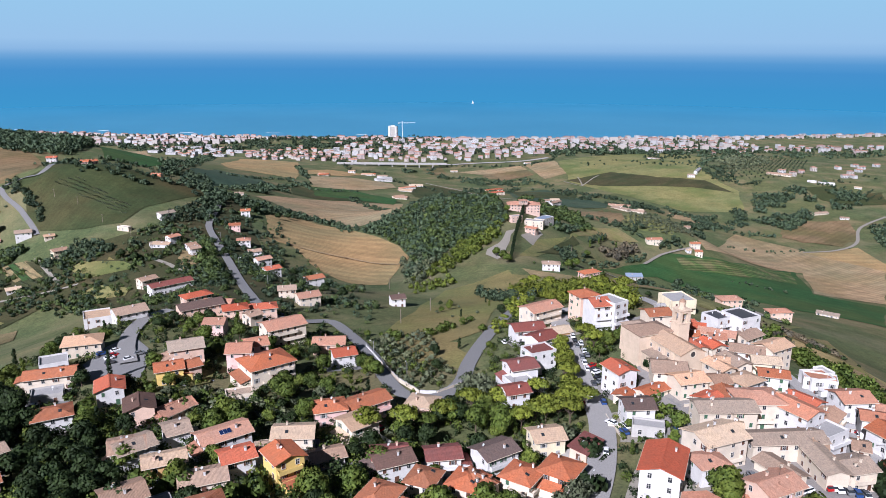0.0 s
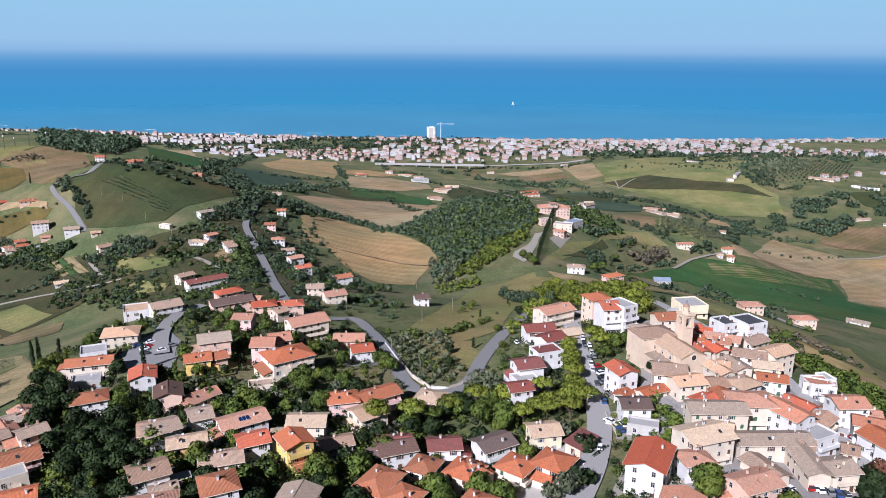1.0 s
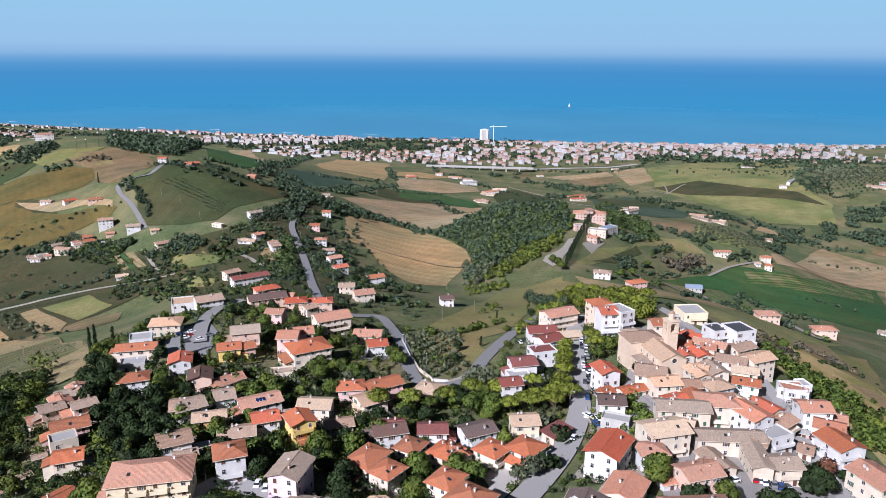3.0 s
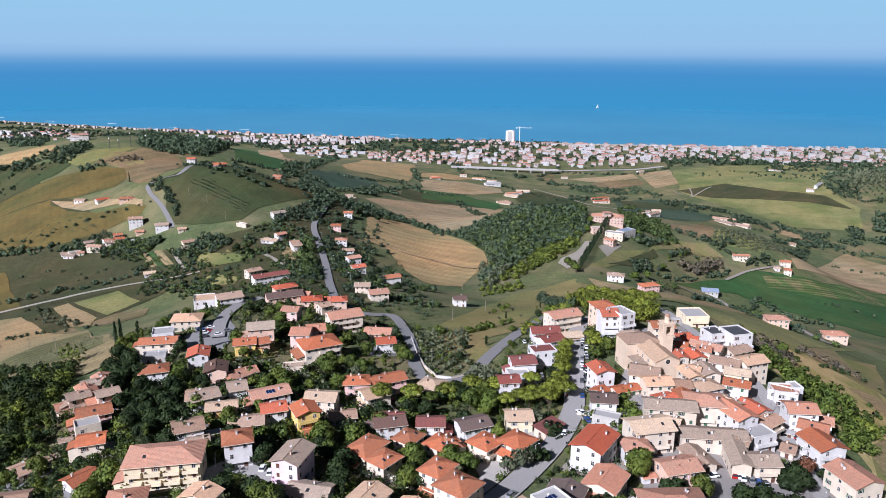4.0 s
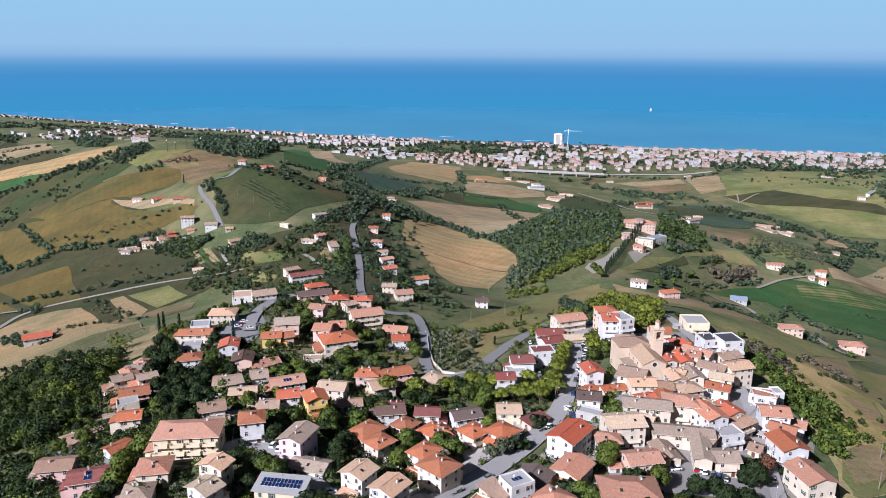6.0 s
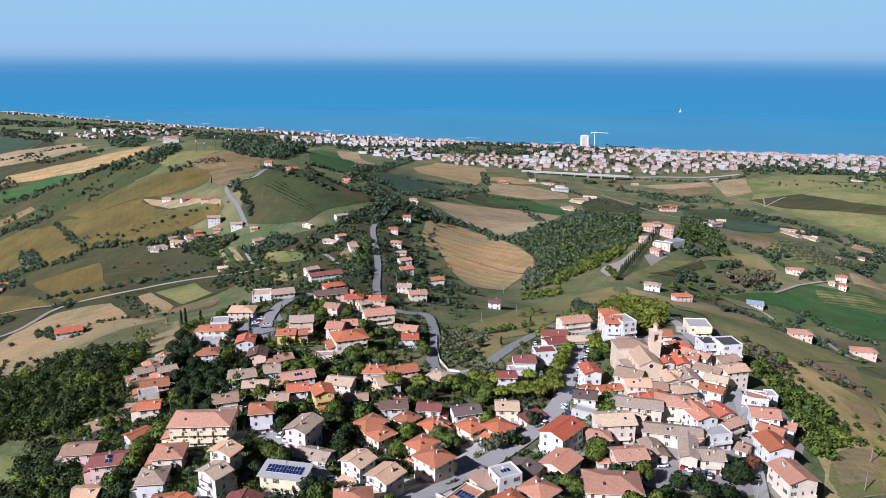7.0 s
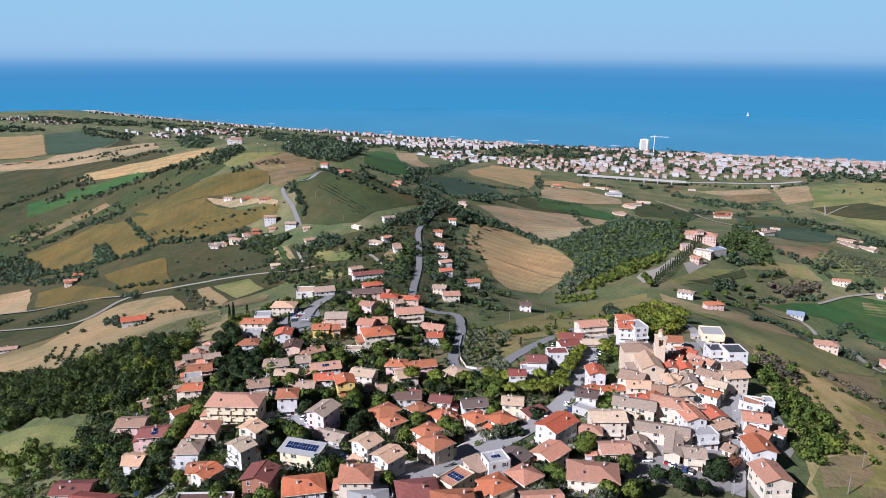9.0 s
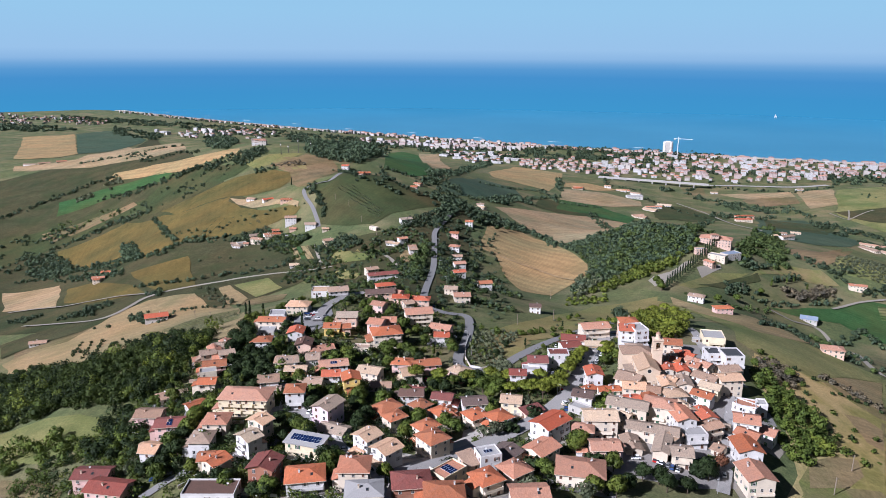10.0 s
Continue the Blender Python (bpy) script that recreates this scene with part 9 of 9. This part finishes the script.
town([(-1535, 3021), (-1284, 2901), (-1223, 2759), (-1368, 2771)], 14, [1, 3, 5, 7])
town([(-1824, 2806), (-1430, 2719), (-1358, 2582), (-1646, 2568)], 7, [6, 2, 0, 1])
town([(-438, 2496), (-178, 2397), (-165, 2213), (-314, 2164), (-447, 2332)], 35, [6, 2, 0, 5, 1])
town([(81, 2297), (171, 2301), (178, 2163), (93, 2154)], 8, [4, 6, 4])
town([(1043, 1577), (1426, 1617), (1218, 1390), (979, 1371)], 12, [1, 5, 0])
quarter("pale seafront houses strung along the beach", [(-2600, 3768), (-2400, 3660), (-2200, 3556), (-2000, 3457), (-1800, 3363), (-1600, 3273), (-1400, 3188), (-1200, 3107), (-1000, 3032), (-1000, 2927), (-1200, 3002), (-1400, 3083), (-1600, 3168), (-1800, 3258), (-2000, 3352), (-2200, 3451), (-2400, 3555), (-2600, 3663)], 120, [0, 1, 5, 7, 5])
quarter("white and cream seafront blocks behind the beach", [(-1000, 3032), (-800, 2960), (-600, 2894), (-400, 2832), (-200, 2774), (0, 2722), (200, 2673), (400, 2630), (600, 2591), (600, 2486), (400, 2525), (200, 2568), (0, 2617), (-200, 2669), (-400, 2727), (-600, 2789), (-800, 2855), (-1000, 2927)], 150, [0, 8, 9, 1, 3, 5, 7])
quarter("pink and white seafront houses with gardens", [(600, 2591), (800, 2557), (1000, 2527), (1200, 2502), (1400, 2481), (1600, 2465), (1800, 2454), (2000, 2448), (2200, 2445), (2400, 2448), (2600, 2455), (2600, 2350), (2400, 2343), (2200, 2340), (2000, 2343), (1800, 2349), (1600, 2360), (1400, 2376), (1200, 2397), (1000, 2422), (800, 2452), (600, 2486)], 160, [0, 9, 3, 8, 1, 7, 2])
quarter("scattered pale houses among the coastal gardens", [(465, 2424), (1102, 2344), (1827, 2032), (1639, 1830), (1340, 1999), (1179, 1993), (970, 2078)], 75, [0, 1, 5, 7, 9, 2])
quarter("far pale blocks in the coastal plain", [(-1711, 2815), (-1563, 2921), (-1394, 2763), (-1433, 2627), (-1571, 2628)], 16, [2, 4, 6, 0])
quarter("low houses at the edge of the coastal plain", [(-1701, 2787), (-1464, 2917), (-1255, 2869), (-1200, 2715), (-1411, 2691), (-1546, 2526)], 24, [1, 5, 0, 2])
ribbon("beach", "long strip of pale sand along the sea", "beach", SAND, [(-3000, 4015), (-2720, 3852), (-2440, 3698), (-2160, 3553), (-1880, 3417), (-1600, 3290), (-1320, 3172), (-1040, 3063), (-760, 2964), (-480, 2873), (-200, 2791), (80, 2719), (360, 2655), (640, 2601), (920, 2555), (1200, 2519), (1480, 2491), (1760, 2473), (2040, 2464), (2320, 2463), (2600, 2472)], 60, lift=1.2)
breakwater(-2400, 3855, 42)
breakwater(-2070, 3716, 48)
breakwater(-1740, 3530, 54)
breakwater(-1410, 3417, 60)
breakwater(-1080, 3256, 42)
breakwater(-750, 3168, 48)
breakwater(-420, 3033, 54)
breakwater(-90, 2970, 60)
breakwater(240, 2859, 42)
BOAT = (1090, 4461)
VIADUCT = ((102, 1952, 27), (346, 1916, 24))

# ---- high-rise, crane and viaduct ----
tower = tagged(new("tower_block"), "tall pale residential tower with rounded white corners", "tower block")
tower.matrix_basis = pose(322, 2592, 5, 0, 0, -10)
core = Solid().box(-13, -7, -4, 13, 7, 50)
part("core", core.mesh("core", GREY), tower)
for side in (-1, 1):
    ring = [(side * 10.5 + 5.8 * math.cos(k * math.tau / 14), 7.8 * math.sin(k * math.tau / 14)) for k in range(14)]
    wing = loft([[(px, py, z) for px, py in ring] for z in (-4, 52)], None)
    part("wing", wing.mesh("wing", WHITE), tower)
    for f in range(17):
        part("balcony", loft([[(side * 10.5 + (px - side * 10.5) * 1.14, py * 1.14, z) for px, py in ring] for z in (f * 3, f * 3 + 1.1)], None).mesh("balcony", WHITE_METAL), tower)
part("roof_house", Solid().box(-8, -4, 50, 8, 4, 54).mesh("roof_house", WHITE), tower)
crane = tagged(new("tower_crane"), "slim pale tower crane beside the tower block", "crane")
crane.matrix_basis = pose(356, 2600, 4, 0, 0, -8)
part("mast", Solid().box(-0.9, -0.9, -1, 0.9, 0.9, 64).mesh("mast", WHITE_METAL), crane)
part("jib", Solid().box(-14, -0.6, 62, 46, 0.6, 63.3).mesh("jib", WHITE_METAL), crane)
part("counterweight", Solid().box(-14, -1.2, 58.5, -10, 1.2, 62).mesh("counterweight", CONCRETE), crane)
part("tower_top", Solid().slab([(-0.8, -0.5, 69), (0.8, -0.5, 69), (0.8, 0.5, 69), (-0.8, 0.5, 69)], 6).mesh("tower_top", WHITE_METAL), crane)

(ax, ay, az), (bx, by, bz) = VIADUCT
viaduct = tagged(new("viaduct"), "pale concrete motorway viaduct on slender piers", "bridge")
run = math.hypot(bx - ax, by - ay)
viaduct.matrix_basis = pose(ax, ay, az, 0, math.degrees(math.atan2(az - bz, run)), math.degrees(math.atan2(by - ay, bx - ax)))
part("deck", Solid().box(-20, -7, -2.2, run + 20, 7, 0).mesh("deck", CONCRETE), viaduct)
for side in (-7, 6.6):
    part("parapet", Solid().box(-20, side, 0, run + 20, side + 0.4, 1.3).mesh("parapet", CONCRETE), viaduct)
for k in range(7):
    u = (k + 0.5) * run / 7
    part("pier", Solid().box(u - 1.6, -4.5, -26, u + 1.6, 4.5, -2.2).box(u - 2.2, -6.2, -4, u + 2.2, 6.2, -2.2).mesh("pier", CONCRETE), viaduct)

# ---- boat, masts and poles ----
boat = tagged(new("sailing_boat"), "small white sailing boat far out at sea", "boat")
boat.matrix_basis = pose(BOAT[0], BOAT[1], 0, 0, 0, 20) @ Matrix.Scale(1.6, 4)
part("hull", loft([[(px, -w, 0.9), (px, -w * 0.6, -0.3), (px, w * 0.6, -0.3), (px, w, 0.9)] for px, w in ((-5, 1.2), (-1, 1.7), (3, 1.2), (6, 0.1))], None).mesh("hull", WHITE_METAL), boat)
part("mast", Solid().box(-0.1, -0.1, 0.5, 0.1, 0.1, 15).mesh("mast", WHITE_METAL), boat)
part("mainsail", Solid().slab([(-0.2, 0, 14.5), (-0.2, 0.15, 1.8), (-5, 0.6, 1.8)], 0.06).mesh("mainsail", WHITE_METAL), boat)
part("foresail", Solid().slab([(0.2, 0, 13), (5.5, 0, 1.2), (0.4, 0.5, 1.6)], 0.06).mesh("foresail", WHITE_METAL), boat)

POLE = Solid().box(-0.13, -0.13, -0.8, 0.13, 0.13, 8.5).mesh("pole", POLE_WOOD)
ARM = Solid().box(-1.0, -0.06, 7.7, 1.0, 0.06, 7.85).box(-0.9, -0.05, 7.85, -0.8, 0.05, 8.1).box(0.8, -0.05, 7.85, 0.9, 0.05, 8.1).mesh("cross_arm", RAIL)


def pole(x, y, turn=20, size=1.0):
    top = tagged(new("power_pole"), "weathered wooden power pole with a cross arm", "power pole", group="power poles")
    top.matrix_basis = pose(x, y, hz(x, y), 0, 0, turn) @ Matrix.Scale(size, 4)
    part("post", POLE, top)
    part("cross_arm", ARM, top)


for px, py in ((178.2, 254.8), (162.6, 227.5), (27.8, 589.6), (60.1, 592.1), (217.4, 693.2), (-237, 790), (-207, 747), (-262, 810), (-176, 705), (-140, 420), (-230, 430), (-268, 470), (36, 470), (12, 430)):
    pole(px, py)


def radio_mast(x, y, h):
    top = tagged(new("radio_mast"), "slim lattice radio mast on the hilltop", "radio mast", group="radio masts")
    top.matrix_basis = pose(x, y, hz(x, y))
    for k in range(3):
        a = k * math.tau / 3
        part("leg", Solid().box(0.5 * math.cos(a) - 0.12, 0.5 * math.sin(a) - 0.12, -1, 0.5 * math.cos(a) + 0.12, 0.5 * math.sin(a) + 0.12, h).mesh("leg", RAIL), top)
    part("dish", loft([[(r * math.cos(q * math.tau / 10), -0.8 - o, h * 0.8 + r * math.sin(q * math.tau / 10)) for q in range(10)] for r, o in ((0.3, 0.0), (0.9, 0.5))], None).mesh("dish", WHITE_METAL), top)


for px, py, h in ((-466, 1106, 22), (-455, 1112, 16), (-440, 1120, 26), (-420, 1128, 20)):
    radio_mast(px, py, h)
shed = tagged(new("garden_awning"), "small green canvas garden shelter on posts", "awning")
shed.matrix_basis = pose(-103, 241, hz(-103, 241), 0, 0, 10)
part("canopy", Solid().slab([(-2.4, -1.6, 2.3), (2.4, -1.6, 2.3), (2.4, 1.6, 2.8), (-2.4, 1.6, 2.8)], 0.08).mesh("canopy", plain("green canvas", (0.03, 0.22, 0.15), 0.8)), shed)
for sx in (-2.2, 2.2):
    for sy, h in ((-1.5, 2.25), (1.5, 2.7)):
        part("post", Solid().box(sx - 0.05, sy - 0.05, -0.3, sx + 0.05, sy + 0.05, h).mesh("post", RAIL), shed)
# ---- garden trees ----
yards(0.5, 5)
gardens([(-151, 221), (-146, 287), (-160, 365), (-134, 414), (-79, 431), (-21, 354), (8, 295), (24, 267), (20, 212), (13, 153), (-95, 142), (-134, 179)], 190, 1)
gardens([(6, 313), (44, 503), (113, 529), (142, 339), (125, 202), (36, 160)], 45, 2, (0.4, 0.7))
gardens([(-95, 516), (-112, 757), (-102, 883), (-56, 828), (-21, 582), (-23, 428), (-49, 408)], 90, 3, (0.6, 1.0), far=True)
gardens([(-211, 640), (-158, 690), (-116, 703), (-70, 464), (-96, 381), (-165, 520)], 90, 4, (0.6, 1.0), far=True)
shrubs([(-151, 221), (-146, 287), (-160, 365), (-134, 414), (-93, 481), (-23, 430), (18, 316), (47, 388), (90, 403), (103, 314), (89, 235), (74, 174), (-95, 142), (-134, 179)], 2300, 11, "dark garden shrubs between the village houses", LEAF_DARK)
shrubs([(-151, 221), (-146, 287), (-160, 365), (-134, 414), (-93, 481), (-23, 430), (18, 316), (47, 388), (90, 403), (103, 314), (89, 235), (74, 174), (-95, 142), (-134, 179)], 1500, 12, "green garden shrubs between the village houses", LEAF)
shrubs([(-151, 221), (-146, 287), (-160, 365), (-134, 414), (-93, 481), (-23, 430), (18, 316), (47, 388), (90, 403), (103, 314), (89, 235), (74, 174), (-95, 142), (-134, 179)], 500, 13, "yellow-green garden shrubs among the houses", LEAF_LIGHT)
shrubs([(-151, 221), (-146, 287), (-160, 365), (-134, 414), (-93, 481), (-23, 430), (18, 316), (47, 388), (90, 403), (103, 314), (89, 235), (74, 174), (-95, 142), (-134, 179)], 350, 16, "silvery olive shrubs in the village gardens", LEAF_OLIVE)
shrubs([(-165, 135), (-10, 130), (-5, 250), (-60, 300), (-150, 290)], 650, 21, "dense dark garden trees of the lower village", LEAF_DARK, sizes=(0.5, 1.1))
shrubs([(-165, 135), (-10, 130), (-5, 250), (-60, 300), (-150, 290)], 800, 22, "sunlit green garden trees of the lower village", LEAF, sizes=(0.5, 1.0))
shrubs([(-165, 135), (-10, 130), (-5, 250), (-60, 300), (-150, 290)], 260, 23, "yellow-green trees of the lower village gardens", LEAF_LIGHT, sizes=(0.5, 1.0))
shrubs([(-211, 640), (-166, 727), (-118, 797), (-124, 1079), (-56, 828), (-12, 602), (2, 442), (-25, 362), (-81, 340), (-122, 383)], 1000, 14, "dark shrubs round the road houses", LEAF_DARK)
shrubs([(-211, 640), (-166, 727), (-118, 797), (-124, 1079), (-56, 828), (-12, 602), (2, 442), (-25, 362), (-81, 340), (-122, 383)], 700, 15, "green shrubs round the road houses", LEAF)
garden_shed(-58.0, 215.4, 16, STONE, OLD_TILE, "small stone garden shed with an old tiled roof")
clipped_hedge(-59.1, 165.4, 3.8, 60)
car(-53.7, 205.3, 92, "white")
clipped_hedge(-41.8, 187.9, 7.9, -14)
car(-16.9, 168.1, 148, "silver")
car(-22.0, 229.9, 143, "dark grey")
car(-16.4, 220.3, 139, "white")
car(-18.3, 226.7, 146, "black")
clipped_hedge(7.8, 186.3, 6.5, 50)
clipped_hedge(-32.1, 142.4, 11.6, 21)
clipped_hedge(-121.6, 146.0, 12.3, 12)
clipped_hedge(-108.2, 136.0, 10.6, 2)
garden_shed(-129.7, 227.6, 47, STONE, OLD_TILE, "small stone garden shed with an old tiled roof")
clipped_hedge(-130.2, 218.3, 7.2, 47)
clipped_hedge(-104.9, 203.1, 5.3, 54)
garden_shed(-130.0, 238.6, 30, STONE, OLD_TILE, "small stone garden shed with an old tiled roof")
clipped_hedge(-133.4, 263.0, 6.1, 63)
clipped_hedge(-128.5, 272.0, 9.0, 60)
garden_shed(-76.7, 228.8, 23, GREY, FLAT_GREY, "small grey garden shed with a felt roof")
car(-85.3, 240.7, 102, "silver")
clipped_hedge(-41.0, 241.7, 6.1, 115)
garden_shed(-54.2, 259.9, -7, STONE, OLD_TILE, "small stone garden shed with an old tiled roof")
clipped_hedge(-46.2, 253.3, 7.0, -7)
clipped_hedge(-61.6, 253.7, 8.3, 25)
car(-95.0, 297.0, 192, "blue")
garden_shed(-106.7, 316.4, 102, WHITE, PINK_TILE, "small white garden shed with a pinkish tiled roof")
clipped_hedge(-125.2, 309.2, 6.3, 12)
garden_shed(-125.1, 285.3, 17, GREY, FLAT_GREY, "small grey garden shed with a felt roof")
clipped_hedge(-78.3, 320.5, 2.7, 25)
car(-93.9, 339.4, 102, "white")
clipped_hedge(-33.4, 273.4, 7.2, 5)
car(-19.3, 272.0, 118, "red")
car(-138.7, 367.3, 97, "white")
car(-113.2, 432.6, 117, "silver")
car(-49.7, 431.3, 96, "dark grey")
car(-102.7, 423.2, 112, "white")
clipped_hedge(-86.1, 418.4, 10.4, 22)
clipped_hedge(82.6, 329.2, 4.7, 2)
garden_shed(92.3, 356.4, 12, WHITE, PINK_TILE, "small white garden shed with a pinkish tiled roof")
clipped_hedge(85.8, 348.3, 7.7, 12)
car(53.7, 311.8, 102, "black")
car(43.6, 298.0, 98, "silver")
car(66.2, 244.3, 63, "blue")
clipped_hedge(56.2, 242.2, 5.8, -27)
car(76.0, 248.4, 112, "white")
clipped_hedge(60.3, 210.1, 6.4, 1)
garden_shed(51.8, 225.7, 54, STONE, OLD_TILE, "small stone garden shed with an old tiled roof")
car(106.1, 211.5, 91, "red")
garden_shed(59.9, 203.4, 12, WHITE, PINK_TILE, "small white garden shed with a pinkish tiled roof")
clipped_hedge(70.1, 196.6, 7.8, 12)
car(81.2, 206.5, 192, "white")
car(71.4, 181.6, 90, "silver")
car(50.7, 201.3, 145, "dark grey")
car(35.6, 194.0, 151, "white")
clipped_hedge(44.9, 149.1, 10.8, 16)
clipped_hedge(41.2, 237.8, 8.4, 40)
car(94.5, 290.7, 91, "black")
clipped_hedge(115.4, 259.7, 7.0, 12)
car(121.1, 250.2, 110, "silver")
garden_shed(123.7, 359.6, 1, GREY, FLAT_GREY, "small grey garden shed with a felt roof")
clipped_hedge(143.2, 268.6, 3.8, 4)
garden_shed(122.1, 249.4, -7, STONE, OLD_TILE, "small stone garden shed with an old tiled roof")
car(134.4, 226.1, 88, "blue")
car(-11.3, 283.8, 61, "white")
clipped_hedge(-7.1, 275.3, 6.8, -29)
clipped_hedge(-84.2, 250.4, 8.8, 29)
clipped_hedge(-5.3, 237.1, 7.9, -2)
clipped_hedge(-59.5, 402.8, 6.3, 36)
car(-76.0, 295.9, 134, "red")
car(43.1, 344.1, 92, "white")
clipped_hedge(53.1, 335.5, 13.0, 2)
clipped_hedge(65.7, 331.9, 7.2, 9)
clipped_hedge(83.9, 302.0, 10.8, -25)
garden_shed(122.8, 240.8, -34, GREY, FLAT_GREY, "small grey garden shed with a felt roof")
clipped_hedge(95.2, 299.8, 3.4, -32)
clipped_hedge(112.0, 222.1, 2.7, -37)
garden_shed(24.4, 151.0, 15, STONE, OLD_TILE, "small stone garden shed with an old tiled roof")
clipped_hedge(17.0, 141.7, 11.1, 15)
clipped_hedge(-106.4, 161.2, 5.3, 4)
lamp_post(122.3, 253.6, 15)
lamp_post(119.9, 222.8, 238)
lamp_post(111.1, 196.6, 333)
lamp_post(123.8, 351.3, 328)
lamp_post(-3.1, 317.3, 185)
lamp_post(-11.5, 353.0, 233)
lamp_post(47.6, 267.1, 53)
lamp_post(64.7, 311.3, 196)
lamp_post(28.5, 220.4, 126)
lamp_post(-82.5, 607.6, 75)
lamp_post(-102.8, 701.7, 263)
lamp_post(-59.6, 529.6, 288)
lamp_post(-117.6, 767.1, 162)
garden_wall(-84.1, 191.7, 9, 8)
garden_wall(-72.2, 214.1, 14, 106)
garden_wall(-94.9, 174.2, 15, 102)
garden_wall(-80.4, 153.6, 14, 67)
garden_wall(-72.2, 156.7, 16, 110)
garden_wall(-64.1, 174.4, 10, 161)
garden_wall(-50.3, 143.4, 15, 180)
garden_wall(-55.5, 174.8, 15, 93)
garden_wall(-49.6, 191.7, 10, 76)
garden_wall(-28.9, 179.5, 13, 60)
garden_wall(-16.7, 181.3, 16, 148)
garden_wall(-19.6, 213.3, 13, 143)
garden_wall(-14.9, 207.9, 11, 139)
garden_wall(-5.5, 185.2, 14, 50)
garden_wall(-45.8, 154.5, 12, 111)
garden_wall(-20.6, 145.8, 14, 12)
garden_wall(-133.0, 156.0, 14, 102)
garden_wall(-108.6, 135.0, 15, 2)
garden_wall(-118.4, 177.1, 11, 113)
garden_wall(-129.8, 191.3, 14, 12)
garden_wall(-119.4, 190.0, 16, 109)
garden_wall(-104.7, 210.9, 9, 54)
garden_wall(-119.3, 246.9, 10, 30)
garden_wall(-143.8, 274.5, 13, 153)
garden_wall(-141.6, 272.0, 12, 60)
garden_wall(-91.4, 229.9, 15, 113)
garden_wall(-69.5, 242.5, 10, 102)
garden_wall(-76.5, 239.2, 15, 100)
garden_wall(-62.6, 236.4, 16, 17)
garden_wall(-27.8, 244.7, 15, 102)
garden_wall(-54.8, 255.8, 11, 115)
garden_wall(-84.0, 287.8, 14, 102)
garden_wall(-92.6, 298.2, 15, 123)
garden_wall(-98.0, 307.2, 9, 102)
garden_wall(-119.8, 281.0, 13, 17)
garden_wall(-58.7, 312.2, 8, 25)
garden_wall(-24.6, 279.5, 8, 95)
garden_wall(-18.0, 263.8, 14, 118)
garden_wall(47.8, 313.5, 12, 25)
garden_wall(40.0, 290.8, 15, 102)
garden_wall(18.3, 279.4, 16, 97)
garden_wall(51.7, 255.8, 15, 82)
garden_wall(56.0, 252.3, 14, -27)
garden_wall(80.0, 266.9, 14, 108)
garden_wall(82.8, 258.9, 11, 3)
garden_wall(90.8, 244.1, 11, 2)
garden_wall(60.0, 218.1, 13, 37)
garden_wall(60.3, 225.2, 13, 1)
garden_wall(89.7, 227.4, 16, 169)
garden_wall(72.8, 180.7, 10, 90)
garden_wall(7.4, 174.3, 9, 146)
garden_wall(25.0, 183.1, 9, 43)
garden_wall(18.2, 183.0, 9, 120)
garden_wall(18.8, 249.1, 15, 92)
garden_wall(93.1, 292.6, 9, 91)
garden_wall(128.1, 284.3, 10, 98)
garden_wall(104.3, 243.7, 11, 123)
garden_wall(121.5, 247.6, 10, 83)
garden_wall(85.1, 263.1, 12, 86)
garden_wall(-12.0, 276.7, 12, 61)
garden_wall(-64.2, 296.2, 16, 9)
garden_wall(-88.8, 296.7, 9, 134)
garden_wall(63.5, 329.7, 9, 9)
garden_wall(96.3, 312.7, 14, 65)
garden_wall(96.5, 273.9, 11, 60)
garden_wall(121.0, 231.3, 13, 53)
garden_wall(-6.6, 157.2, 10, 109)
garden_wall(-107.3, 160.6, 15, 4)
garden_wall(-11.5, 354.3, 32, -85, 1.6)
garden_wall(-8.3, 326.5, 24, -81, 1.6)
garden_wall(-3.8, 308.3, 14, -69, 1.6)
garden_wall(1.8, 300.7, 6, -16, 1.6)
garden_wall(10.1, 303.0, 12, 32, 1.6)
garden_wall(36.9, 246.7, 13, -113, 1.6)
garden_wall(30.7, 234.3, 15, -119, 1.6)
garden_wall(24.3, 223.9, 10, -126, 1.6)
